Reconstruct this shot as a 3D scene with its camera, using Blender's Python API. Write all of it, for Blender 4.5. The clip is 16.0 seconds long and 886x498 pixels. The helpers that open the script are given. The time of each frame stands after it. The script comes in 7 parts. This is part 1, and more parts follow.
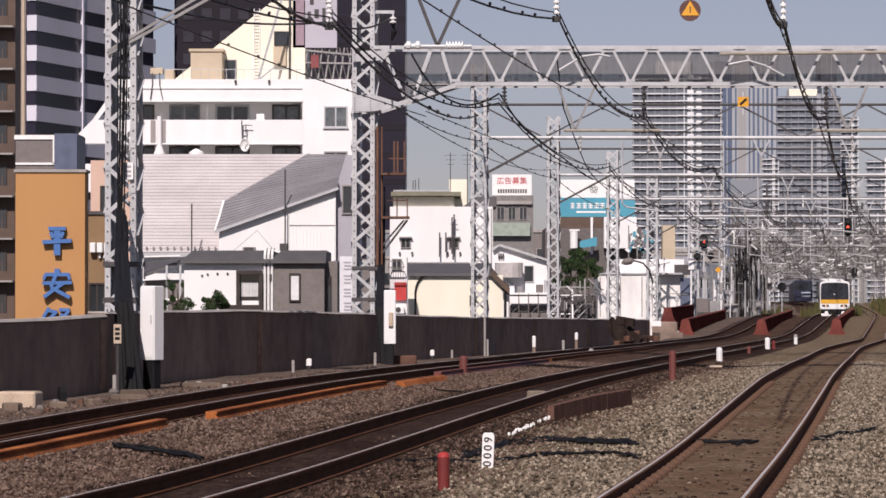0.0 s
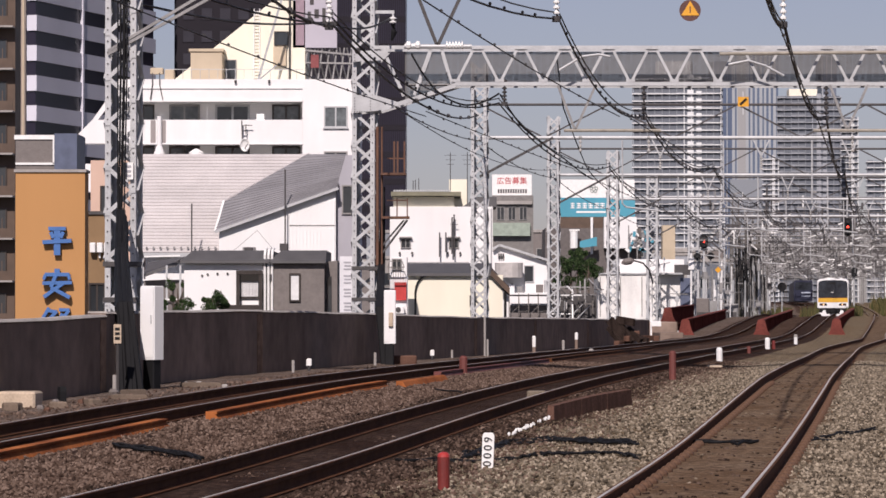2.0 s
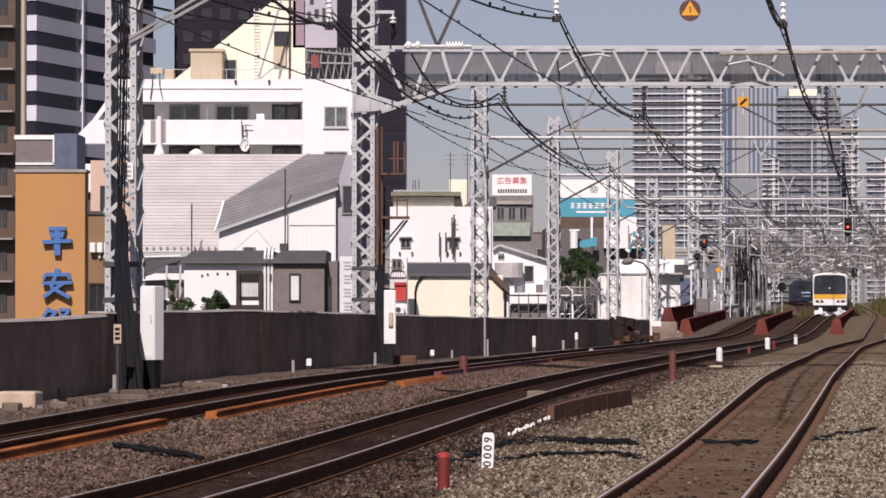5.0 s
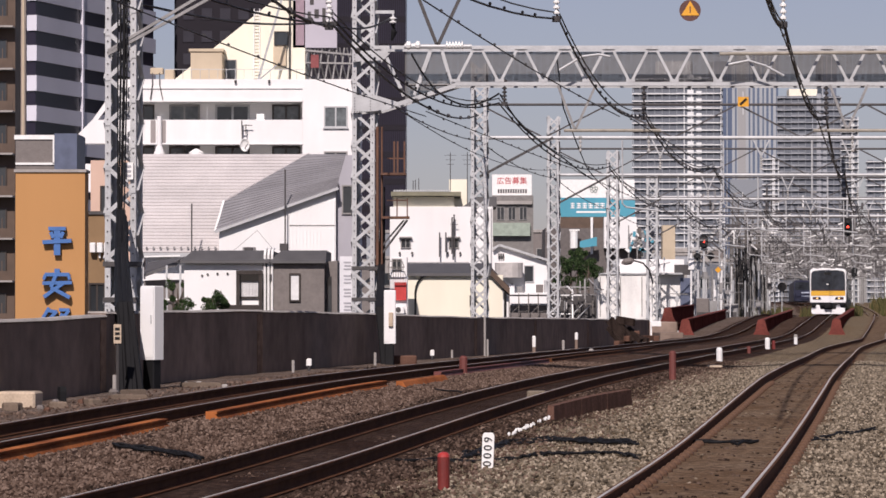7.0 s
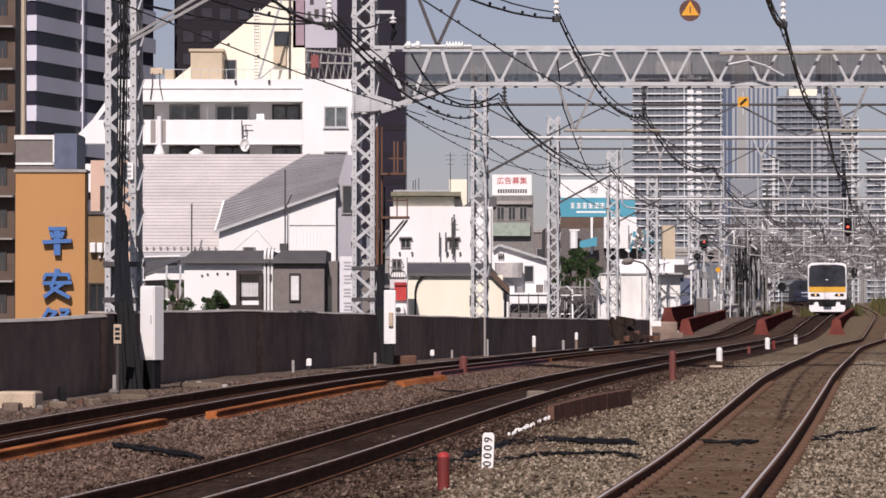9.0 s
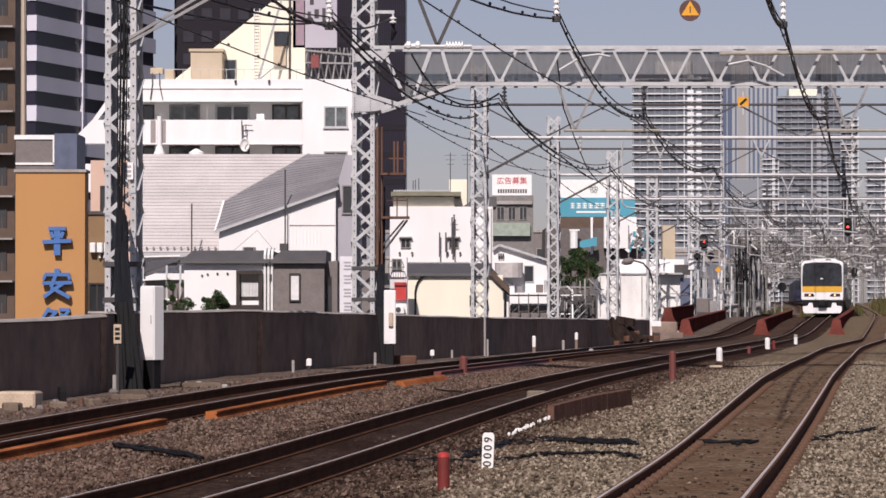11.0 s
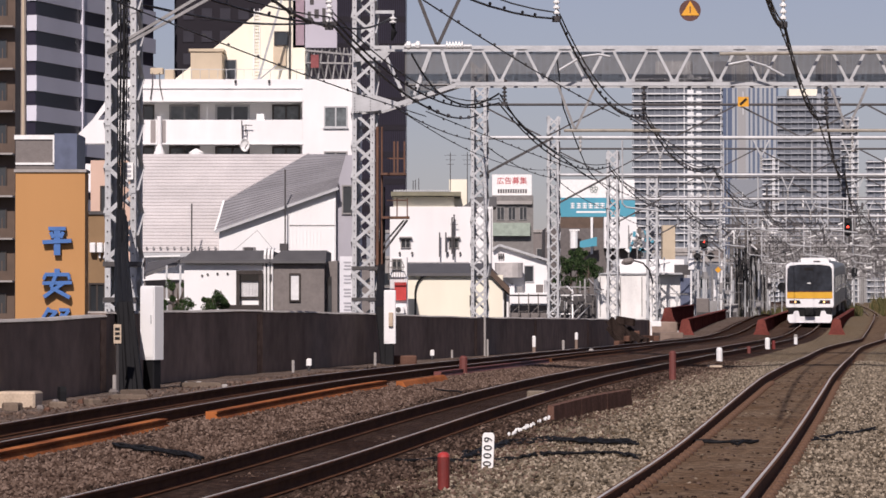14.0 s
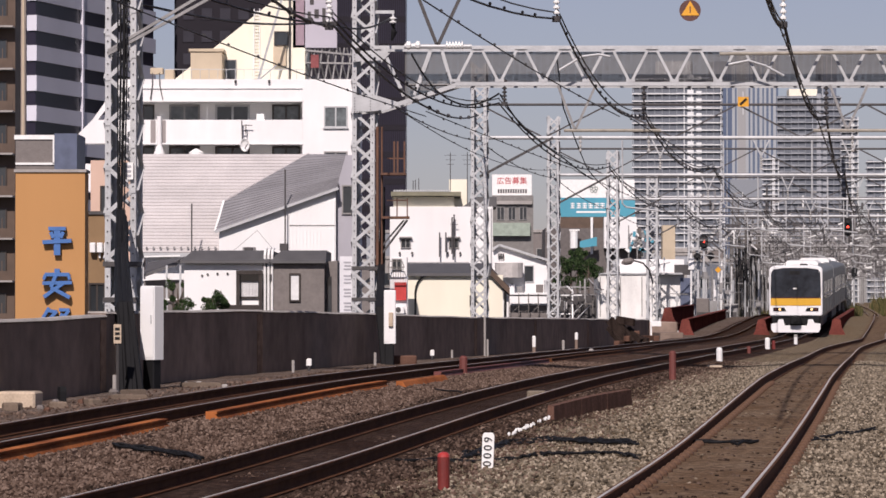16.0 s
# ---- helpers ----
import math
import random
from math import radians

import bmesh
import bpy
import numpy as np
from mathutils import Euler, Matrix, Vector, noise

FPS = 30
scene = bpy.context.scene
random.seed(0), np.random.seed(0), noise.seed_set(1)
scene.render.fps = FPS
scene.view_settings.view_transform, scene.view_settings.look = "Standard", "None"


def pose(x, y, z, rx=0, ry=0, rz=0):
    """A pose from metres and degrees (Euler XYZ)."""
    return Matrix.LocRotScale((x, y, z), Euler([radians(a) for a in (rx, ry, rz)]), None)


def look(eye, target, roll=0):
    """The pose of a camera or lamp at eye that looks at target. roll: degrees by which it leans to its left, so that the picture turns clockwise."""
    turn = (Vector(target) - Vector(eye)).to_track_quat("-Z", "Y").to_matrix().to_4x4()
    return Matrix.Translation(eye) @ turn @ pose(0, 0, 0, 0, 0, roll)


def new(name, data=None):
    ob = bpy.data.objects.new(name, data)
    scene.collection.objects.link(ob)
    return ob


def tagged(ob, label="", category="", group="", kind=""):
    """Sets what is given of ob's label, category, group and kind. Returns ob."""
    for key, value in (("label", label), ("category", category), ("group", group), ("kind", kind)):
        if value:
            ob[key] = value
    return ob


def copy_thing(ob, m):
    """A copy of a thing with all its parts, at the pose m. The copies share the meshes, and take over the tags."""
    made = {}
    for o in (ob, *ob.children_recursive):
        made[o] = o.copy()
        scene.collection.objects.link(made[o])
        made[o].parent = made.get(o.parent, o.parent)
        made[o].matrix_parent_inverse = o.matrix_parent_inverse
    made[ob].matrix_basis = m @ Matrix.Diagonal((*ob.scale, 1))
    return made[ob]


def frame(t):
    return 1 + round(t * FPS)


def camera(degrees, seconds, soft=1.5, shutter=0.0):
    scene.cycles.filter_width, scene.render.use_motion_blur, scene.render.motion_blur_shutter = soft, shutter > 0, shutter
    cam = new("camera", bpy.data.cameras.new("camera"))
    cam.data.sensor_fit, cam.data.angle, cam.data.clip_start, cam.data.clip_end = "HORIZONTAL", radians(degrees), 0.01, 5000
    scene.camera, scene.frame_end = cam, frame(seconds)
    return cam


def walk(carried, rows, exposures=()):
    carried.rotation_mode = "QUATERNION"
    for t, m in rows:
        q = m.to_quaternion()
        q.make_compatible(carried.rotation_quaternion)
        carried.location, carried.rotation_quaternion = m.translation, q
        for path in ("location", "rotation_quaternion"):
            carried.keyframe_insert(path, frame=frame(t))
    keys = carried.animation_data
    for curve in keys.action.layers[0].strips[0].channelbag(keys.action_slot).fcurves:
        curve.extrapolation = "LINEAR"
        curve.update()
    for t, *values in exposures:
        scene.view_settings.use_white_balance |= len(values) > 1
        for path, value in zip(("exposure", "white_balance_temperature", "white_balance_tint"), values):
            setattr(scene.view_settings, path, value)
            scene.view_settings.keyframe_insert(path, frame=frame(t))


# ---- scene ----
import itertools

# camera: a long lens on a tripod at the platform's end
cam = camera(14.89, 16.0, soft=1.6)
EYE = (0.0, 0.0, 1.2)
stand = look(EYE, (0.0, 600.0, 12.6))
walk(cam, [(0.0, stand), (16.0, stand)], exposures=[(0.0, 0.1, 6600, 22), (16.0, 0.1, 6600, 22)])

# sky and sun
world = bpy.data.worlds.new("sky")
scene.world = world
world.use_nodes = True
wn = world.node_tree
sky = wn.nodes.new("ShaderNodeTexSky")
sky.sky_type = "NISHITA"
sky.sun_disc = False
SUN_EL, SUN_AZ = radians(40), radians(190)  # azimuth clockwise from +y
sky.sun_elevation, sky.sun_rotation = SUN_EL, SUN_AZ
sky.air_density, sky.dust_density, sky.ozone_density = 1.0, 0.5, 3.5
hazy = wn.nodes.new("ShaderNodeMix")  # summer haze turns the blue towards grey-violet
hazy.data_type, hazy.blend_type = "RGBA", "MULTIPLY"
hazy.inputs[0].default_value, hazy.inputs[7].default_value = 1.0, (0.905, 0.87, 0.945, 1)
soften = wn.nodes.new("ShaderNodeHueSaturation")
soften.inputs["Saturation"].default_value = 0.72
wn.links.new(sky.outputs[0], soften.inputs["Color"])
wn.links.new(soften.outputs[0], hazy.inputs[6])
wn.links.new(hazy.outputs[2], wn.nodes["Background"].inputs[0])
wn.nodes["Background"].inputs[1].default_value = 0.06
sun = new("sun", bpy.data.lights.new("sun", "SUN"))
sun.data.energy, sun.data.angle, sun.data.color = 4.2, radians(0.53), (1.0, 0.95, 0.87)
to_sun = Vector((math.sin(SUN_AZ) * math.cos(SUN_EL), math.cos(SUN_AZ) * math.cos(SUN_EL), math.sin(SUN_EL)))
sun.matrix_world = look(to_sun * 200, (0, 0, 0))


# ---- materials ----
MATS = {}


def mat(name, col, rough=0.7, metal=0.0, var=0.18, scale=3.0, fine=40.0, bump=0.15, tint=None, streak=0.0, random_piece=0.0, spec=0.5):
    """A procedural surface: base colour, broad stains, fine grain, relief; streak draws the stains out downwards."""
    if name in MATS:
        return MATS[name]
    m = bpy.data.materials.new(name)
    m.use_nodes = True
    nt, n = m.node_tree, m.node_tree.nodes
    link = nt.links.new
    b = n["Principled BSDF"]
    b.inputs["Roughness"].default_value = rough
    b.inputs["Metallic"].default_value = metal
    b.inputs["Specular IOR Level"].default_value = spec
    tc = n.new("ShaderNodeTexCoord")
    mp = n.new("ShaderNodeMapping")
    mp.inputs["Scale"].default_value = (1, 1, 1.0 - 0.85 * streak)
    link(tc.outputs["Object"], mp.inputs[0])
    big, small = n.new("ShaderNodeTexNoise"), n.new("ShaderNodeTexNoise")
    big.inputs["Scale"].default_value, big.inputs["Detail"].default_value = scale, 5
    small.inputs["Scale"].default_value, small.inputs["Detail"].default_value = fine, 3
    link(mp.outputs[0], big.inputs[0])
    link(tc.outputs["Object"], small.inputs[0])
    ramp = n.new("ShaderNodeValToRGB")
    ramp.color_ramp.elements[0].position, ramp.color_ramp.elements[1].position = 0.3, 0.7
    dark = [c * (1 - var) for c in col] if tint is None else tint
    lite = [min(1, c * (1 + var * 0.6)) for c in col]
    ramp.color_ramp.elements[0].color = (*dark, 1)
    ramp.color_ramp.elements[1].color = (*lite, 1)
    link(big.outputs[0], ramp.inputs[0])
    mix = n.new("ShaderNodeMix")
    mix.data_type, mix.blend_type = "RGBA", "OVERLAY"
    mix.inputs[0].default_value = min(1, var * 1.6)
    link(ramp.outputs[0], mix.inputs[6])
    link(small.outputs[0], mix.inputs[7])
    out = mix.outputs[2]
    if random_piece:
        info, hsv, rng = n.new("ShaderNodeObjectInfo"), n.new("ShaderNodeHueSaturation"), n.new("ShaderNodeMapRange")
        rng.inputs[3].default_value, rng.inputs[4].default_value = 1 - random_piece, 1 + random_piece
        link(info.outputs["Random"], rng.inputs[0])
        link(rng.outputs[0], hsv.inputs["Value"])
        link(out, hsv.inputs["Color"])
        out = hsv.outputs[0]
    link(out, b.inputs["Base Color"])
    if bump:
        bm_ = n.new("ShaderNodeBump")
        bm_.inputs["Strength"].default_value, bm_.inputs["Distance"].default_value = bump, 0.02
        link(small.outputs[0], bm_.inputs["Height"])
        link(bm_.outputs[0], b.inputs["Normal"])
    MATS[name] = m
    return m


def glow(name, col, strength):
    m = bpy.data.materials.new(name)
    m.use_nodes = True
    b = m.node_tree.nodes["Principled BSDF"]
    b.inputs["Base Color"].default_value = (*[c * 0.5 for c in col], 1)
    b.inputs["Emission Color"].default_value = (*col, 1)
    b.inputs["Emission Strength"].default_value = strength
    return m


WHITE = mat("white_render", (0.79, 0.785, 0.775), 0.8, var=0.06, scale=0.8, streak=0.8, fine=25)
WHITE_METAL = mat("white_sheet", (0.78, 0.78, 0.77), 0.55, var=0.06, scale=1.2, streak=0.9)
CREAM = mat("cream_render", (0.8, 0.76, 0.62), 0.8, var=0.06, scale=1.0, streak=0.8)
BEIGE = mat("beige_render", (0.52, 0.43, 0.31), 0.85, var=0.1, scale=0.8)
PINK = mat("pink_render", (0.6, 0.42, 0.33), 0.85, var=0.08, scale=0.8)
ORANGE = mat("orange_render", (0.46, 0.235, 0.085), 0.8, var=0.07, scale=0.7, streak=0.8, fine=60)
TAUPE = mat("taupe_tile", (0.17, 0.15, 0.14), 0.7, var=0.12, scale=3.0, fine=12)
BROWN_WALL = mat("brown_tile", (0.1, 0.065, 0.045), 0.7, var=0.2, scale=2.0)
OCHRE_SHADE = mat("ochre_shade_render", (0.24, 0.15, 0.075), 0.85, var=0.12, scale=1.5)
ROOF = mat("grey_roof_sheet", (0.53, 0.5, 0.49), 0.6, var=0.1, scale=1.0, fine=15, random_piece=0.05)
ROOF_DARK = mat("dark_roof_sheet", (0.24, 0.235, 0.245), 0.6, var=0.12, scale=1.2, fine=18, random_piece=0.05)
ROOF_BLACK = mat("slate_fascia", (0.09, 0.088, 0.09), 0.6, var=0.15, scale=2)
GLASS = mat("window_glass", (0.03, 0.035, 0.04), 0.08, var=0.2, scale=0.8, fine=2, bump=0.0, spec=0.8)
GLASS_PALE = mat("curtained_glass", (0.11, 0.125, 0.13), 0.12, var=0.35, scale=1.6, fine=3, bump=0.0, spec=0.7)
CURTAIN = mat("curtain_white", (0.7, 0.7, 0.7), 0.9, var=0.12, scale=6)
ALU = mat("aluminium_frame", (0.3, 0.29, 0.28), 0.45, metal=0.4, var=0.1)
BRONZE = mat("bronze_frame", (0.05, 0.04, 0.035), 0.45, metal=0.3, var=0.15)
STEEL = mat("galvanised_steel", (0.47, 0.48, 0.485), 0.55, metal=0.25, var=0.14, scale=2.5, fine=30)
STEEL_OLD = mat("weathered_steel", (0.27, 0.265, 0.26), 0.6, metal=0.25, var=0.25, scale=2.0, fine=30)
PIPE_BROWN = mat("pipe_rust", (0.125, 0.06, 0.037), 0.8, var=0.3, scale=3)
SCREEN_STEEL = mat("screen_wire", (0.12, 0.117, 0.115), 0.8, metal=0.0, var=0.15)
BROWN_STEEL = mat("brown_grey_steel", (0.13, 0.12, 0.11), 0.7, metal=0.2, var=0.3, scale=1.5)
DARK_STEEL = mat("dark_steel", (0.07, 0.065, 0.065), 0.6, metal=0.3, var=0.2)
CABLE = mat("black_cable", (0.008, 0.008, 0.009), 0.7, spec=0.2, var=0.2)
WIRE = mat("dark_copper_wire", (0.035, 0.033, 0.034), 0.6, metal=0.2, var=0.2)
PORCELAIN_GREY = mat("sooted_porcelain", (0.42, 0.41, 0.39), 0.35, var=0.2)
PORCELAIN = mat("porcelain", (0.8, 0.8, 0.78), 0.2, var=0.05)
GIRDER_RED = mat("girder_red_oxide", (0.165, 0.046, 0.036), 0.85, spec=0.15, var=0.35, scale=0.9, fine=14, streak=0.5)
STAINED_WHITE = mat("stained_white_sheet", (0.78, 0.77, 0.74), 0.7, var=0.16, scale=1.1, fine=7, streak=0.75)
RUST_RED = mat("red_oxide_paint", (0.15, 0.042, 0.034), 0.7, var=0.25, scale=1.2, fine=20, streak=0.5)
RUST = mat("bright_rust", (0.35, 0.115, 0.035), 0.9, spec=0.12, var=0.3, scale=0.9, fine=9, tint=(0.17, 0.05, 0.02), bump=0.4)
RAIL_SIDE = mat("rail_rust", (0.1, 0.042, 0.02), 0.9, spec=0.15, var=0.3, scale=3.0, fine=40)
# polished steel, pale and dull enough that its colour gives the sun's highlight
RAIL_TOP = mat("polished_rail_glint", (0.62, 0.57, 0.515), 0.5, metal=0.35, var=0.15, scale=6)
SLEEPER = mat("sleeper_concrete", (0.16, 0.12, 0.09), 0.9, var=0.25, scale=4, fine=40, bump=0.4, random_piece=0.2)
TIMBER = mat("old_timber", (0.13, 0.07, 0.05), 0.9, spec=0.15, var=0.3, scale=3, fine=30, bump=0.4)
CONCRETE_DARK = mat("sooty_concrete", (0.245, 0.184, 0.15), 0.95, spec=0.08, var=0.26, scale=0.45, fine=2.2, streak=0.6, bump=0.05)
JOINT_BROWN = mat("stained_joint", (0.27, 0.18, 0.125), 0.95, spec=0.08, var=0.4, scale=1.4, fine=6, streak=0.8, bump=0.1)
CONCRETE = mat("grey_concrete", (0.34, 0.32, 0.3), 0.9, var=0.2, scale=1.2, fine=25, streak=0.6)
PALE_TUBE = mat("pale_tube", (0.32, 0.29, 0.24), 0.7, var=0.2, scale=4)
# coping tone raised above the wall's to bring out a sunlit top edge
COPING = mat("pale_coping", (0.4, 0.37, 0.34), 0.9, var=0.2, scale=3)
SAND_STONE = mat("pale_concrete_block", (0.5, 0.4, 0.3), 0.9, var=0.2, scale=3, fine=30)
RED_PAINT = mat("red_paint", (0.17, 0.025, 0.02), 0.5, var=0.2, scale=6)
WHITE_PAINT = mat("white_paint", (0.8, 0.8, 0.78), 0.5, var=0.08, scale=5)
BLACK_PAINT = mat("black_paint", (0.008, 0.008, 0.009), 0.6, spec=0.25, var=0.2, scale=4)
BLUE_SIGN = mat("blue_sign_enamel", (0.06, 0.16, 0.4), 0.4, var=0.1, scale=4)
TEAL = mat("teal_sign", (0.06, 0.3, 0.4), 0.5, var=0.06, scale=0.6)
YELLOW = mat("yellow_paint", (0.7, 0.33, 0.02), 0.5, var=0.1, scale=4)
SIGN_RED = mat("sign_red", (0.5, 0.02, 0.03), 0.6, var=0.1)
STAINLESS = mat("stainless_body", (0.24, 0.245, 0.235), 0.45, metal=0.6, var=0.08, scale=1.0, fine=8, bump=0.02)
STREET = mat("street_asphalt", (0.05, 0.05, 0.052), 0.9, var=0.2, scale=0.2, fine=20)
BARK = mat("bark", (0.08, 0.06, 0.045), 0.9, var=0.3, scale=8)


def ballast_material(name, cols, stain_col, relief=0.9):
    """Crushed stone: cells of several greys and browns, darker rust near the rails comes from a broad stain."""
    m = bpy.data.materials.new(name)
    m.use_nodes = True
    nt, n = m.node_tree, m.node_tree.nodes
    link = nt.links.new
    b = n["Principled BSDF"]
    b.inputs["Roughness"].default_value = 0.95
    b.inputs["Specular IOR Level"].default_value = 0.08
    tc = n.new("ShaderNodeTexCoord")
    vor, vor2, noi = n.new("ShaderNodeTexVoronoi"), n.new("ShaderNodeTexVoronoi"), n.new("ShaderNodeTexNoise")
    vor.inputs["Scale"].default_value, vor2.inputs["Scale"].default_value = 18.0, 18.0
    vor2.feature = "DISTANCE_TO_EDGE"
    noi.inputs["Scale"].default_value, noi.inputs["Detail"].default_value = 0.6, 6
    for x in (vor, vor2, noi):
        link(tc.outputs["Object"], x.inputs["Vector"])
    sep = n.new("ShaderNodeSeparateColor")
    link(vor.outputs["Color"], sep.inputs[0])
    ramp = n.new("ShaderNodeValToRGB")
    e = ramp.color_ramp.elements
    e[0].position, e[0].color = 0.0, (*cols[0], 1)
    e[1].position, e[1].color = 1.0, (*cols[2], 1)
    mid = e.new(0.55)
    mid.color = (*cols[1], 1)
    link(sep.outputs[0], ramp.inputs[0])
    stain = n.new("ShaderNodeValToRGB")
    stain.color_ramp.elements[0].position, stain.color_ramp.elements[1].position = 0.35, 0.65
    stain.color_ramp.elements[0].color, stain.color_ramp.elements[1].color = (*stain_col, 1), (1, 1, 1, 1)
    link(noi.outputs[0], stain.inputs[0])
    mul = n.new("ShaderNodeMix")
    mul.data_type, mul.blend_type = "RGBA", "MULTIPLY"
    mul.inputs[0].default_value = 1
    link(ramp.outputs[0], mul.inputs[6])
    link(stain.outputs[0], mul.inputs[7])
    link(mul.outputs[2], b.inputs["Base Color"])
    bu = n.new("ShaderNodeBump")
    bu.inputs["Strength"].default_value, bu.inputs["Distance"].default_value = relief, 0.05
    link(vor2.outputs["Distance"], bu.inputs["Height"])
    link(bu.outputs[0], b.inputs["Normal"])
    return m


BALLAST = ballast_material("ballast", [(0.056, 0.043, 0.028), (0.178, 0.141, 0.095), (0.38, 0.31, 0.22)], (0.82, 0.72, 0.62))
BALLAST_BROWN = ballast_material("ballast_brown", [(0.034, 0.02, 0.014), (0.085, 0.054, 0.039), (0.165, 0.113, 0.086)], (0.7, 0.58, 0.5))
CESS = ballast_material("dusty_cess", [(0.085, 0.064, 0.052), (0.15, 0.117, 0.097), (0.25, 0.2, 0.17)], (0.75, 0.66, 0.6))
DUST = ballast_material("brake_dust", [(0.085, 0.058, 0.038), (0.155, 0.109, 0.072), (0.23, 0.168, 0.116)], (0.72, 0.61, 0.52), 0.3)
DUST_DARK = ballast_material("oily_dust", [(0.02, 0.011, 0.0075), (0.044, 0.026, 0.019), (0.09, 0.058, 0.043)], (0.6, 0.5, 0.45))


def island_material(name, cols, rough=0.95):
    """Joined pieces, each of its own shade."""
    m = bpy.data.materials.new(name)
    m.use_nodes = True
    nt, n = m.node_tree, m.node_tree.nodes
    b = n["Principled BSDF"]
    b.inputs["Roughness"].default_value = rough
    b.inputs["Specular IOR Level"].default_value = 0.12
    geo, ramp = n.new("ShaderNodeNewGeometry"), n.new("ShaderNodeValToRGB")
    e = ramp.color_ramp.elements
    e[0].color, e[1].color = (*cols[0], 1), (*cols[-1], 1)
    for k, c in enumerate(cols[1:-1]):
        x = e.new((k + 1) / (len(cols) - 1))
        x.color = (*c, 1)
    nt.links.new(geo.outputs["Random Per Island"], ramp.inputs[0])
    nt.links.new(ramp.outputs[0], b.inputs["Base Color"])
    return m


STONES = island_material("crushed_stone", [(0.034, 0.027, 0.02), (0.13, 0.105, 0.076), (0.205, 0.167, 0.123), (0.37, 0.31, 0.235)])
STONES_BROWN = island_material("rusty_stone", [(0.036, 0.022, 0.016), (0.086, 0.056, 0.042), (0.122, 0.083, 0.063), (0.21, 0.15, 0.118)])
STONES_OILY = island_material("oily_stone", [(0.012, 0.008, 0.006), (0.034, 0.021, 0.015), (0.056, 0.036, 0.027), (0.12, 0.083, 0.064)])
LEAVES = island_material("leaf_clumps", [(0.012, 0.026, 0.01), (0.03, 0.055, 0.02), (0.055, 0.085, 0.032)], 0.7)


# ---- mesh helpers ----
class Shape:
    """Gathers boxes, bars and tubes into one mesh."""

    def __init__(self):
        self.v, self.f = [], []

    def add(self, vs, fs):
        k = len(self.v)
        self.v += [tuple(p) for p in vs]
        self.f += [tuple(i + k for i in f) for f in fs]
        return self

    def box(self, x0, x1, y0, y1, z0, z1):
        vs = [(x, y, z) for z in (z0, z1) for y in (y0, y1) for x in (x0, x1)]
        return self.add(vs, [(0, 2, 3, 1), (4, 5, 7, 6), (0, 1, 5, 4), (2, 6, 7, 3), (0, 4, 6, 2), (1, 3, 7, 5)])

    def bevel_box(self, x0, x1, y0, y1, z0, z1, r):
        """A box with its four upright edges and its top edge chamfered."""
        ring = lambda e, z: [(x0 + r + e, y0 + e, z), (x1 - r - e, y0 + e, z), (x1 - e, y0 + r + e, z), (x1 - e, y1 - r - e, z),
                             (x1 - r - e, y1 - e, z), (x0 + r + e, y1 - e, z), (x0 + e, y1 - r - e, z), (x0 + e, y0 + r + e, z)]
        return self.loft([ring(0, z0), ring(0, z1 - r), ring(r * 0.8, z1)])

    def loft(self, rings, close=True):
        """Joins rings of equal count; the end rings are capped."""
        n = len(rings[0])
        vs = [p for r in rings for p in r]
        fs = [(k * n + i, k * n + (i + 1) % n, (k + 1) * n + (i + 1) % n, (k + 1) * n + i) for k in range(len(rings) - 1) for i in range(n if close else n - 1)]
        if close:
            fs += [tuple(reversed(range(n))), tuple(range((len(rings) - 1) * n, len(rings) * n))]
        return self.add(vs, fs)

    def bar(self, p, q, w, h=None):
        """A square bar from p to q, w wide and h high."""
        p, q, h = Vector(p), Vector(q), h or w
        d = (q - p).normalized()
        side = d.cross(Vector((0, 0, 1)))
        side = Vector((1, 0, 0)) if side.length < 1e-4 else side.normalized()
        up = side.cross(d)
        ring = lambda c: [c + side * w / 2 * a + up * h / 2 * b for a, b in ((-1, -1), (1, -1), (1, 1), (-1, 1))]
        return self.loft([ring(p), ring(q)])

    def tube(self, pts, r, n=6):
        pts = [Vector(p) for p in pts]
        rings = []
        for i, p in enumerate(pts):
            d = (pts[min(i + 1, len(pts) - 1)] - pts[max(i - 1, 0)]).normalized()
            side = d.cross(Vector((0, 0, 1)))
            side = Vector((1, 0, 0)) if side.length < 1e-3 else side.normalized()
            up = side.cross(d)
            rr = r[i] if isinstance(r, (list, tuple)) else r
            rings.append([p + (side * math.cos(a) + up * math.sin(a)) * rr for a in (2 * math.pi * k / n for k in range(n))])
        return self.loft(rings)

    def disc(self, c, r, depth, n=20):
        """A round plate facing the camera's way (-y)."""
        ring = lambda y: [(c[0] + r * math.cos(2 * math.pi * k / n), y, c[2] + r * math.sin(2 * math.pi * k / n)) for k in range(n)]
        return self.loft([ring(c[1]), ring(c[1] + depth)])

    def slab(self, outline, y0, y1):
        """An outline of (x, z) pairs pulled from y0 to y1."""
        return self.loft([[(x, y0, z) for x, z in outline], [(x, y1, z) for x, z in outline]])

    def mesh(self, name, material):
        me = bpy.data.meshes.new(name)
        me.from_pydata(self.v, [], self.f)
        b = bmesh.new()
        b.from_mesh(me)
        bmesh.ops.recalc_face_normals(b, faces=b.faces)
        b.to_mesh(me)
        b.free()
        me.materials.append(material)
        return me


def part(name, shape, material, parent=None, label="", kind=""):
    """Links one shape as one mesh object, under a thing or a part."""
    ob = new(name, shape.mesh(name, material))
    if parent:
        ob.parent = parent
    return tagged(ob, label=label, kind=kind)


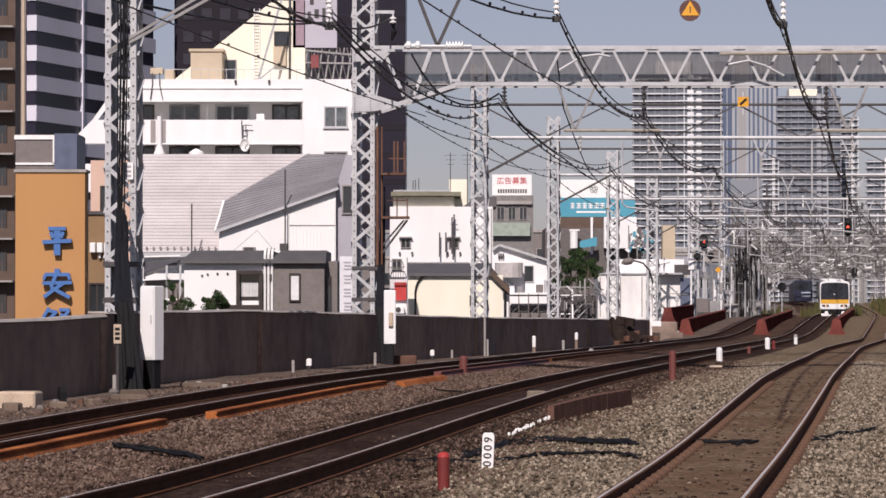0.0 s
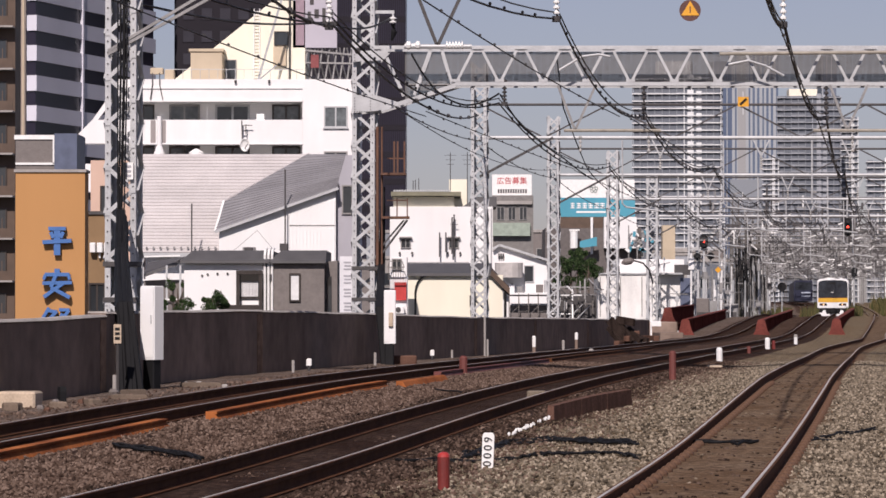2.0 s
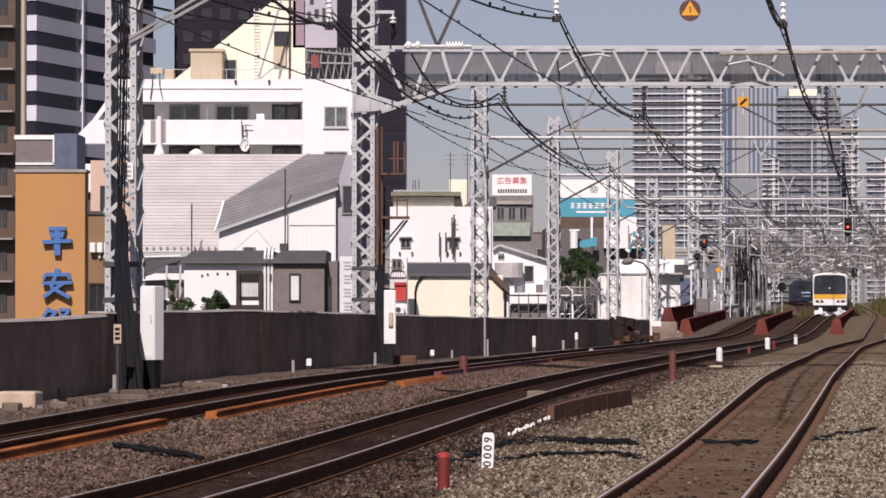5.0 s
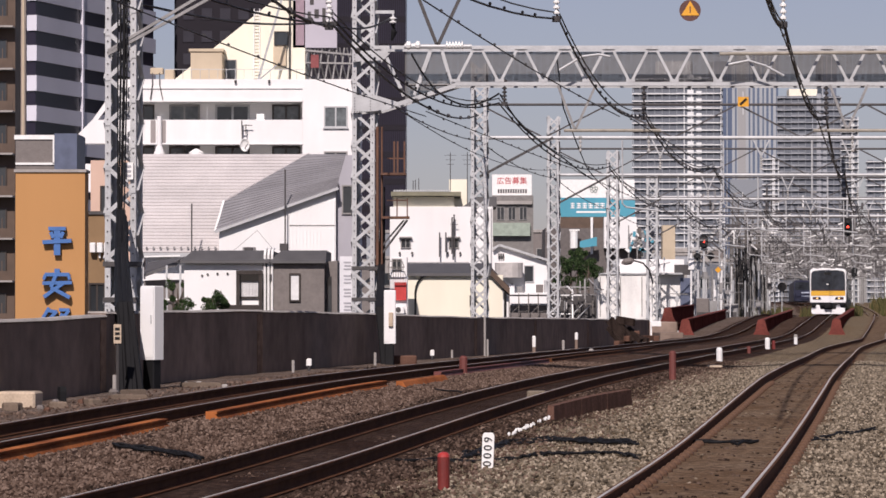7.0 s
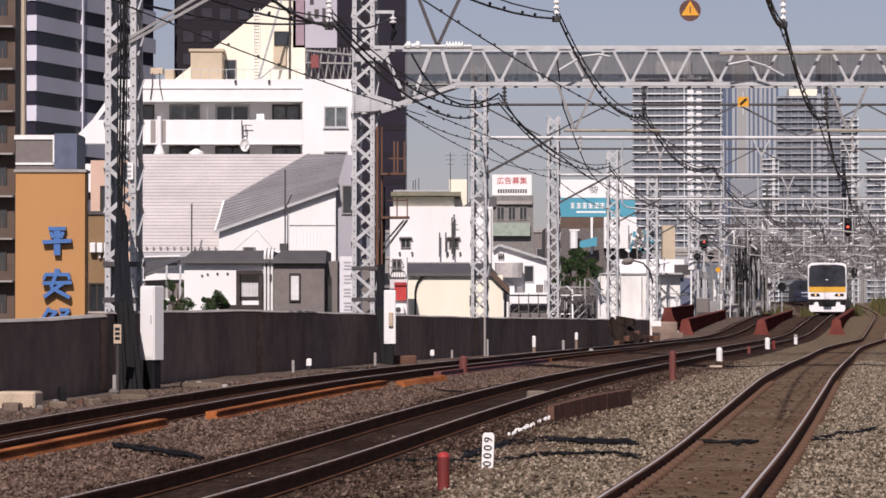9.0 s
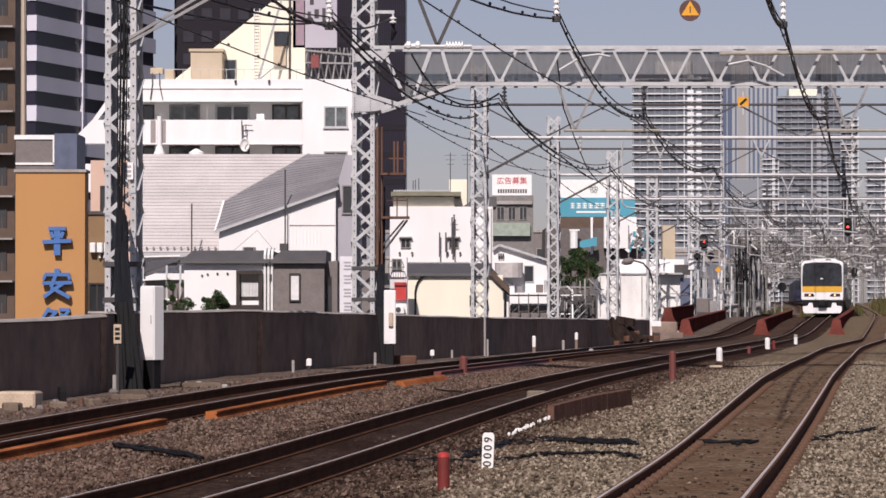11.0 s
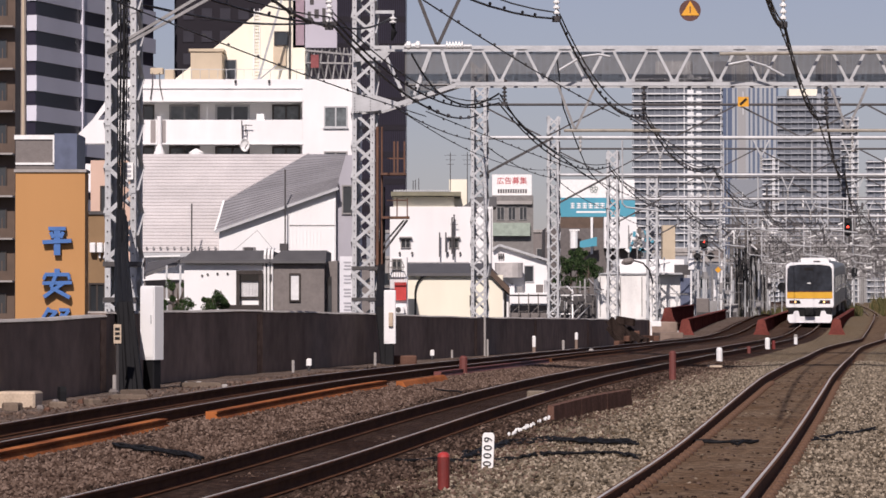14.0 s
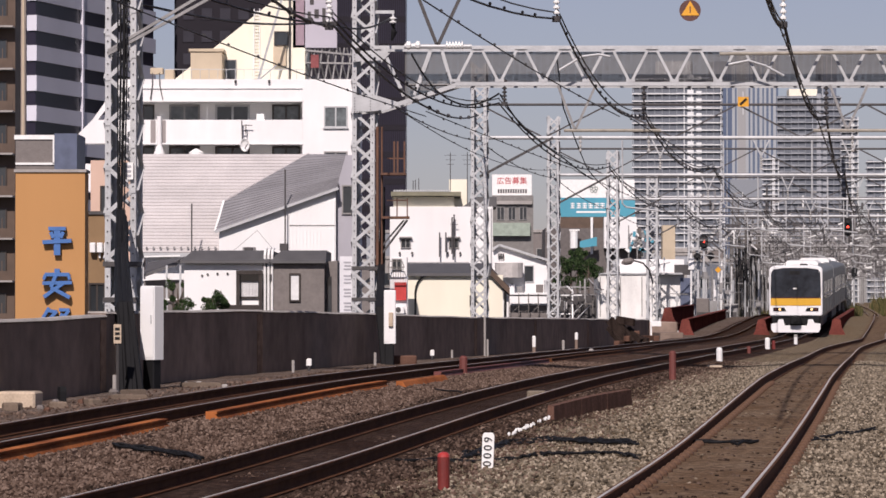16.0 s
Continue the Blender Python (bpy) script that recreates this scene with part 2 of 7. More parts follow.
def thing(name, label, category, x=0.0, y=0.0, z=0.0, rz=0.0, group="", kind=""):
    """An Empty that carries the parts of one thing; parts are built in its space."""
    ob = new(name)
    ob.empty_display_size = 0.2
    ob.matrix_world = pose(x, y, z, 0, 0, rz)
    return tagged(ob, label, category, group, kind)


# ---- the line of the tracks ----
HEAD = math.degrees(math.atan(0.1308))  # the tracks' way, clockwise from +y
TRACK_A, TRACK_B, TRACK_C = -4.0, 0.0, 3.5
KNOT_Y = [0, 22, 32, 40, 45, 57, 70, 94, 110, 165, 183, 193, 203, 218, 232, 248, 258, 274, 300, 330, 400, 520, 800, 2600]
KNOT_Z = [-0.26, -0.25, -0.22, -0.12, -0.05, 0.07, 0.12, 0.13, 0.1, 0.0, 0.02, 0.2, 0.47, 0.84, 1.06, 1.18, 1.15, 0.97, 0.72, 0.55, 1.0, 2.6, 4.0, 4.0]


def rail_z(y):
    """Height of the rail heads: a slight dip by the platform, flat before the girder bridge, a hump over it."""
    return float(np.mean(np.interp([y + 1.5 * k for k in range(-4, 5)] if y > 120 else [y - 3, y - 1, y + 1, y + 3], KNOT_Y, KNOT_Z)))


def line_x(y):
    """The middle track's centre: straight, then a wide curve."""
    bow = float(np.interp(y, [183, 198, 218, 251, 274, 300, 330], [0, 0.24, 0.5, 0.55, 0.25, 0.05, -0.1]))
    return 19.0 + (y - 183.0) * 0.1308 + bow - (1.03e-4 * (y - 320.0) ** 2 if y > 320 else 0.0)


def shift(off, y):
    """The near track swings a little outwards before the bridge; the other two bend away beside the platform."""
    f = min(1.0, max(0.0, (off - 1.2) / 1.4))
    near = np.mean(np.interp([y - 6, y - 3, y, y + 3, y + 6], [22, 45, 112, 130, 160, 250, 400], [-0.2, -0.05, 0, 0.28, 0.85, 0.6, 0.6]))
    away = np.mean(np.interp([y - 6, y - 3, y, y + 3, y + 6], [0, 30, 48, 60, 78, 104], [-1.2, -1.12, -0.98, -0.85, -0.35, 0.0]))
    return off + float(near) * f + float(away) * (1.0 - f)


def settle(off, y):
    """The near track lies a little above the other two by the platform."""
    return float(np.interp(off, [-3.2, -1.6, 1.2, 2.6], [0.0, -0.05, -0.05, 0.1]) * np.interp(y, [55, 85], [1, 0]))


def wall_x(y):
    return float(np.interp(y, [20, 45, 56, 64, 70, 80, 105, 121, 168, 400], [-11.6, -7.6, -6.05, -5.35, -4.6, -2.95, 1.05, 3.6, 10.3, 43.0]))


# ---- ground ----
def street_level():
    s = Shape()
    n = 24
    s.loft([[(-2600 + 5600 * i / n, -300, -6.0) for i in range(n + 1)], [(-2600 + 5600 * i / n, 4600, -6.0) for i in range(n + 1)]], close=False)
    tagged(part("ground", s, STREET), "dark asphalt street level below the railway embankment", "ground", kind="structure")


def track_bed():
    """The ballasted bed of all tracks, one sheet on the embankment, lower between the tracks, and its flanks."""
    ys = [-30 + 1.0 * i for i in range(140)] + [110 + 4.0 * i for i in range(60)] + [350 + 30.0 * i for i in range(40)]
    offs = [-12.0, -10.5, -9.0, -7.6, -6.4] + [round(-5.2 + 0.4 * k, 1) for k in range(32)] + [8, 10, 13, 17, 22, 28]
    rows = []
    for y in ys:
        row, z0, x0 = [], rail_z(y), line_x(y)
        left = wall_x(y) - x0 - 0.3
        for o in offs:
            oo = max(o, left + 1.2) if o > -11.0 else left
            near = min(abs(oo - t) for t in (TRACK_A, TRACK_B, TRACK_C))
            x = x0 + shift(oo, y) if oo > left else x0 + oo
            z = z0 - 0.17 - 0.05 * min(1, max(0, near - 1.0)) + 0.02 * noise.noise(Vector((x, y * 0.7, 0)) * 0.8)
            if near < 0.5:
                z -= 0.02
            row.append((x, y, z + settle(oo, y)))
        rows.append([(row[0][0] - 0.3, y, -6.0)] + row + [(row[-1][0] + 8, y, -6.0)])
    cut = 1 + offs.index(1.2)
    s = Shape()
    s.loft([r[cut:] for r in rows], close=False)
    tagged(part("track_bed", s, BALLAST), "grey crushed stone ballast with rust stains", "ballast", kind="structure")
    s = Shape()
    path = 1 + offs.index(-5.2)
    s.loft([r[path:cut + 1] for r in rows], close=False)
    tagged(part("stained_track_bed", s, BALLAST_BROWN), "dark brown rust-stained crushed stone ballast", "ballast", kind="structure")
    s = Shape()
    s.loft([r[:path + 1] for r in rows], close=False)
    tagged(part("cess_path", s, CESS), "pale dusty gravel path below the parapet wall", "path", kind="structure")


def stones():
    """Loose stones on the nearest stretch of the bed."""
    rnd = random.Random(5)
    s = Shape()
    faces = [(0, 2, 4), (2, 1, 4), (1, 3, 4), (3, 0, 4), (2, 0, 5), (1, 2, 5), (3, 1, 5), (0, 3, 5)]
    b, oily = Shape(), Shape()
    made = 0
    while made < 88000:
        y = 25 + 62 * rnd.random() ** 1.35
        o = rnd.uniform(-7.0, 9.0)
        x = line_x(y) + shift(o, y)
        if abs(x) > 0.135 * y + 0.3 or x < wall_x(y) + 0.5 or (x < wall_x(y) + 2.0 and rnd.random() < 0.88):
            continue
        near = min(abs(o - t) for t in (TRACK_A, TRACK_B, TRACK_C))
        if 0.42 < near < 0.68 or (near <= 0.42 and rnd.random() < 0.88):
            continue
        z = rail_z(y) + settle(o, y) - 0.16 - 0.05 * min(1, max(0, near - 1.0)) + 0.02 * noise.noise(Vector((x, y * 0.7, 0)) * 0.8)
        if near < 0.5:
            z -= 0.02
        r = rnd.uniform(0.013, 0.032) * (1.0 if o > 1.2 else 1.15)
        t = Euler((rnd.uniform(0, 6), rnd.uniform(0, 6), rnd.uniform(0, 6))).to_matrix()
        vs = []
        for a in ((1, 0, 0), (-1, 0, 0), (0, 1, 0), (0, -1, 0), (0, 0, 1), (0, 0, -1)):
            vs.append(Vector((x, y, z)) + t @ (Vector(a) * r * rnd.uniform(0.6, 1.25)))
        if 0.6 < abs(o) < 1.45 + 0.4 * noise.noise(Vector((x, y, 7.0)) * 0.5) and rnd.random() < 0.85:
            oily.add(vs, faces)
        else:
            (s if o > 1.3 + rnd.uniform(-0.1, 0.9) else b).add(vs, faces)
        made += 1
    for q, mt, lb in ((s, STONES, "loose grey ballast stones on the track bed"), (b, STONES_BROWN, "loose rust-brown ballast stones between the tracks"), (oily, STONES_OILY, "dark oily ballast stones beside the rails")):
        me = bpy.data.meshes.new("loose_stones")
        me.from_pydata(q.v, [], q.f)
        me.materials.append(mt)
        tagged(new("loose_stones", me), lb, "stones", kind="stuff")


def clods():
    """Dark crumbs of oily dirt between the near rails."""
    rnd = random.Random(66)
    s = Shape()
    for k in range(420):
        y = 25 + 45 * rnd.random() ** 1.4
        o = TRACK_C + rnd.uniform(-0.42, 0.42)
        x, z = line_x(y) + shift(o, y), rail_z(y) + settle(o, y) - 0.155
        r = rnd.uniform(0.008, 0.03)
        ring = lambda q, h: [(x + q * r * math.cos(a * 1.26) * rnd.uniform(0.7, 1.5), y + q * r * math.sin(a * 1.26) * rnd.uniform(0.8, 2.0), z + h) for a in range(5)]
        s.loft([ring(1.0, -0.01), ring(0.6, r * 0.45)])
    tagged(part("dirt_clods", s, STONES_OILY, kind="stuff"), "dark crumbs of oily dirt between the near rails", "dirt")


def retaining_wall():
    wall = thing("wall_parapet", "sooty dark concrete parapet wall beside the tracks", "wall", kind="structure")
    panels = [(20.0, 44.0, 0.94, 0.99), (44.0, 58.6, 0.99, 1.145), (58.6, 74.0, 1.2, 1.255), (74.0, 90.0, 1.245, 1.16), (90.0, 105.0, 1.15, 1.06),
              (105.0, 119.0, 1.06, 1.02), (119.0, 137.0, 1.02, 0.97), (137.0, 167.0, 0.96, 0.88)]
    for a, b, t0, t1 in panels:
        n = max(4, int((b - a) / 2.0))
        rows = [(y, t0 + (t1 - t0) * (y - a) / (b - a) + 0.008 * math.sin(y * 0.9)) for y in (a + 0.015 + (b - a - 0.03) * k / n for k in range(n + 1))]
        s = Shape()
        s.loft([[(wall_x(y) - 0.3, y, -6), (wall_x(y), y, -6), (wall_x(y), y, t - 0.03), (wall_x(y) - 0.03, y, t), (wall_x(y) - 0.27, y, t), (wall_x(y) - 0.3, y, t - 0.03)] for y, t in rows])
        panel = part("wall_panel", s, CONCRETE_DARK, wall)
        c = Shape()
        c.loft([[(wall_x(y) - 0.32, y, t + 0.002), (wall_x(y) + 0.03, y, t - 0.008), (wall_x(y) - 0.015, y, t + 0.03), (wall_x(y) - 0.32, y, t + 0.03)] for y, t in rows])
        part("coping", c, COPING, panel, "concrete coping, pale for its sunlit edge")
        j = Shape()
        j.loft([[(wall_x(y) + 0.004, y, -1.0), (wall_x(y) + 0.012, y, -1.0), (wall_x(y) + 0.012, y, t - 0.06), (wall_x(y) + 0.004, y, t - 0.06)] for y, t in ((b - 0.55, t1), (b - 0.03, t1))])
        part("joint_cover", j, JOINT_BROWN, panel, "rust-brown stained joint cover")


# ---- rails, sleepers ----
RAIL_PROFILE = [(-0.062, -0.153), (0.062, -0.153), (0.062, -0.14), (0.012, -0.125), (0.009, -0.05), (0.033, -0.038), (0.033, -0.004),
                (-0.033, -0.004), (-0.033, -0.038), (-0.009, -0.05), (-0.012, -0.125), (-0.062, -0.14)]


def sweep(profile, off, ys, s, lift=0.0, cant=False):
    rings = []
    for y in ys:
        x, z = line_x(y) + shift(off, y), rail_z(y) + settle(off, y) + lift
        if cant:
            z -= 0.05 * min(1.0, max(0.0, (50.0 - y) / 15.0))
        rings.append([(x + a, y, z + b) for a, b in profile])
    s.loft(rings)


def track(name, off, label, shine, far=1400.0):
    t = thing(name, label, "railway track", kind="structure")
    ys = [-20 + 1.5 * i for i in range(60)] + [70 + 4.0 * i for i in range(70)]
    while ys[-1] < far:
        ys.append(ys[-1] + 25)
    for side in (-0.565, 0.565):
        s = Shape()
        sweep(RAIL_PROFILE, off + side, ys, s, cant=side < 0 and off > 2.5)
        rail = part("rail", s, RAIL_SIDE, t, "rust-brown steel rail")
        # polished strip only as wide as the highlight line, shine is half its width
        h = Shape()
        sweep([(-shine, -0.005), (shine, -0.005), (shine, 0.002), (shine * 0.5, 0.004), (-shine * 0.5, 0.004), (-shine, 0.002)], off + side, ys, h, cant=side < 0 and off > 2.5)
        part("running_surface", h, RAIL_TOP, rail, "polished top of the rail head, a narrow pale strip for its sun glint")
    return t


def sleepers(t, off, near=0.0, count=95):
    """One mesh shared by the near sleepers; the far ones are joined."""
    s = Shape()
    s.bevel_box(-1.0, 1.0, -0.11, 0.11, -0.32, -0.172, 0.02)
    me = s.mesh("sleeper", SLEEPER)
    y = 21.0
    for k in range(count):
        ob = new("sleeper", me)
        ob.parent = t
        ob.matrix_world = pose(line_x(y) + shift(off, y), y, rail_z(y) + settle(off, y), 0, 0, -HEAD + random.Random(k).uniform(-0.6, 0.6))
        y += 0.62
    rest = Shape()
    while y < 300:
        x, z = line_x(y) + shift(off, y), rail_z(y) + settle(off, y)
        rest.box(x - 1, x + 1, y - 0.11, y + 0.11, z - 0.3, z - 0.175)
        y += 0.62
    ob = part("far_sleepers", rest, SLEEPER, t, kind="stuff")
    fill = Shape()
    ys = [18 + 0.28 * k for k in range(300)] + [102 + 4 * k for k in range(70)]
    rings = []
    for y in ys:
        x, z = line_x(y) + shift(off, y), rail_z(y) + settle(off, y)
        rings.append([(x + q, y, z - 0.157 - ((0.06 if off > 2 else 0.022) if abs(q) > 0.8 else 0.0) + 0.004 * noise.noise(Vector(((x + q) * 2.3, y * 0.9, 3.0)))) for q in (-1.15, -0.75, -0.45, -0.15, 0.15, 0.45, 0.75, 1.15)])
    fill.loft(rings, close=False)
    part("bed_fill", fill, DUST if off > 2 else DUST_DARK, t, "brown brake dust over fine ballast")
    if off < 2:
        return
    clip = Shape()
    clip.bevel_box(-0.055, 0.055, -0.1, 0.1, -0.19, -0.105, 0.03)
    cm = clip.mesh("rail_clip", mat("dusty_rail_clip", (0.13, 0.075, 0.05), 0.9, spec=0.1, var=0.3, scale=4))
    y = 21.0
    for k in range(60):
        for sx in (-0.655, -0.475, 0.475, 0.655):
            ob = new("rail_clip", cm)
            ob.parent = t
            ob.matrix_world = pose(line_x(y) + shift(off, y) + sx, y, rail_z(y) + settle(off, y), 0, 0, -HEAD)
        y += 0.62


# ---- masts and gantries ----
def mast(x, y, z0, z1, w, step, material, label, base=False, broad=0.13):
    """A lattice mast: four angle posts, zigzag lacing on all four sides, plates."""
    m = thing("lattice_mast", label, "mast", x, y, z0, -HEAD, group="overhead line masts")
    h, r, leg = z1 - z0, w / 2, max(0.06, w * broad)
    for sx, sy in itertools.product((-1, 1), (-1, 1)):
        s = Shape()
        s.box(min(sx * r, sx * (r - leg)), max(sx * r, sx * (r - leg)), sy * r - 0.006, sy * r + 0.006, 0, h)
        s.box(sx * r - 0.006, sx * r + 0.006, min(sy * r, sy * (r - leg)), max(sy * r, sy * (r - leg)), 0, h)
        part("post", s, material, m)
    n = int(h / step)
    for face in range(4):
        s = Shape()
        for k in range(n):
            a, b = (-r + leg / 2, r - leg / 2) if (k + face) % 2 else (r - leg / 2, -r + leg / 2)
            p, q = k * h / n, (k + 1) * h / n
            e = r + 0.012
            if face < 2:
                yy = -e if face == 0 else e
                s.bar((a, yy, p), (b, yy, q), 0.012, min(0.1, leg * 0.75))
                s.box(b - leg * 0.5, b + leg * 0.5, yy - 0.014, yy + 0.014, q - leg * 0.5, q + leg * 0.5)
            else:
                xx = -e if face == 2 else e
                s.bar((xx, a, p), (xx, b, q), min(0.1, leg * 0.75), 0.012)
            if y < 180 and face < 2:
                part("lacing_bar", s, material, m)
                s = Shape()
        if s.f:
            part("lacing", s, material, m, kind="stuff")
    if y < 140:
        s = Shape()
        for j in range(int(h / (step * 0.5))):
            for sx in (-1, 1):
                s.disc((sx * (r - leg * 0.45), -r - 0.03, j * step * 0.5 + 0.1), 0.017, 0.02, 6)
        part("bolt", s, DARK_STEEL, m, "dark bolt heads", kind="stuff")
    if base:
        s = Shape()
        s.bevel_box(-r - 0.25, r + 0.25, -r - 0.25, r + 0.25, -0.5, 0.35, 0.05)
        part("footing", s, CONCRETE, m, "grey concrete footing")
    return m


def insulator(s, p, q, r=0.07, n=5):
    """A string of porcelain sheds from p to q."""
    p, q = Vector(p), Vector(q)
    pts, rad = [], []
    for k in range(n):
        for a, rr in ((0.05, 0.4), (0.3, 1.0), (0.6, 1.0), (0.75, 0.4)):
            pts.append(p + (q - p) * ((k + a) / n))
            rad.append(r * rr)
    s.tube(pts, rad, 8)


def truss_gantry(y, x0, x1, zb, zt, bracket=True):
    """The near gantry: a welded lattice beam with a wire screen, bolted to its mast by a tapered bracket."""
    g = thing("truss_gantry", "grey galvanised steel truss gantry across the tracks", "gantry", 0, y, 0)
    for zz, nm in ((zb, "bottom_chord"), (zt, "top_chord")):
        for yy in (-0.45, 0.45):
            s = Shape()
            s.box(x0 if zz == zt else x0 + 2.35, x1, yy - 0.05, yy + 0.05, zz - 0.045, zz + 0.045)
            s.box(x0 if zz == zt else x0 + 2.35, x1, yy - 0.06, yy - 0.05, zz - 0.06, zz + 0.02)
            part(nm, s, STEEL, g)
    pitch = 1.258
    n = int((x1 - x0 - 2.4) / pitch)
    for k in range(n):
        a = x0 + 2.36 + k * pitch
        for yy in (-0.45,):
            s = Shape()
            s.bar((a, yy, zb), (a + pitch * 0.43, yy, zt), 0.05, 0.075)
            s.bar((a + pitch * 0.57, yy, zt), (a + pitch, yy, zb), 0.05, 0.075)
            s.box(a + pitch * 0.36, a + pitch * 0.64, yy - 0.015, yy + 0.015, zt - 0.14, zt - 0.05)
            s.box(a - 0.13, a + 0.13, yy - 0.062, yy - 0.052, zb + 0.05, zb + 0.13)
            part("web_brace", s, STEEL, g)
    for yy in (-0.45, 0.45) if bracket else ():
        s = Shape()
        s.bar((x0 + 0.376, yy, zt - 0.3), (x0 + 0.85, yy, zb - 0.3), 0.05, 0.09)
        s.bar((x0 + 1.16, yy, zb - 0.33), (x0 + 1.634, yy, zt - 0.06), 0.05, 0.09)
        s.bar((x0 + 1.96, yy, zt - 0.06), (x0 + 2.25, yy, zb), 0.05, 0.08)
        s.bar((x0 + 0.2, yy, zb - 0.75), (x0 + 2.5, yy, zb), 0.09, 0.12)
        part("haunch", s, STEEL, g)
        p = Shape()
        p.slab([(x0 - 0.62, zt - 0.1), (x0 + 0.45, zt - 0.1), (x0 + 0.2, zt - 0.38), (x0 - 0.62, zt - 0.42)], yy - 0.02, yy + 0.02)
        part("gusset_plate", p, STEEL, g)
        p = Shape()
        p.slab([(x0 - 0.62, zb - 0.33), (x0 + 0.05, zb - 0.33), (x0 + 0.85, zb - 0.58), (x0 + 0.1, zb - 0.78), (x0 - 0.62, zb - 0.85)], yy - 0.02, yy + 0.02)
        part("gusset_plate", p, STEEL, g)
    if bracket:
        s = Shape()
        for zz, n, xa in ((zt - 0.26, 3, x0 - 0.55), (zt - 0.26, 3, x0 - 0.1), (zb - 0.58, 6, x0 - 0.55), (zb - 0.58, 6, x0 - 0.1)):
            for j in range(n):
                s.disc((xa, -0.485, zz + (j - n / 2) * 0.08), 0.016, 0.012, 6)
        for j in range(10):
            s.disc((x0 - 0.55 + j * 0.07, -0.485, zb - 0.8), 0.016, 0.012, 6)
        part("rivet", s, DARK_STEEL, g, "dark rivets", kind="stuff")
    s = Shape()
    k = x0 + 0.9
    while k < x1:
        low = zb + 0.06 if k > x0 + 2.4 or not bracket else zb + 0.06 - (x0 + 2.4 - k) * 0.3
        s.box(k - 0.0135, k + 0.0135, 0.48, 0.492, low, zt - 0.06)
        k += 0.034
    part("wire_screen", s, SCREEN_STEEL, g, "fine grey wire screen")
    walkway = Shape()
    walkway.box(x0 + 1.0, x1, -0.3, 0.3, zb - 0.02, zb + 0.01)
    part("walkway", walkway, STEEL_OLD, g)
    return g


def beam_gantry(x0, x1, y, zb, zt, dark=True, bays=5.1, main=STEEL):
    """A lighter gantry: grey lower tube, dark upper chord, thin zigzag between."""
    g = thing("beam_gantry", "thin steel gantry with zigzag bracing over the tracks", "gantry", 0, y, 0, group="far gantries")
    s = Shape()
    s.tube([(x0, 0, zb), (x1, 0, zb)], 0.075 if y < 300 else 0.06, 8)
    part("lower_tube", s, main, g)
    s = Shape()
    s.tube([(x0, 0, zt), (x1, 0, zt)], 0.055, 6)
    part("upper_chord", s, DARK_STEEL if dark else main, g, "dark upper chord" if dark else "")
    s = Shape()
    k = x0
    while k < x1 - 0.1:
        e = min(k + bays / 2, x1)
        for p, q in (((k, 0, zt), (e, 0, zb)), ((e, 0, zb), (min(k + bays, x1), 0, zt))):
            s.bar(p, q, 0.06)
            if y < 260:
                part("zigzag_brace", s, DARK_STEEL if dark else main, g)
                s = Shape()
        k += bays
    if s.f:
        part("zigzag_brace", s, DARK_STEEL if dark else main, g, kind="stuff")
    if 120 < y < 260:
        s = Shape()
        s.bar((x0, -0.1, zb - 1.55), (x0 + 2.9, -0.1, zb), 0.09, 0.1)
        part("knee_brace", s, DARK_STEEL, g, "dark knee brace")
    for o in (TRACK_A, TRACK_B, TRACK_C) + ((8.0, 12.0, 16.0, -7.5) if y > 240 else ()):
        x = line_x(y) + o
        if x0 < x < x1:
            hgr = Shape()
            hgr.bar((x - 0.35, 0, zb), (x, 0, zb - 0.75), 0.05)
            hgr.bar((x + 0.35, 0, zb), (x, 0, zb - 0.75), 0.05)
            part("hanger", hgr, main, g)
            ins = Shape()
            insulator(ins, (x, 0, zb - 0.75), (x, 0, zb - 1.3), 0.055)
            part("insulator", ins, PORCELAIN_GREY, g, "grey-white porcelain insulator string")
            arm = Shape()
            arm.tube([(x - 1.5, 0, zb - 0.1), (x - 1.5, 0, zb - 2.6), (x - 1.35, 0, zb - 2.75), (x, 0, zb - 2.9)], 0.035, 5)
            part("registration_arm", arm, main, g)
    return g


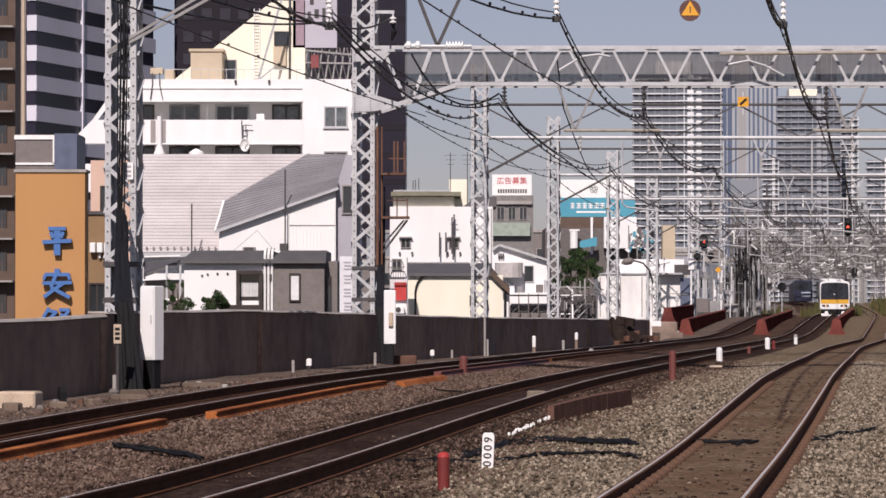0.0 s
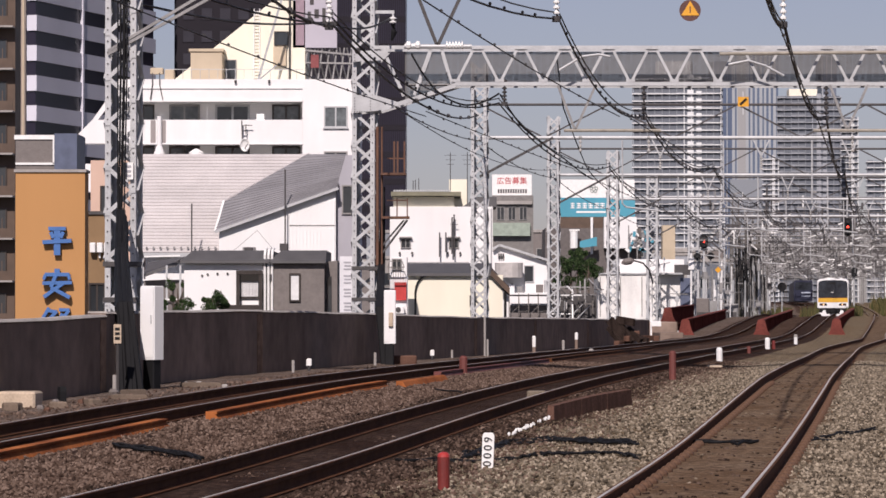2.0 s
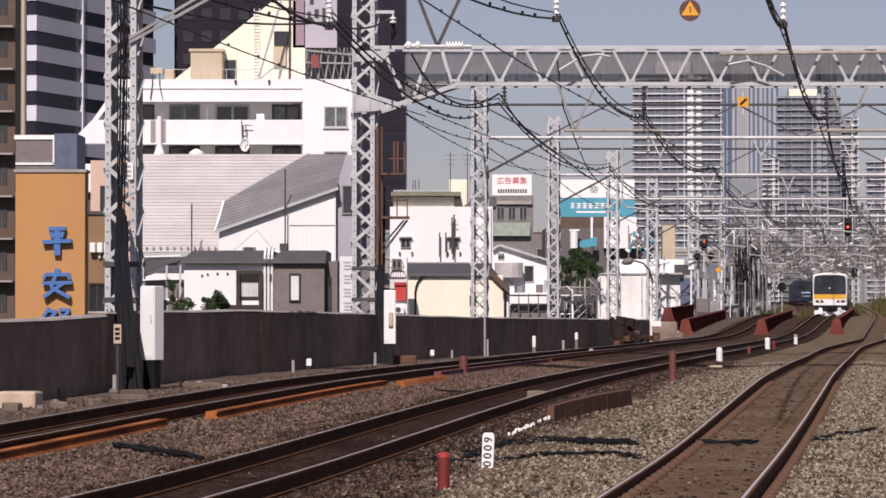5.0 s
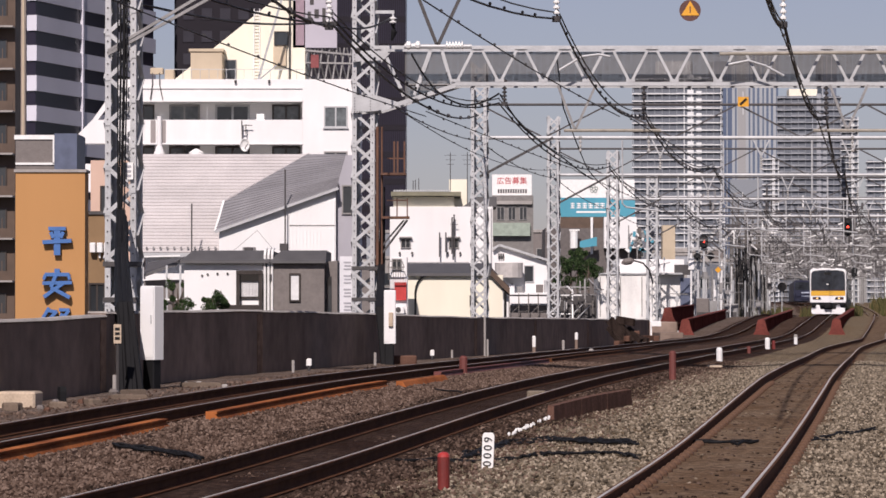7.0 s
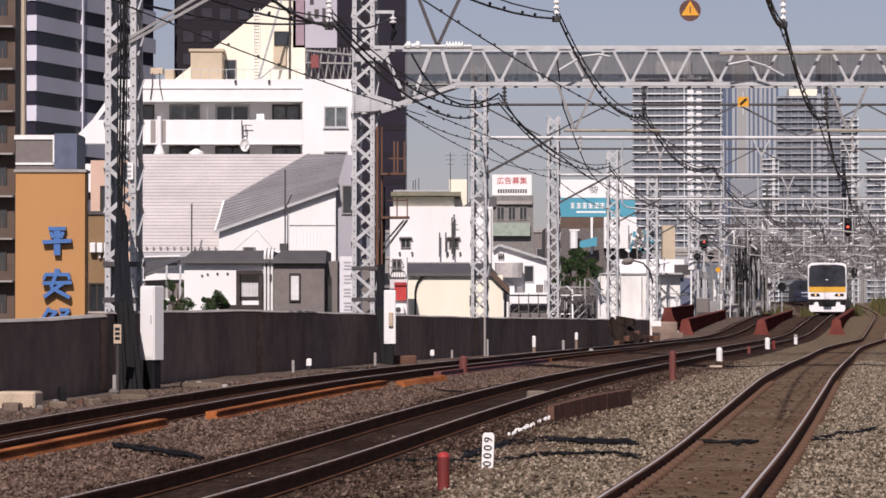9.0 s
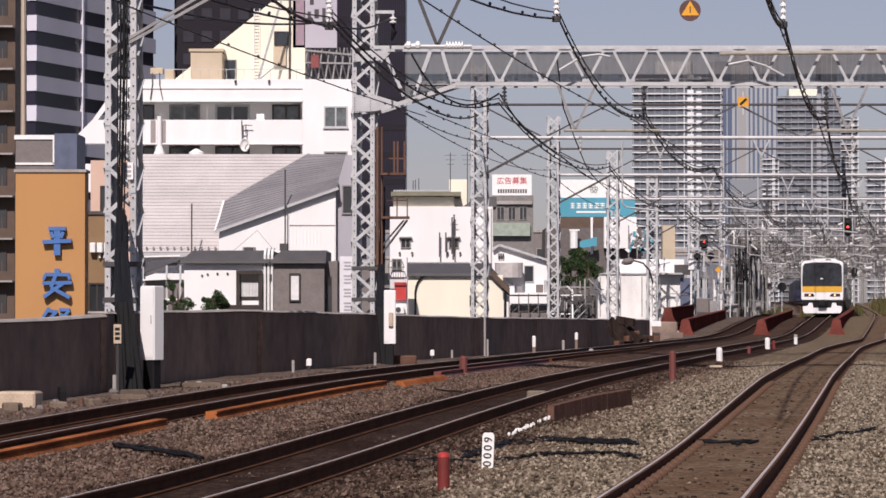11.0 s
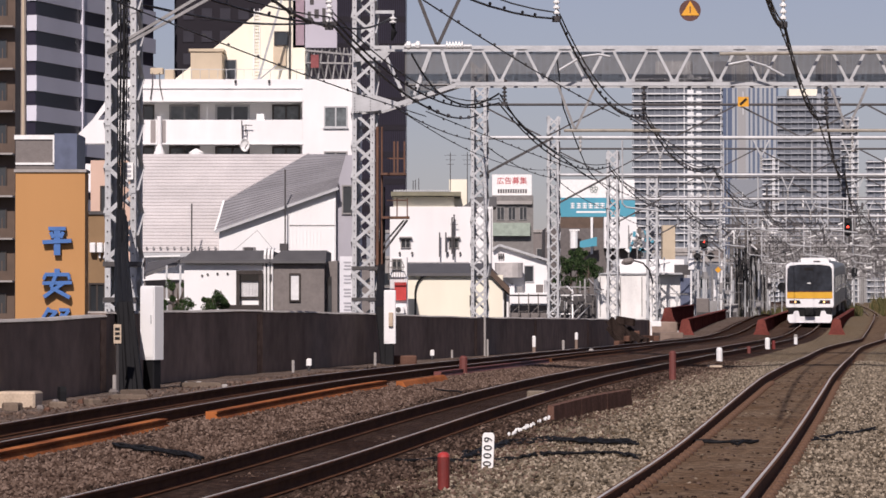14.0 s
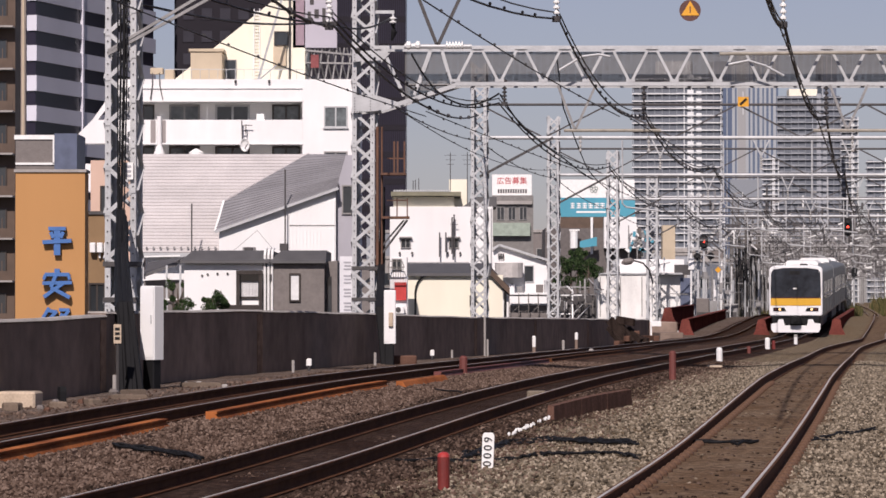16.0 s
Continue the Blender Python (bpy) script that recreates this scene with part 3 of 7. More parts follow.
def overhead_line(off, spans, label, low=5.25, high=6.85, sag=0.75, stagger=(0,), rise=(0,)):
    """Messenger and contact wire of one track with droppers, hung at each gantry."""
    w = thing("overhead_wire", label, "overhead wire", group="overhead wires")
    lift_at = lambda y: float(np.interp(y, spans[:len(rise)], rise))
    side = lambda y: off + float(np.interp(y, spans[:len(stagger)], stagger))
    for lift, r, sg, nm in ((high - 0.13, 0.022, sag, "messenger_wire"), (high, 0.016, sag * 0.9, "feeder_wire"), (low, 0.011, 0.05, "contact_wire")):
        for a, b in zip(spans, spans[1:]):
            s = Shape()
            n = 12 if a < 300 else 4
            pts = []
            for k in range(n + 1):
                y = a + (b - a) * k / n
                zz = lift - sg * 4 * (k / n) * (1 - k / n) + rail_z((a + b) / 2) + (lift_at(y) if nm != "contact_wire" else 0)
                zig = 0.0 if nm != "contact_wire" or a < 134 else 0.2 * (1 - 2 * k / n) * (1 if spans.index(a) % 2 else -1)
                pts.append((line_x(y) + (shift(off, y) if nm == "contact_wire" else side(y)) + zig, y, zz))
            s.tube(pts, r, 5)
            part(nm, s, WIRE, w)
    d = Shape()
    for a, b in zip(spans, spans[1:]):
        if a > 260:
            break
        for k in range(1, 9):
            f = k / 9
            y = a + (b - a) * f
            zz = rail_z((a + b) / 2)
            zm = zz + lift_at(y) - sag * 3.8 * f * (1 - f)
            if b > 140:
                d.bar((line_x(y) + shift(off, y), y, zz + low), (line_x(y) + side(y), y, zm + high - 0.1), 0.012)
            for q in (-0.8, 0.9) if a < 170 else ():
                zc = zz + lift_at(y + q) - sag * 3.9 * (f + q / (b - a)) * (1 - f - q / (b - a)) + high
                d.tube([(line_x(y + q) + shift(off, y + q), y + q - 0.06, zz + low - 0.03), (line_x(y + q) + shift(off, y + q), y + q + 0.06, zz + low - 0.03)], 0.022, 6)
                d.tube([(line_x(y + q) + side(y + q), y + q - 0.05, zc - 0.1), (line_x(y + q) + side(y + q), y + q + 0.05, zc - 0.08)], 0.032, 6)
    part("dropper", d, WIRE, w, kind="stuff")
    return w


def cable(name, pts, r, label, material=None, sag=0.0, n=12, clamps=0):
    """A single hanging cable through its support points."""
    s = Shape()
    line = []
    for p, q in zip(pts, pts[1:]):
        p, q = Vector(p), Vector(q)
        for k in range(n + 1):
            f = k / n
            c = p.lerp(q, f)
            c.z -= sag * 4 * f * (1 - f)
            line.append(c)
    s.tube(line, r, 6)
    for k in range(clamps):
        c = line[int((k + 0.5) * len(line) / clamps)]
        s.tube([c + Vector((0, -0.1, 0.02)), c + Vector((0, 0.1, 0.02))], r * 2.2, 6)
    return tagged(part(name, s, material or WIRE), label, "cable")


# ---- build the line ----
street_level()
track_bed()
stones()
clods()
retaining_wall()
TA = track("track_beside_wall", TRACK_A, "rusty railway track beside the parapet wall", 0.008)
TB = track("track_middle", TRACK_B, "middle railway track with polished rail heads", 0.011)
TC = track("track_near", TRACK_C, "near railway track with polished rail heads", 0.013)

MAST_Y = [70, 98, 134, 170, 206, 242, 278]
MAST_X = [-6.592, -2.254, 1.452, 5.553, 10.334, 14.964, 20.572]
MAST_W = [0.64, 0.64, 0.603, 0.567, 0.687, 0.807, 0.927]
for x, y, w in zip(MAST_X, MAST_Y, MAST_W):
    top = 13.0 if y < 100 else 11.05
    mast(x, y, -0.9, top, w, w * 0.72, STEEL, "grey galvanised lattice mast beside the parapet wall", base=y > 70, broad=0.18 if y < 80 else 0.19)
truss_gantry(98, -1.993, 14.961, 7.815, 8.868)
for k in range(2, 24):
    y = 62 + 36 * k + (4 if k % 3 == 0 else 0) * (k > 7)
    lx = line_x(y)
    x0 = MAST_X[k] if k < 7 else lx - 9.0
    hump = rail_z(y) if k > 6 else 0
    right = lx + (14 if k < 7 else 22)
    beam_gantry(x0, right, y, 8.15 + hump, 9.46 + hump, dark=k < 7, bays=5.1 if k < 5 else 2.6, main=STEEL if k < 7 else (STEEL_OLD, BROWN_STEEL, STEEL_OLD)[k % 3])
    if k >= 7:
        for o in (-9, 9, 22):
            mast(lx + o, y, -1.0, 11.0 + hump, 0.6, 0.6 if k < 12 else 1.1, (STEEL_OLD, BROWN_STEEL, STEEL_OLD)[(k + o) % 3], "grey lattice mast among the far gantries")

SPANS = [34, 70, 98, 134, 170, 206, 242, 278] + [62 + 36 * k for k in range(7, 24)]
overhead_line(TRACK_A, SPANS, "black overhead line above the track beside the wall", stagger=(-2.6, -2.5, -2.25, -2.0, -1.5, -1.0, -0.5, 0), rise=(0.5, 0.45, 0.45, 0.2, 0))
overhead_line(TRACK_B, SPANS, "black overhead line above the middle track", stagger=(-3.3, -1.87, -2.05, -1.9, -1.4, -1.0, -0.5, 0), rise=(0.6, 0.55, 0.1, 0.2, 0))
overhead_line(TRACK_C, SPANS, "black overhead line above the near track", high=6.6, stagger=(-0.3, -0.68, -0.3, -0.2, 0, 0), rise=(0.6, 0.6, 0.3, 0.2, 0))


FAR = [206, 242, 278] + [62 + 36 * k for k in range(7, 24)]
for o in (-7.5, 8.0, 12.0, 16.0):
    overhead_line(o, FAR, "black overhead line above a far siding")
for k in range(6, 20):
    y = 80 + 36 * k
    lx, hump = line_x(y), rail_z(y)
    beam_gantry(lx - 9.5, lx + 20, y, 7.2 + hump, 8.2 + hump, dark=k % 2 == 0, bays=2.2, main=(STEEL_OLD, STEEL_OLD, BROWN_STEEL)[k % 3])
    for o in (-9.5, 20):
        mast(lx + o, y, -1.0, 9.6 + hump, 0.5, 1.0, (STEEL, BROWN_STEEL)[k % 2], "slim lattice mast among the far gantries")


def line_fittings(name, label, material, count, seed):
    """Insulators, clamps and short brackets crowding the far gantries, hung at the gantries' own places."""
    rnd = random.Random(seed)
    s = Shape()
    for k in range(count):
        y = 62 + 18 * rnd.randint(11, 36) + rnd.uniform(-0.4, 0.4)
        x, hump = line_x(y) + rnd.uniform(-11, 22), rail_z(y)
        z = rnd.uniform(4.6, 9.8) + hump
        a, ln = rnd.choice((0.0, 0.0, 1.57, 1.57, 0.7, -0.7, 0.3)), rnd.uniform(0.3, 1.3)
        s.bar((x, y, z), (x + math.cos(a) * ln, y, z + math.sin(a) * ln), rnd.uniform(0.05, 0.16))
    part_ob = part(name, s, material, None, label, kind="stuff")
    tagged(part_ob, category="line fittings")


line_fittings("line_fittings", "white insulators and brackets crowding the far gantries", PORCELAIN, 420, 41)
line_fittings("line_fittings", "grey steel brackets crowding the far gantries", STEEL_OLD, 700, 42)
line_fittings("line_fittings", "dark clamps and cables crowding the far gantries", DARK_STEEL, 1900, 43)


# ---- bridge girders ----
def girder(o, y0=192.0, y1=238.0, near_top=0.85, far_top=1.45):
    """A straight plate girder beside the track: web, flanges, stiffeners and a raking end plate."""
    g = thing("bridge_girder", "red-oxide painted steel plate girder of a rail bridge", "girder", group="bridge girders")
    xa, xb = line_x(y0) + o, line_x(y1) + o
    at = lambda y: (xa + (xb - xa) * (y - y0) / (y1 - y0), near_top + (far_top - near_top) * (y - y0) / (y1 - y0))
    for nm, prof in (("web", [(-0.02, -1.5), (0.02, -1.5), (0.02, 0), (-0.02, 0)]), ("top_flange", [(-0.16, 0), (0.16, 0), (0.16, 0.05), (-0.16, 0.05)]),
                     ("bottom_flange", [(-0.27, -1.02), (0.27, -1.02), (0.27, -0.97), (-0.27, -0.97)])):
        s = Shape()
        s.loft([[(at(y)[0] + a, y, at(y)[1] + c) for a, c in prof] for y in (y0, (y0 + y1) / 2, y1)])
        part(nm, s, GIRDER_RED, g)
    for k in range(1, 20):
        y = y0 + (y1 - y0) * k / 20
        x, z = at(y)
        for sx in (-1, 1):
            s = Shape()
            s.slab([(x + sx * 0.02, z - 0.97), (x + sx * 0.14, z - 0.97), (x + sx * 0.14, z - 0.02), (x + sx * 0.02, z - 0.02)], y - 0.01, y + 0.01)
            part("stiffener", s, GIRDER_RED, g)
    x, z = at(y0)
    s = Shape()
    s.slab([(x - 0.45, z - 1.1), (x + 0.45, z - 1.1), (x + 0.22, z), (x - 0.22, z)], y0 - 0.03, y0)
    part("end_plate", s, GIRDER_RED, g)
    for k in (-1, 1):
        s = Shape()
        s.slab([(x + k * 0.3, z - 1.1), (x + k * 0.62, z - 1.1), (x + k * 0.3, z - 0.45)], y0 - 0.2, y0 - 0.17)
        part("foot_gusset", s, GIRDER_RED, g)


abutment = thing("wall_abutment", "sooty dark concrete abutment of the girder bridge", "wall", kind="structure")
s = Shape()
s.bevel_box(9.9, 13.35, 193.0, 205.0, -6, 0.72, 0.06)
part("abutment_block", s, CONCRETE_DARK, abutment)
s = Shape()
s.bevel_box(11.9, 13.2, 186.0, 192.6, -6, 0.15, 0.05)
part("bearing_step", s, CONCRETE_DARK, abutment)
girder(-8.7, 206, 230, 1.5, 1.75)
girder(-6.6, 192, 232, 0.82, 1.42)
girder(-2.3, 192, 240, 0.8, 1.42)
girder(1.95, 192, 262, 0.85, 1.55)
truss_gantry(70, -6.347, 14.187, 7.98, 9.1, bracket=False)
sleepers(TA, TRACK_A)
sleepers(TB, TRACK_B)
sleepers(TC, TRACK_C)


# ---- buildings ----
def window(parent, x, z, w, h, y=0.0, frame_mat=None, glass=None, bars=1, curtain=False, sill=False):
    """A window on the wall plane y, facing -y: frame, panes, mullions; in the parent's space."""
    frame_mat = frame_mat or ALU
    t = max(0.05, w * 0.06)
    s = Shape()
    s.box(x - w / 2, x + w / 2, y - 0.07, y + 0.02, z, z + t)
    s.box(x - w / 2, x + w / 2, y - 0.07, y + 0.02, z + h - t, z + h)
    s.box(x - w / 2, x - w / 2 + t, y - 0.07, y + 0.02, z + t, z + h - t)
    s.box(x + w / 2 - t, x + w / 2, y - 0.07, y + 0.02, z + t, z + h - t)
    for k in range(1, bars + 1):
        xx = x - w / 2 + w * k / (bars + 1)
        s.box(xx - t / 2, xx + t / 2, y - 0.05, y + 0.02, z + t, z + h - t)
    win = part("window", s, frame_mat, parent)
    g = Shape()
    g.box(x - w / 2 + t, x + w / 2 - t, y - 0.03, y + 0.01, z + t, z + h - t)
    part("pane", g, glass or GLASS, win)
    if curtain:
        c = Shape()
        n = 12
        for k in range(n):
            a = x - w * 0.36 + w * 0.72 * k / n
            c.box(a, a + w * 0.72 / n * 0.8, y - 0.045, y - 0.031, z + t + h * 0.02, z + h * 0.62)
        part("curtain", c, CURTAIN, win, "white net curtain")
    if sill:
        c = Shape()
        c.box(x - w / 2 - 0.06, x + w / 2 + 0.06, y - 0.14, y, z - 0.07, z - 0.004)
        part("sill", c, frame_mat, win)
    return win


def house(name, label, x, y, rz=0.0, category="building"):
    return thing(name, label, category, x, y, 0, rz)


# ochre building with raised blue lettering
b = house("ochre_building", "ochre rendered narrow building with raised blue lettering", -11.355, 90)
wd = 1.845
s = Shape()
s.box(0, wd, 0, 0.9, -6, 4.95)
part("wall", s, ORANGE, b)
s = Shape()
s.box(-0.04, wd + 0.04, -0.05, 0.95, 4.95, 5.025)
part("coping", s, CONCRETE, b)


def stroke_sign(parent, x, z, size, strokes, depth=0.14):
    """Raised blue bars on the wall, from a few strokes in a unit square."""
    s = Shape()
    for k, (x0, z0, x1, z1, w) in enumerate(strokes):
        dd = depth + 0.008 * k
        s.bar((x + x0 * size, -dd / 2 - 0.04, z + z0 * size), (x + x1 * size, -dd / 2 - 0.04, z + z1 * size), dd, w * 0.84 * size)
    part("sign_shape", s, BLUE_SIGN, parent, "raised blue enamel sign shape")


SHAPE_1 = [(-0.3, 0.92, 0.3, 0.92, 0.15), (-0.22, 0.8, -0.12, 0.6, 0.15), (0.22, 0.8, 0.12, 0.6, 0.15), (-0.5, 0.45, 0.5, 0.5, 0.16), (0, 0.9, 0, 0.0, 0.15)]
SHAPE_2 = [(0, 1.0, 0, 0.85, 0.15), (-0.42, 0.8, 0.42, 0.8, 0.15), (-0.4, 0.8, -0.46, 0.62, 0.12), (0.4, 0.8, 0.44, 0.62, 0.12), (-0.5, 0.5, 0.52, 0.52, 0.15), (-0.05, 0.75, -0.2, 0.35, 0.15), (0.22, 0.5, -0.45, 0.02, 0.15), (-0.2, 0.35, 0.45, 0.0, 0.15)]
SHAPE_3 = [(-0.28, 1.0, -0.5, 0.62, 0.13), (-0.3, 0.9, 0.0, 0.86, 0.13), (0.0, 0.88, -0.42, 0.45, 0.13), (0.08, 0.93, 0.44, 0.93, 0.13), (0.42, 0.9, 0.08, 0.5, 0.13), (0.12, 0.78, 0.52, 0.5, 0.13), (-0.3, 0.42, 0.3, 0.42, 0.13), (0, 0.42, 0, 0.0, 0.14)]
for zz, shp in ((2.745, SHAPE_1), (1.62, SHAPE_2), (0.585, SHAPE_3)):
    stroke_sign(b, 1.125, zz, 0.765, shp)

# brown building with balconies at the edge
b = house("brown_building", "dark brown tiled building with stacked balconies", -21.1, 150)
wd = 2.15
s = Shape()
s.box(0, wd, 0, 2, -6, 17)
part("wall", s, BROWN_WALL, b)
for k in range(9):
    z = 0.7 + k * 1.875
    s = Shape()
    s.box(0.1, wd - 0.02, -0.7, 0, z, z + 0.08)
    part("balcony_slab", s, CONCRETE, b)
    s = Shape()
    s.box(0.1, wd - 0.03, -0.7, -0.66, z + 0.08, z + 0.5)
    for j in range(4):
        s.box(0.15 + j * 0.5, 0.19 + j * 0.5, -0.69, -0.66, z + 0.5, z + 0.95)
    part("balcony_rail", s, BROWN_WALL, b)
    window(b, wd * 0.6, z + 0.1, 1.0, 1.3, frame_mat=BRONZE)

# annex painted in the ochre building's shaded tone, and pink building behind
b = house("olive_annex", "annex with tall dark windows, olive-brown as ochre render in shade", -10.176, 96)
s = Shape()
s.box(0, 0.8, 0, 1.0, -6, 4)
part("wall", s, OCHRE_SHADE, b)
s = Shape()
s.box(-0.03, 0.8 + 0.03, -0.06, 1.0, 4, 4.096)
part("coping", s, DARK_STEEL, b)
window(b, 0.384, 1.184, 0.48, 0.88, frame_mat=BRONZE, bars=1)
s = Shape()
for k in range(3):
    s.bevel_box(0.192 + k * 0.2, 0.192 + k * 0.2 + 0.16, -0.25, -0.02, 2.928, 3.2, 0.02)
s.tube([(0.464, -0.1, 2.768), (0.464, -0.1, 2.928)], 0.03, 6)
part("wall_lamp", s, WHITE_PAINT, b, "white cluster of wall lamps")
b = house("pink_building", "pale pink rendered building with a dark window", -12.48, 120)
s = Shape()
s.box(0, 1.5, 0, 6, -6, 6.62)
part("wall", s, PINK, b)
window(b, 0.52, 4.8, 0.36, 0.92, frame_mat=BRONZE, bars=0)
b = house("rooftop_plant", "grey rooftop machine housing with a white rail", -17.663, 140)
s = Shape()
s.box(0, 1.75, 0, 4, -6, 8.387)
part("wall", s, TAUPE, b)
s = Shape()
s.box(-0.05, 1.68, -0.06, 4, 8.387, 8.573)
s.box(1.54, 1.633, -0.06, 0, 7.383, 8.387)
s.box(0, 1.633, -0.06, 0, 7.337, 7.43)
part("white_rail", s, WHITE_PAINT, b, "white painted rail")
s = Shape()
s.box(1.633, 2.567, -0.3, 3, -6, 8.62)
part("water_tank", s, mat("blue_grey_sheet", (0.09, 0.11, 0.17), 0.6), b, "blue-grey side tank")

# grey-roofed house: a big sheet roof, a hipped wing with a white gable wall
b = house("grey_roof_house", "white house with a large pale grey ribbed sheet roof", -10.324, 116)


def seam_roof(parent, p00, p10, p01, p11, courses, material):
    """A pitched roof of overlapping sheet courses: corners bottom-left, bottom-right, top-left, top-right."""
    p00, p10, p01, p11 = Vector(p00), Vector(p10), Vector(p01), Vector(p11)
    nrm = (p10 - p00).cross(p01 - p00).normalized()
    for k in range(courses):
        a, c = k / courses, (k + 1) / courses
        q = [p00.lerp(p01, a), p10.lerp(p11, a), p10.lerp(p11, c), p00.lerp(p01, c)]
        up = nrm * 0.022
        s = Shape()
        s.loft([[q[0] + up, q[1] + up, q[1] - nrm * 0.05, q[0] - nrm * 0.05], [q[3], q[2], q[2] - nrm * 0.05, q[3] - nrm * 0.05]])
        part("roof_course", s, material, parent)


zt, ze = 6.821, 3.288
seam_roof(b, (0, 0, ze), (2.629, 0, ze), (-0.28, 3.6, zt), (5.56, 3.6, zt), 30, ROOF)
s = Shape()
s.box(0.1, 6.67, 0.5, 6.5, -6, ze + 0.1)
part("wall", s, WHITE, b)
s = Shape()
s.slab([(2.668, ze - 1), (6.67, ze - 1), (6.67, 5.415), (2.707, 4.003)], -0.6, 0.4)
part("gable_wall", s, WHITE_METAL, b, "white ribbed sheet wall")
s = Shape()
for k in range(14):
    xx = 5.065 + k * 0.118
    s.box(xx, xx + 0.03, -0.63, -0.6, ze - 1, 4.197 + (xx - 2.668) * 0.22)
part("wall_ribs", s, WHITE_METAL, b)
seam_roof(b, (2.571, -0.75, 3.984), (6.728, -0.75, 5.492), (2.803, 0.6, 5.028), (6.825, 0.5, 5.879), 9, ROOF_DARK)
seam_roof(b, (2.803, 0.6, 5.028), (6.825, 0.5, 5.879), (5.56, 3.3, 6.807), (6.92, 3.3, 6.807), 13, ROOF_DARK)
s = Shape()
s.bar((2.571, -0.8, 3.965), (6.767, -0.8, 5.454), 0.1, 0.09)
part("barge_board", s, STEEL, b, "pale grey barge board")
s = Shape()
s.bar((2.571, -0.7, 3.99), (2.784, 0.62, 5.06), 0.07, 0.07)
part("hip_cap", s, WHITE_PAINT, b, "white hip flashing")
s = Shape()
s.bar((2.784, 0.62, 5.06), (5.58, 3.5, 6.83), 0.06, 0.05)
part("hip_cap", s, ROOF, b)
s = Shape()
s.bar((5.1, -0.62, 4.2), (6.65, -0.62, 4.2), 0.02, 0.02)
part("panel_joint", s, STEEL_OLD, b)
s = Shape()
for k in range(11):
    s.bevel_box(0.15 + k * 0.235, 0.21 + k * 0.235, -0.02, 0.06, ze + 0.12, ze + 0.2, 0.01)
part("snow_guard", s, STEEL_OLD, b, "small snow guards above the eave")
# side wall coloured lilac-grey all over to show white sheet in shade
s = Shape()
s.slab([(6.689, -6), (7.347, -6), (7.347, 6.613), (6.999, 6.613), (6.689, 5.492)], -0.2, 5)
part("side_wall", s, mat("shaded_white_sheet", (0.36, 0.352, 0.385), 0.6, var=0.08, scale=1.0, streak=0.8), b, "sheet side wall, lilac-grey as white in shade")
window(b, 7.057, 4.583, 0.387, 1.005, y=-0.2, frame_mat=ALU, bars=0)
for px, top in ((93, 362), (257, 302)):
    s = Shape()
    s.tube([(px * 116 / 6000, -1.0, ze - 0.3), (px * 116 / 6000, -1.0, 1.2 + (555 - top) * 116 / 6000)], 0.025, 6)
    part("aerial_pole", s, DARK_STEEL, b, "thin dark aerial pole")
s = Shape()
s.box(-0.05, 2.707, -0.15, 0.1, ze - 0.16, ze - 0.02)
part("gutter", s, STEEL, b)

# low white and grey house in front
b = house("low_house", "low white and taupe house with a dark flat roof edge", -7.939, 104)
zb, zr2 = 1.027, 2.795
s = Shape()
s.box(0, 2.513, 0, 5, -6, zr2)
part("wall", s, WHITE, b)
s = Shape()
s.box(2.565, 4.299, -0.05, 5, -6, zr2)
grey = part("grey_wall", s, TAUPE, b, "taupe tiled wall")
tile = Shape()
tile.box(0.004, 0.206, -0.012, 0.0, 0.004, 0.092)
tile_mesh = tile.mesh("tile", mat("taupe_tile_piece", (0.175, 0.155, 0.143), 0.65, var=0.12, scale=3.0, fine=12, random_piece=0.1))
for r, c in itertools.product(range(20), range(8)):
    x0 = 2.575 + c * 0.214
    if 3.2 < x0 + 0.1 < 3.6 and 1.5 < 0.9 + r * 0.094 < 2.45:
        continue
    ob = new("tile", tile_mesh)
    ob.parent = grey
    ob.matrix_world = pose(-7.939 + x0, 104 - 0.05, 0.9 + r * 0.094)
s = Shape()
s.slab([(4.299, -6), (4.68, -6), (4.68, 2.829), (4.299, zr2)], 0.6, 5)
part("side_wall", s, TAUPE, b)
for x0, x1 in ((0, 150), (157, 248)):
    s = Shape()
    a0, a1 = x0 * 104 / 6000, x1 * 104 / 6000
    s.loft([[(a0 - 0.1, -0.25, zr2 - 0.06), (a1 + 0.05, -0.25, zr2 - 0.06), (a1 + 0.05, -0.25, zr2 + 0.02), (a0 - 0.1, -0.25, zr2 + 0.02)],
            [(a0 + 0.15, 0.5, zr2 - 0.06), (a1 + 0.05, 0.5, zr2 - 0.06), (a1 + 0.05, 0.5, 3.141), (a0 + 0.25, 0.5, 3.141)],
            [(a0 + 0.15, 5, zr2 - 0.06), (a1 + 0.05, 5, zr2 - 0.06), (a1 + 0.05, 5, 3.141), (a0 + 0.25, 5, 3.141)]])
    part("roof_edge", s, ROOF_BLACK, b, "dark sheet mansard roof edge")
window(b, 2.011, 1.651, 0.728, 0.832, frame_mat=BRONZE, bars=0, curtain=True)
s = Shape()
s.box(1.612, 2.409, -0.35, -0.02, 2.396, 2.517)
s.box(1.179, 2.409, -0.35, -0.02, 0.853, 1.46)
s.box(1.612, 1.716, -0.33, -0.02, 1.46, 2.396)
s.box(2.305, 2.409, -0.33, -0.02, 1.46, 2.396)
part("window_hood", s, BRONZE, b, "dark bronze window hood and box")
window(b, 3.397, 1.564, 0.347, 0.867, y=-0.05, frame_mat=BRONZE, bars=0, glass=CURTAIN)
s = Shape()
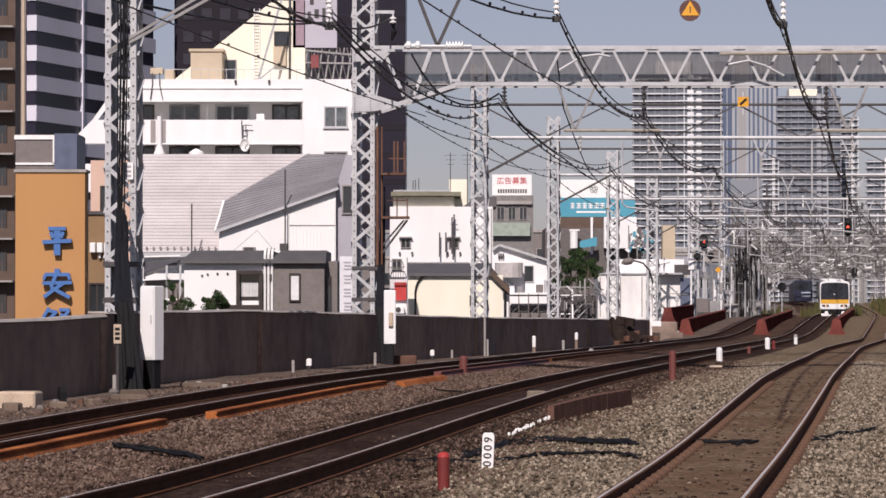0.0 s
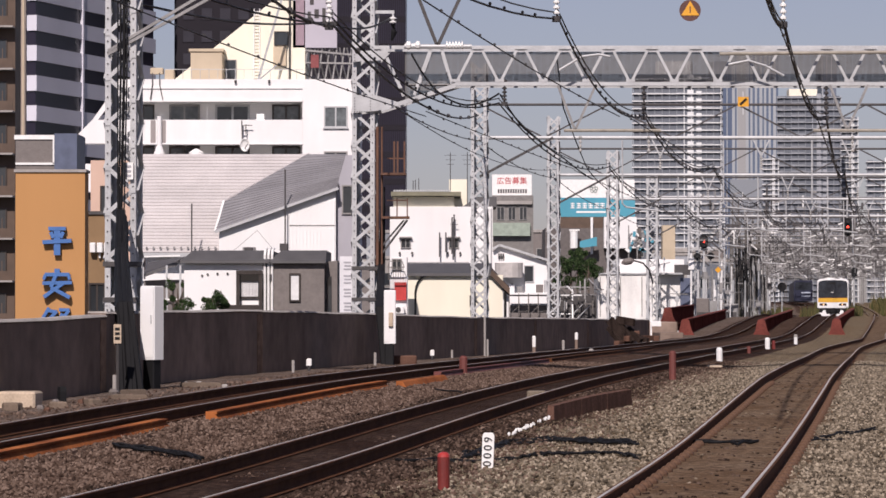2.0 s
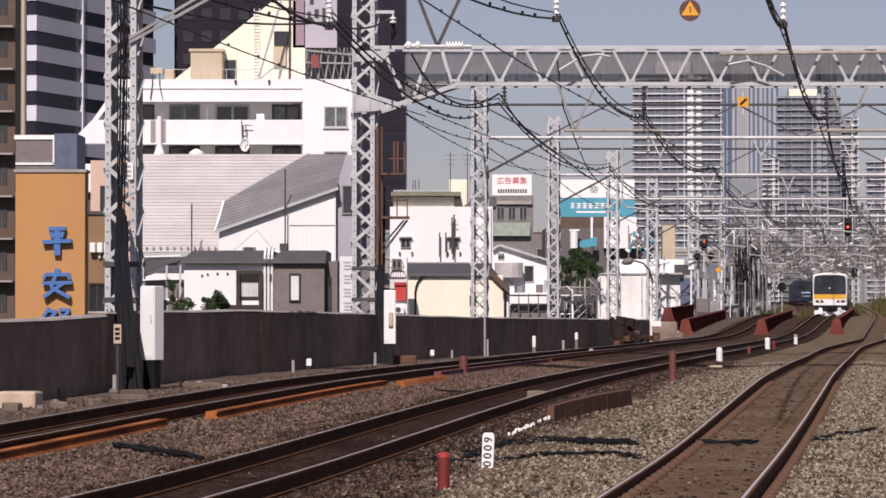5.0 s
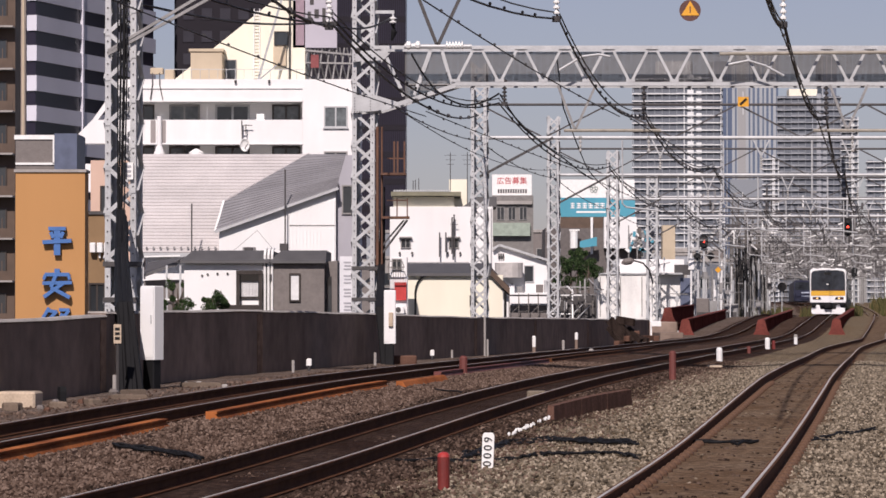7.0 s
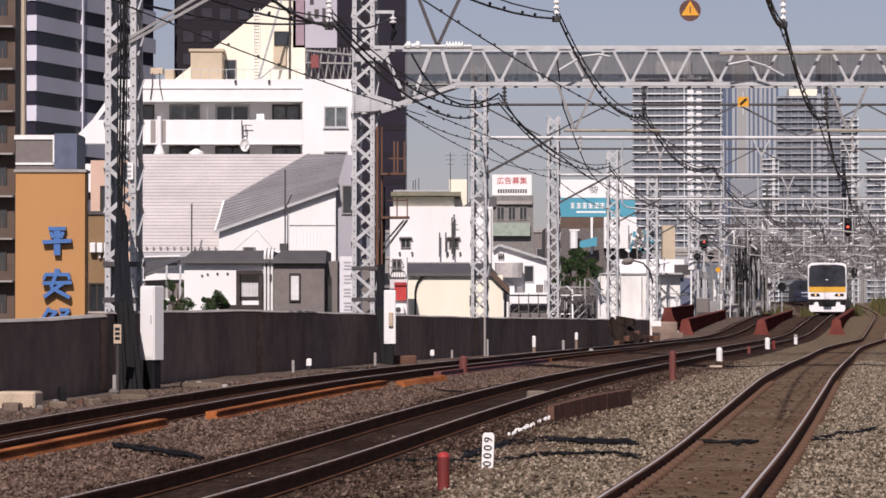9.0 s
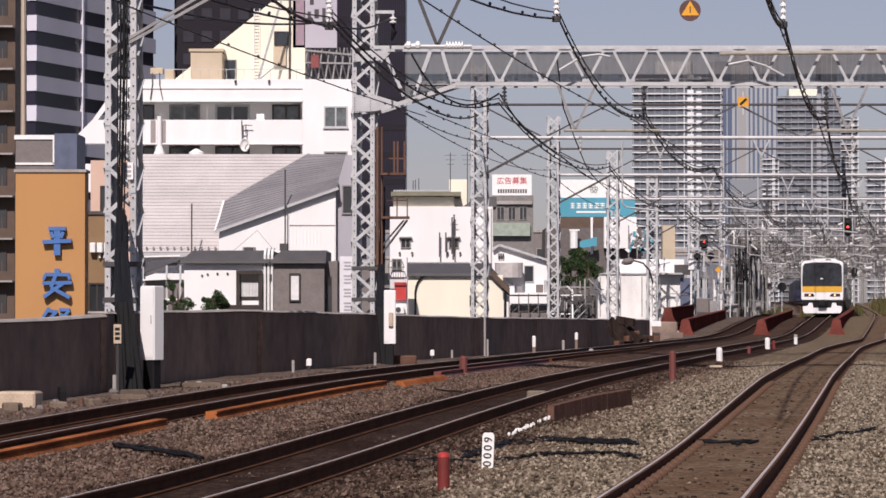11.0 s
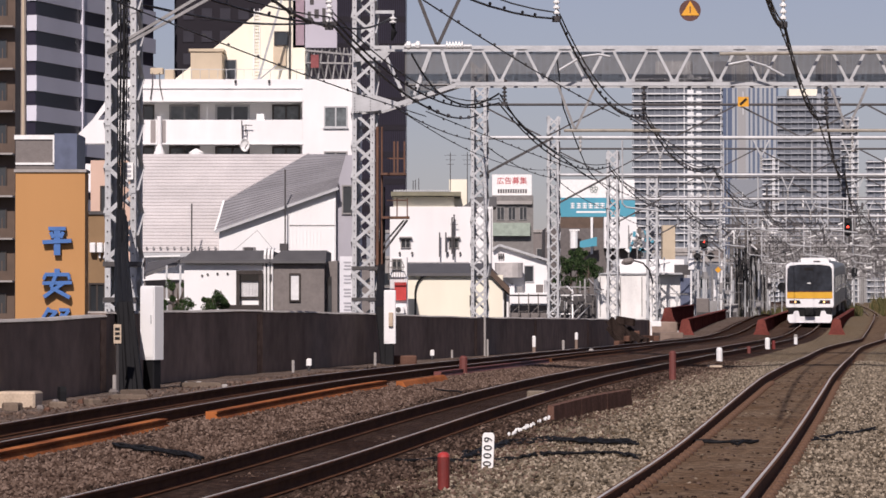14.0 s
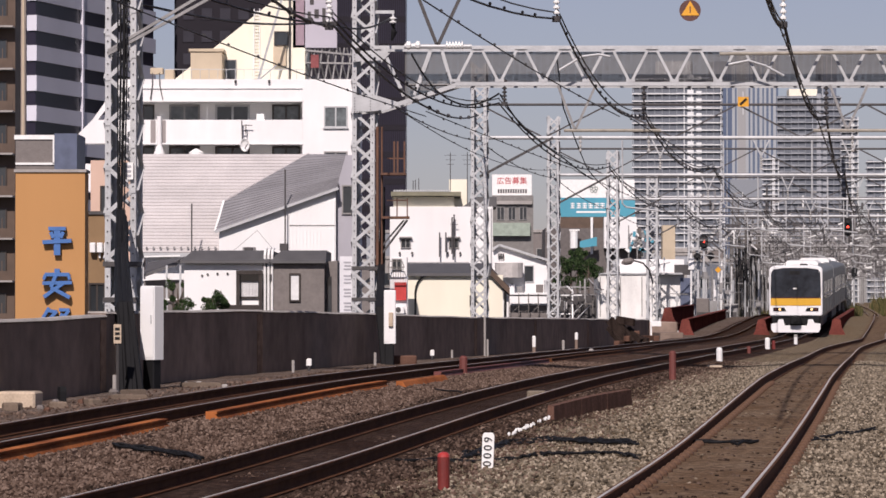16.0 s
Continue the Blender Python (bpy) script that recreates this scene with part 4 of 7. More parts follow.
for k in range(3):
    xx = 2.479 + k * 0.11
    s.tube([(xx, -0.1, zb), (xx, -0.1, 2.985), (xx + 0.01, 0.0, 3.141), (xx + 0.05, 0.3, 3.193)], 0.04, 8)
part("drain_pipes", s, WHITE_PAINT, b, "white bundled pipes")
s = Shape()
s.bevel_box(1.785, 2.045, 1, 1.4, 3.141, 3.245, 0.02)
s.bevel_box(2.877, 3.137, 1, 1.4, 3.141, 3.367, 0.02)
part("roof_vents", s, DARK_STEEL, b)
for xx, zz in ((0.55, 2.36), (1.02, 2.42), (1.33, 2.42), (0.72, 2.4)):
    s = Shape()
    s.disc((xx, -0.04, zz), 0.035, 0.04, 10)
    part("wall_vent", s, DARK_STEEL, b, "small dark wall vent")
s = Shape()
s.bar((2.66, -0.14, 2.4), (2.66, -0.14, 2.2), 0.07)
part("wall_lamp", s, DARK_STEEL, b)
s = Shape()
s.slab([(4.38, 1.2), (4.5, 1.2), (4.5, 2.35), (4.38, 2.3)], 0.55, 0.6)
part("side_window", s, GLASS, b)

# white condominium with balconies
D = 212
b = house("white_condominium", "white rendered condominium with recessed balconies and a stepped roof", -22.931, 212)
s = Shape()
s.box(2.12, 14.133, 2.4, 12, -6, 15.51)
s.box(14.133, 17.561, 0, 12, -6, 15.863)
part("wall", s, WHITE, b)
s = Shape()
s.slab([(2.65, 15.863), (14.133, 15.863), (14.133, 14.521), (1.837, 14.521)], 0, 2.5)
part("parapet", s, WHITE, b)
s = Shape()
s.slab([(0.989, 13.319), (14.133, 13.319), (14.133, 11.835), (0, 11.835), (0, 12.33)], 0, 1.4)
part("balcony_front", s, WHITE, b)
s = Shape()
s.slab([(0, 10.563), (14.133, 10.563), (14.133, 8.797), (-0.2, 8.797)], 0, 1.4)
part("balcony_front", s, WHITE, b)
s = Shape()
s.slab([(1.837, 14.521), (2.191, 14.521), (1.343, 13.319), (0.989, 13.319)], 0, 0.4)
part("balcony_post", s, WHITE, b)
for px, w, gl, fr in ((112, 40, GLASS, BRONZE), (186, 55, GLASS_PALE, STEEL_OLD), (272, 62, GLASS, STEEL), (368, 50, GLASS_PALE, BRONZE)):
    window(b, px * 212 / 6000, 13.319, w * 212 / 6000, 1.095, y=2.4, frame_mat=fr, glass=gl, bars=1)
    window(b, px * 212 / 6000, 10.705, w * 212 / 6000, 1.095, y=2.4, frame_mat=BRONZE, bars=1)
window(b, 16.218, 12.825, 1.484, 1.343, frame_mat=STEEL, glass=GLASS_PALE, bars=1, sill=True)
window(b, 16.218, 9.857, 1.484, 1.484, frame_mat=ALU, bars=1)
s = Shape()
s.slab([(5.477, 15.863), (12.084, 21.163), (14.133, 21.163), (14.133, 15.863)], 4, 11)
part("stepped_roof", s, CREAM, b, "cream raking roof block")
s = Shape()
s.box(6.996, 8.975, 1.8, 4, 15.863, 17.736)
s.box(6.89, 9.081, 1.7, 4, 17.736, 17.913)
part("stair_head", s, BEIGE, b, "beige rooftop stair head")
window(b, 9.399, 15.969, 0.707, 1.413, y=3.95, frame_mat=ALU, bars=0)
window(b, 12.614, 18.266, 0.919, 0.919, y=3.95, frame_mat=BRONZE, bars=0)
s = Shape()
s.box(12.119, 12.932, 3.7, 3.98, 16.994, 18.195)
part("hatch", s, BEIGE, b)
s = Shape()
for k in range(16):
    s.tube([(5.477 + k * 0.55, 0.8, 15.863), (5.477 + k * 0.55, 0.8, 16.535)], 0.02, 5)
s.bar((5.477, 0.8, 16.535), (14.133, 0.8, 16.535), 0.04)
part("roof_rail", s, STEEL, b)
s = Shape()
for xx in (10.883, 11.236):
    s.bar((xx, 3.9, 16.04), (xx, 3.9, 20.633), 0.05)
for k in range(22):
    zz = 16.04 + k * 0.21
    s.bar((10.883, 3.9, zz), (11.236, 3.9, zz), 0.04)
part("wall_ladder", s, WHITE_PAINT, b, "white wall ladder")
s = Shape()
s.bar((11.307, 1.2, 15.934), (12.791, 1.6, 21.163), 0.12)
s.bar((11.377, 1.2, 15.934), (12.437, 1.6, 16.853), 0.08)
part("roof_strut", s, STEEL, b)
s = Shape()
n = 18
ring = lambda q, yy, zz: [(10.56 + q * 0.3 * math.cos(2 * math.pi * k / n), yy - q * 0.06 * math.sin(2 * math.pi * k / n), zz + q * 0.42 * math.sin(2 * math.pi * k / n)) for k in range(n)]
s.loft([ring(0.2, -0.36, 11.68), ring(0.7, -0.42, 11.7), ring(1.0, -0.55, 11.72), ring(0.94, -0.56, 11.72), ring(0.6, -0.46, 11.7), ring(0.1, -0.42, 11.68)])
dish = part("satellite_dish", s, WHITE_PAINT, b, "white satellite dish")
s = Shape()
s.bar((10.4, -0.4, 11.9), (10.36, -0.4, 13.25), 0.07)
s.bar((10.36, -0.4, 12.6), (10.62, -0.4, 12.6), 0.06)
s.bar((10.62, -0.4, 12.4), (10.62, -0.4, 13.0), 0.06)
s.bar((10.45, -0.4, 12.95), (11.0, -0.4, 12.95), 0.05)
s.bar((10.56, -0.45, 11.5), (10.75, -0.95, 11.75), 0.04)
part("dish_bracket", s, DARK_STEEL, dish, "dark steel dish bracket")
s = Shape()
s.bevel_box(4.55, 5.35, 0.6, 1.4, 16.25, 16.62, 0.04)
s.bevel_box(5.45, 6.05, 0.6, 1.4, 15.9, 16.5, 0.04)
part("roof_tank", s, BEIGE, b, "beige rooftop box")
s = Shape()
for xx, ex in ((4.75, 4.62), (5.2, 5.4)):
    s.bar((xx, -0.1, 16.25), (xx, -0.1, 15.5), 0.06)
    s.bar((xx, -0.1, 15.5), (ex, -0.1, 14.56), 0.06)
part("tank_frame", s, DARK_STEEL, b)
for xx in (9.95, 12.05):
    s = Shape()
    s.tube([(xx, -0.12, 15.8), (xx, -0.12, 15.6)], 0.07, 8)
    part("roof_outlet", s, DARK_STEEL, b)
s = Shape()
s.slab([(9.7, 11.86), (14.133, 11.86), (14.133, 13.3), (9.7, 13.3)], -0.03, 0.0)
part("balcony_bay", s, WHITE, b)
s = Shape()
s.tube([(5.194, -0.2, 11.058), (5.194, -0.2, 11.199), (5.194, -0.2, 11.694), (5.194, -0.2, 13.531)], [0.36, 0.34, 0.16, 0.14], 10)
part("flue_pipe", s, WHITE, b)
# shaded recesses beside the flue, drawn as flat grey panels on the front
for xa, xc in ((131, 140), (151, 158)):
    s = Shape()
    s.box(xa * 212 / 6000, xc * 212 / 6000, -0.03, 0.01, 11.871, 13.284)
    part("grey_panel", s, mat("recess_shade_grey", (0.3, 0.27, 0.26), 0.8, var=0.1), b)
s = Shape()
s.box(2.191, 14.133, -0.08, 0, 15.263, 15.351)
part("string_course", s, WHITE, b)
for zz in (14.503, 11.818):
    s = Shape()
    s.box(1.767, 14.169, -0.06, 0, zz - 0.05, zz + 0.04)
    part("slab_edge", s, WHITE, b)
s = Shape()
s.box(7.985, 8.091, 1.5, 1.6, 13.319, 14.167)
part("white_post", s, WHITE_PAINT, b)
s = Shape()
s.bevel_box(11.236, 11.731, 0.3, 1.2, 13.284, 13.708, 0.03)
part("air_conditioner", s, WHITE_PAINT, b)
s = Shape()
s.tube([(7.526, -0.4, 10.987), (7.526, -0.4, 11.27), (7.526, -0.4, 11.482)], [0.5, 0.45, 0.1], 12)
part("roof_dome", s, WHITE_PAINT, b)

# billboard on the condominium's roof
b = house("roof_billboard", "pale lilac billboard with dark lettering on a steel frame", -9.576, 216)
LILAC = mat("pale_poster", (0.42, 0.4, 0.45), 0.6, var=0.05, scale=0.5)
MAUVE = mat("mauve_panel", (0.3, 0.22, 0.26), 0.7, var=0.1)
s = Shape()
s.box(0, 2.808, 0, 0.5, 18.156, 23.34)
part("panel", s, LILAC, b)
s = Shape()
s.box(0.18, 0.72, -0.03, 0, 18.3, 23.34)
part("mauve_strip", s, MAUVE, b)
for k, (px, py, w, h) in enumerate(((26, 40, 6, 20), (38, 32, 8, 16), (52, 36, 6, 22), (62, 30, 9, 14), (30, 8, 7, 18), (58, 6, 6, 20))):
    s = Shape()
    s.box(px * 216 / 6000, (px + w) * 216 / 6000, -0.02, 0, 1.2 + (555 - py) * 216 / 6000, 1.2 + (555 - py + h) * 216 / 6000)
    part("letter_bar", s, DARK_STEEL, b)
s = Shape()
for k in range(9):
    x = k * 0.468 - 0.3
    s.bar((x, 0.2, 15.996), (x + 0.3, 0.2, 18.156), 0.09)
    s.bar((x, 0.2, 18.156), (x + 0.45, 1.2, 15.996), 0.07)
s.bar((-0.2, 0.1, 18.084), (3.96, 0.1, 17.688), 0.12)
s.bar((-0.2, 0.1, 17.22), (3.96, 0.1, 17.148), 0.1)
part("support_frame", s, STEEL_OLD, b)
s = Shape()
s.box(1.152, 1.656, -0.2, 0, 16.86, 17.688)
part("red_notice", s, mat("dull_red", (0.22, 0.06, 0.06), 0.8), b)
s = Shape()
s.tube([(-0.2, -0.2, 15.924), (-0.2, -0.2, 22.62)], 0.06, 6)
part("frame_post", s, DARK_STEEL, b)


# ---- towers ----
def banded_tower(name, label, x, y, w, dep, rz, top, pitch, band, mat_band, mat_glass, group=""):
    """An office tower: glass core with proud spandrel bands on every storey and thin mullions."""
    b = thing(name, label, "tower", x, y, -6, rz, group=group)
    s = Shape()
    s.box(0, w, 0, dep, 0, top)
    part("glazing", s, mat_glass, b)
    z = 6 + 25.638 - 7 * pitch
    while z < top:
        s = Shape()
        s.box(-0.25, w + 0.25, -0.25, dep + 0.25, z, z + band)
        part("spandrel", s, mat_band, b)
        z += pitch
    s = Shape()
    s.box(w * 0.36, w * 0.36 + 0.5, -0.4, 0, 0, top)
    part("mullion", s, mat_band, b)
    return b


GREY_BAND = mat("grey_spandrel", (0.62, 0.615, 0.68), 0.6, var=0.08, scale=0.1)
WHITE_BAND = mat("white_spandrel", (0.75, 0.75, 0.75), 0.6, var=0.05, scale=0.1)
TOWER_GLASS = mat("tower_glass", (0.024, 0.021, 0.036), 0.3, spec=0.3, var=0.15, scale=0.3, bump=0)
TOWER_PANE = mat("dark_tower_pane", (0.034, 0.032, 0.042), 0.35, spec=0.3, var=0.25, scale=0.4, bump=0)
TOWER_DARK = mat("dark_tower_stone", (0.017, 0.0145, 0.02), 0.7, spec=0.2, var=0.12, scale=0.2)
banded_tower("striped_tower", "office tower with pale bands and dark ribbon windows", -51.743, 430, 40, 12, 73, 74, 3.827, 1.971, GREY_BAND, TOWER_GLASS)
b = thing("beige_tower", "beige stone tower edge with narrow piers", "tower", -36.417, 250, -6)
s = Shape()
s.box(0, 5.583, 0, 0.8, 0, 40)
part("wall", s, mat("beige_stone", (0.33, 0.27, 0.23), 0.8, var=0.1, scale=0.2), b)
for k in range(5):
    s = Shape()
    s.box(4.167 + k * 0.3, 4.167 + k * 0.3 + 0.12, -0.12, 0, 0, 40)
    part("pier", s, BEIGE, b)
b = thing("dark_tower", "dark grey office tower with a grid of windows", "tower", -38.08, 480, -6)
s = Shape()
s.box(0, 23.2, 0, 20, 0, 80)
part("wall", s, TOWER_DARK, b)
for r, c in itertools.product(range(18), range(9)):
    window(b, 2.0 + c * 2.6, 20 + r * 3.2, 1.7, 1.8, frame_mat=TOWER_DARK, glass=TOWER_PANE, bars=0)
b = thing("brown_tower", "dark brown glass tower with fine vertical ribs", "tower", -12.467, 400, -6)
s = Shape()
s.box(0, 8.067, 0, 14, 0, 80)
part("wall", s, TOWER_GLASS, b)
for k in range(32):
    s = Shape()
    s.box(k * 8.067 / 32, k * 8.067 / 32 + 0.09, -0.12, 0, 0, 80)
    part("rib", s, TOWER_DARK, b)
for k in range(26):
    s = Shape()
    s.box(0, 8.067, -0.06, 0, k * 3.2, k * 3.2 + 0.7)
    part("spandrel", s, TOWER_DARK, b)


def flat_tower(name, label, x, y, w, dep, top, pitch, cols, mat_wall, mat_slab, crown=True):
    """A block of flats: recessed glazing, proud white balcony slabs and fronts, corner piers and a roof plant."""
    b = thing(name, label, "apartment tower", x, y, -6, -6)
    s = Shape()
    s.box(0.6, w - 0.6, 0.8, dep, 0, top)
    part("core", s, mat_wall, b)
    z = 3.0
    while z < top:
        s = Shape()
        s.box(-0.3, w + 0.3, -0.4, dep + 0.5, z, z + (0.5 if cols > 10 else 0.36))
        part("balcony_slab", s, mat_slab, b)
        for k in range(cols):
            a = w * k / cols
            if k % 3 == 0 or k % 4 == 2:
                s = Shape()
                s.box(a + 0.2, a + w / cols - 0.4, 0, 0.15, z + 0.35, z + 1.1)
                part("balcony_front", s, HAZE_FRONT, b)
        z += pitch
    for k in range(cols + 1):
        s = Shape()
        a = w * k / cols
        s.box(a - 0.2, a + 0.2, 0.1, 1.0, 0, top)
        part("pier", s, mat_slab if k in (cols // 2 + 1, cols // 2 + 2, cols) else HAZE_FRONT, b)
    for k in range(int(top / pitch)):
        s = Shape()
        s.box(w * 0.62, w * 0.69, -0.1, 0.5, 3 + k * pitch - 0.4, 3 + k * pitch + 2.1)
        s.box(w * 0.72, w * 0.78, -0.1, 0.5, 3 + k * pitch - 0.4, 3 + k * pitch + 1.5)
        part("stair_bay", s, mat_slab, b)
    if crown:
        s = Shape()
        s.box(w * 0.26, w * 0.66, 2, dep - 2, top, top + 6.5)
        part("roof_plant", s, mat_slab, b)
    return b


# distance haze is mixed into these bluish greys, there is no haze in the air
HAZE_FRONT = mat("hazy_front_grey", (0.21, 0.225, 0.25), 0.7, var=0.1, scale=0.05)
HAZE_MID = mat("hazy_slab_grey", (0.31, 0.325, 0.35), 0.8, var=0.06, scale=0.05)
HAZE_WALL = mat("hazy_wall_grey", (0.125, 0.14, 0.165), 0.8, var=0.08, scale=0.05)
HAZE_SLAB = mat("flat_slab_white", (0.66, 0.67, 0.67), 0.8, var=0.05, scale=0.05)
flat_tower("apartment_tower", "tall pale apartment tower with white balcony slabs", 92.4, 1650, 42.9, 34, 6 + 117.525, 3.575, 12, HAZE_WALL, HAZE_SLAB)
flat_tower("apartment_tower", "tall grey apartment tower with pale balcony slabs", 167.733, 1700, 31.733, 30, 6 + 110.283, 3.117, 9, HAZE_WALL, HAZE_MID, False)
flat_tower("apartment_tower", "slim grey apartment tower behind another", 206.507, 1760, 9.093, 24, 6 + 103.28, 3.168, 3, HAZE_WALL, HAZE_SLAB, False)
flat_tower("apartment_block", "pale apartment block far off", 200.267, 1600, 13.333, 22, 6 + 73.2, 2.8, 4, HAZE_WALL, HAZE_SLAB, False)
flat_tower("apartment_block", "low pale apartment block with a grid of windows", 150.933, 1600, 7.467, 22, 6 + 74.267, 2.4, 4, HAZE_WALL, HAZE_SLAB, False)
b = thing("roof_house", "cream plant house on the roof of the grey tower", "plant house", 174.705, 1710, 110.283)
s = Shape()
s.box(0, 14.25, 0, 12, -3, 4.275)
part("wall", s, CREAM, b)
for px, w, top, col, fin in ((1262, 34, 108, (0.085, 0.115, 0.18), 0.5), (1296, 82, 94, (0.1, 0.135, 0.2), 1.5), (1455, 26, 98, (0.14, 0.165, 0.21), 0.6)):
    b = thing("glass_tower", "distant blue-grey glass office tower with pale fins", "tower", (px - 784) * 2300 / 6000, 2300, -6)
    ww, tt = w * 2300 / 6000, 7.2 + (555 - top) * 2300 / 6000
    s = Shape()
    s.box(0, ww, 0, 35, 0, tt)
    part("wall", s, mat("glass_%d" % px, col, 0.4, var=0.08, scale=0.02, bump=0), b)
    for k in range(max(3, int(ww / 3.1))):
        s = Shape()
        s.box(k * 3.1, k * 3.1 + fin * (1.0 if k % 3 else 1.3), -0.6, 0, 0, tt)
        part("fin", s, mat("fin_grey", (0.33, 0.35, 0.37), 0.6, var=0.05), b)
    if px == 1296:
        s = Shape()
        s.box(3.833, 9.2, -1.2, 0, 0, tt)
        part("service_core", s, mat("core_grey", (0.3, 0.3, 0.3), 0.7, var=0.05), b)
        s = Shape()
        s.box(-1.533, 19.933, -3.0, -1.3, 0, 7.2 + (555 - 318) * 2300 / 6000)
        part("podium", s, mat("podium_grey", (0.22, 0.24, 0.265), 0.7, var=0.08), b)

# ---- smaller buildings beyond the second mast ----
b = house("white_block", "plain white rendered block with small windows and a roof deck", -2.632, 168)
s = Shape()
s.box(0, 5.096, 0, 8, -6, 6.492)
part("wall", s, WHITE, b)
s = Shape()
s.box(0.168, 3.192, 0.3, 6, 6.492, 6.996)
part("upper_wall", s, CREAM, b)
s = Shape()
s.box(0.056, 3.528, -0.3, 6.5, 7.024, 7.22)
part("roof_edge", s, mat("olive_sheet", (0.2, 0.19, 0.13), 0.7), b)
s = Shape()
for k in range(22):
    s.tube([(0.224 + k * 0.13, -0.2, 7.276), (0.224 + k * 0.13, 6, 7.36)], 0.06, 5)
part("corrugated_roof", s, STEEL, b)
window(b, 0.784, 4.42, 0.504, 0.504, bars=1)
window(b, 3.164, 4.42, 0.504, 0.504, bars=1)
s = Shape()
for px, a, c in ((88, 455, 412), (99, 447, 412), (110, 450, 385)):
    s.bar((px * 168 / 6000, -0.3, 1.2 + (555 - a) * 168 / 6000), (px * 168 / 6000, -0.3, 1.2 + (555 - c) * 168 / 6000), 0.07)
part("wall_pipes", s, DARK_STEEL, b)
for xx in (0.784, 3.164):
    s = Shape()
    s.slab([(xx - 0.33, 4.93), (xx + 0.33, 4.93), (xx + 0.29, 5.0), (xx - 0.29, 5.0)], -0.25, 0.0)
    part("window_hood", s, ALU, b)
    for k in (-0.3, 0.32):
        s = Shape()
        s.tube([(xx + k, -0.1, 4.12), (xx + k, -0.1, 4.24)], 0.05, 8)
        part("wall_vent", s, DARK_STEEL, b)
s = Shape()
s.tube([(3.18, -0.3, 4.0), (3.18, -0.3, 6.1)], 0.035, 6)
s.bar((3.0, -0.3, 5.6), (3.36, -0.3, 5.6), 0.03)
part("pole_aerial", s, DARK_STEEL, b)
s = Shape()
for k in range(30):
    s.bar((0.9 + k * 0.1, -0.35, 3.42), (0.9 + k * 0.1, -0.35, 3.72), 0.015)
s.bar((0.9, -0.35, 3.72), (3.9, -0.35, 3.72), 0.03)
part("edge_railing", s, STEEL_OLD, b, "thin grey railing above the shed")
s = Shape()
s.tube([(4.95, -0.1, -2), (4.95, -0.1, 6.4)], 0.09, 8)
part("downpipe", s, WHITE_PAINT, b)
s = Shape()
s.slab([(3.6, 6.5), (5.3, 6.5), (5.3, 7.0), (4.3, 7.0)], 0.6, 5)
part("rear_roof", s, ROOF_BLACK, b, "dark lean-to roof behind")
s = Shape()
s.box(2.94, 3.864, 4, 6, 6.492, 8.004)
part("stair_head", s, CREAM, b)
b = house("cream_shed", "low cream rendered building with a dark sheet roof", -1.498, 145)
s = Shape()
s.box(0, 4.06, 0, 6, -6, 2.843)
part("wall", s, CREAM, b)
s = Shape()
s.loft([[(-0.1, -0.2, 2.795), (3.625, -0.2, 2.795), (3.625, -0.2, 2.916), (-0.1, -0.2, 2.916)],
        [(-0.1, 3, 2.795), (3.625, 3, 2.795), (3.625, 3, 3.399), (-0.1, 3, 3.399)]])
part("roof", s, ROOF_BLACK, b)
s = Shape()
s.loft([[(3.528, -0.25, 2.819), (4.35, -0.25, 1.998), (4.35, -0.25, 2.287), (3.577, -0.25, 3.061)],
        [(3.528, 3, 2.819), (4.35, 3, 1.998), (4.35, 3, 2.408), (3.577, 3, 3.254)]])
part("side_roof", s, BROWN_WALL, b)
s = Shape()
s.tube([(0.314, -0.1, 0.837), (0.314, -0.1, 2.118), (0.35, -0.1, 2.336), (0.435, -0.1, 2.553), (0.58, -0.1, 2.723), (0.797, -0.1, 2.831), (1.063, -0.1, 2.867), (1.498, -0.1, 2.88)], 0.04, 8)
part("black_pipe", s, CABLE, b)
window(b, 2.707, 1.49, 0.145, 0.483, frame_mat=BRONZE, bars=0)
s = Shape()
s.tube([(4.157, -0.1, 0.837), (4.157, -0.1, 2.167)], 0.06, 6)
part("downpipe", s, BLACK_PAINT, b)
b = house("gable_house", "white gabled house with a pale tank and cluttered balcony", 2.787, 190)
s = Shape()
s.slab([(0, -6), (3.103, -6), (3.103, 4.05), (0.317, 4.937), (0, 4.652)], 0, 8)
part("wall", s, WHITE, b)
s = Shape()
s.bar((0, -0.2, 4.81), (0.38, -0.2, 5.032), 0.3, 0.12)
s.bar((0.38, -0.2, 5.032), (3.293, -0.2, 4.113), 0.3, 0.12)
part("verge", s, STEEL, b)
s = Shape()
s.tube([(0.887, -0.9, 3.195), (0.887, -0.9, 4.018)], 0.78, 14)
part("water_tank", s, mat("pale_tank", (0.5, 0.47, 0.45), 0.7), b)
window(b, 2.027, 2.942, 0.57, 0.95, bars=0, frame_mat=STEEL)
s = Shape()
s.box(0.887, 3.103, -1.4, 0, 2.245, 2.36)
s.box(0.887, 3.103, -1.4, -1.3, 1.75, 2.15)
part("balcony_front", s, WHITE, b)
s = Shape()
for k in range(5):
    s.bar((0.887 + k * 0.54, -1.42, 0.4), (0.887 + k * 0.54, -1.42, 2.3), 0.05)
for k in range(4):
    s.bar((0.887 + k * 0.54, -1.42, 1.1 + 0.2 * (k % 2)), (1.427 + k * 0.54, -1.42, 1.6 - 0.25 * (k % 2)), 0.035)
part("balcony_frame", s, BROWN_STEEL, b, "brown-grey steel balcony frame")
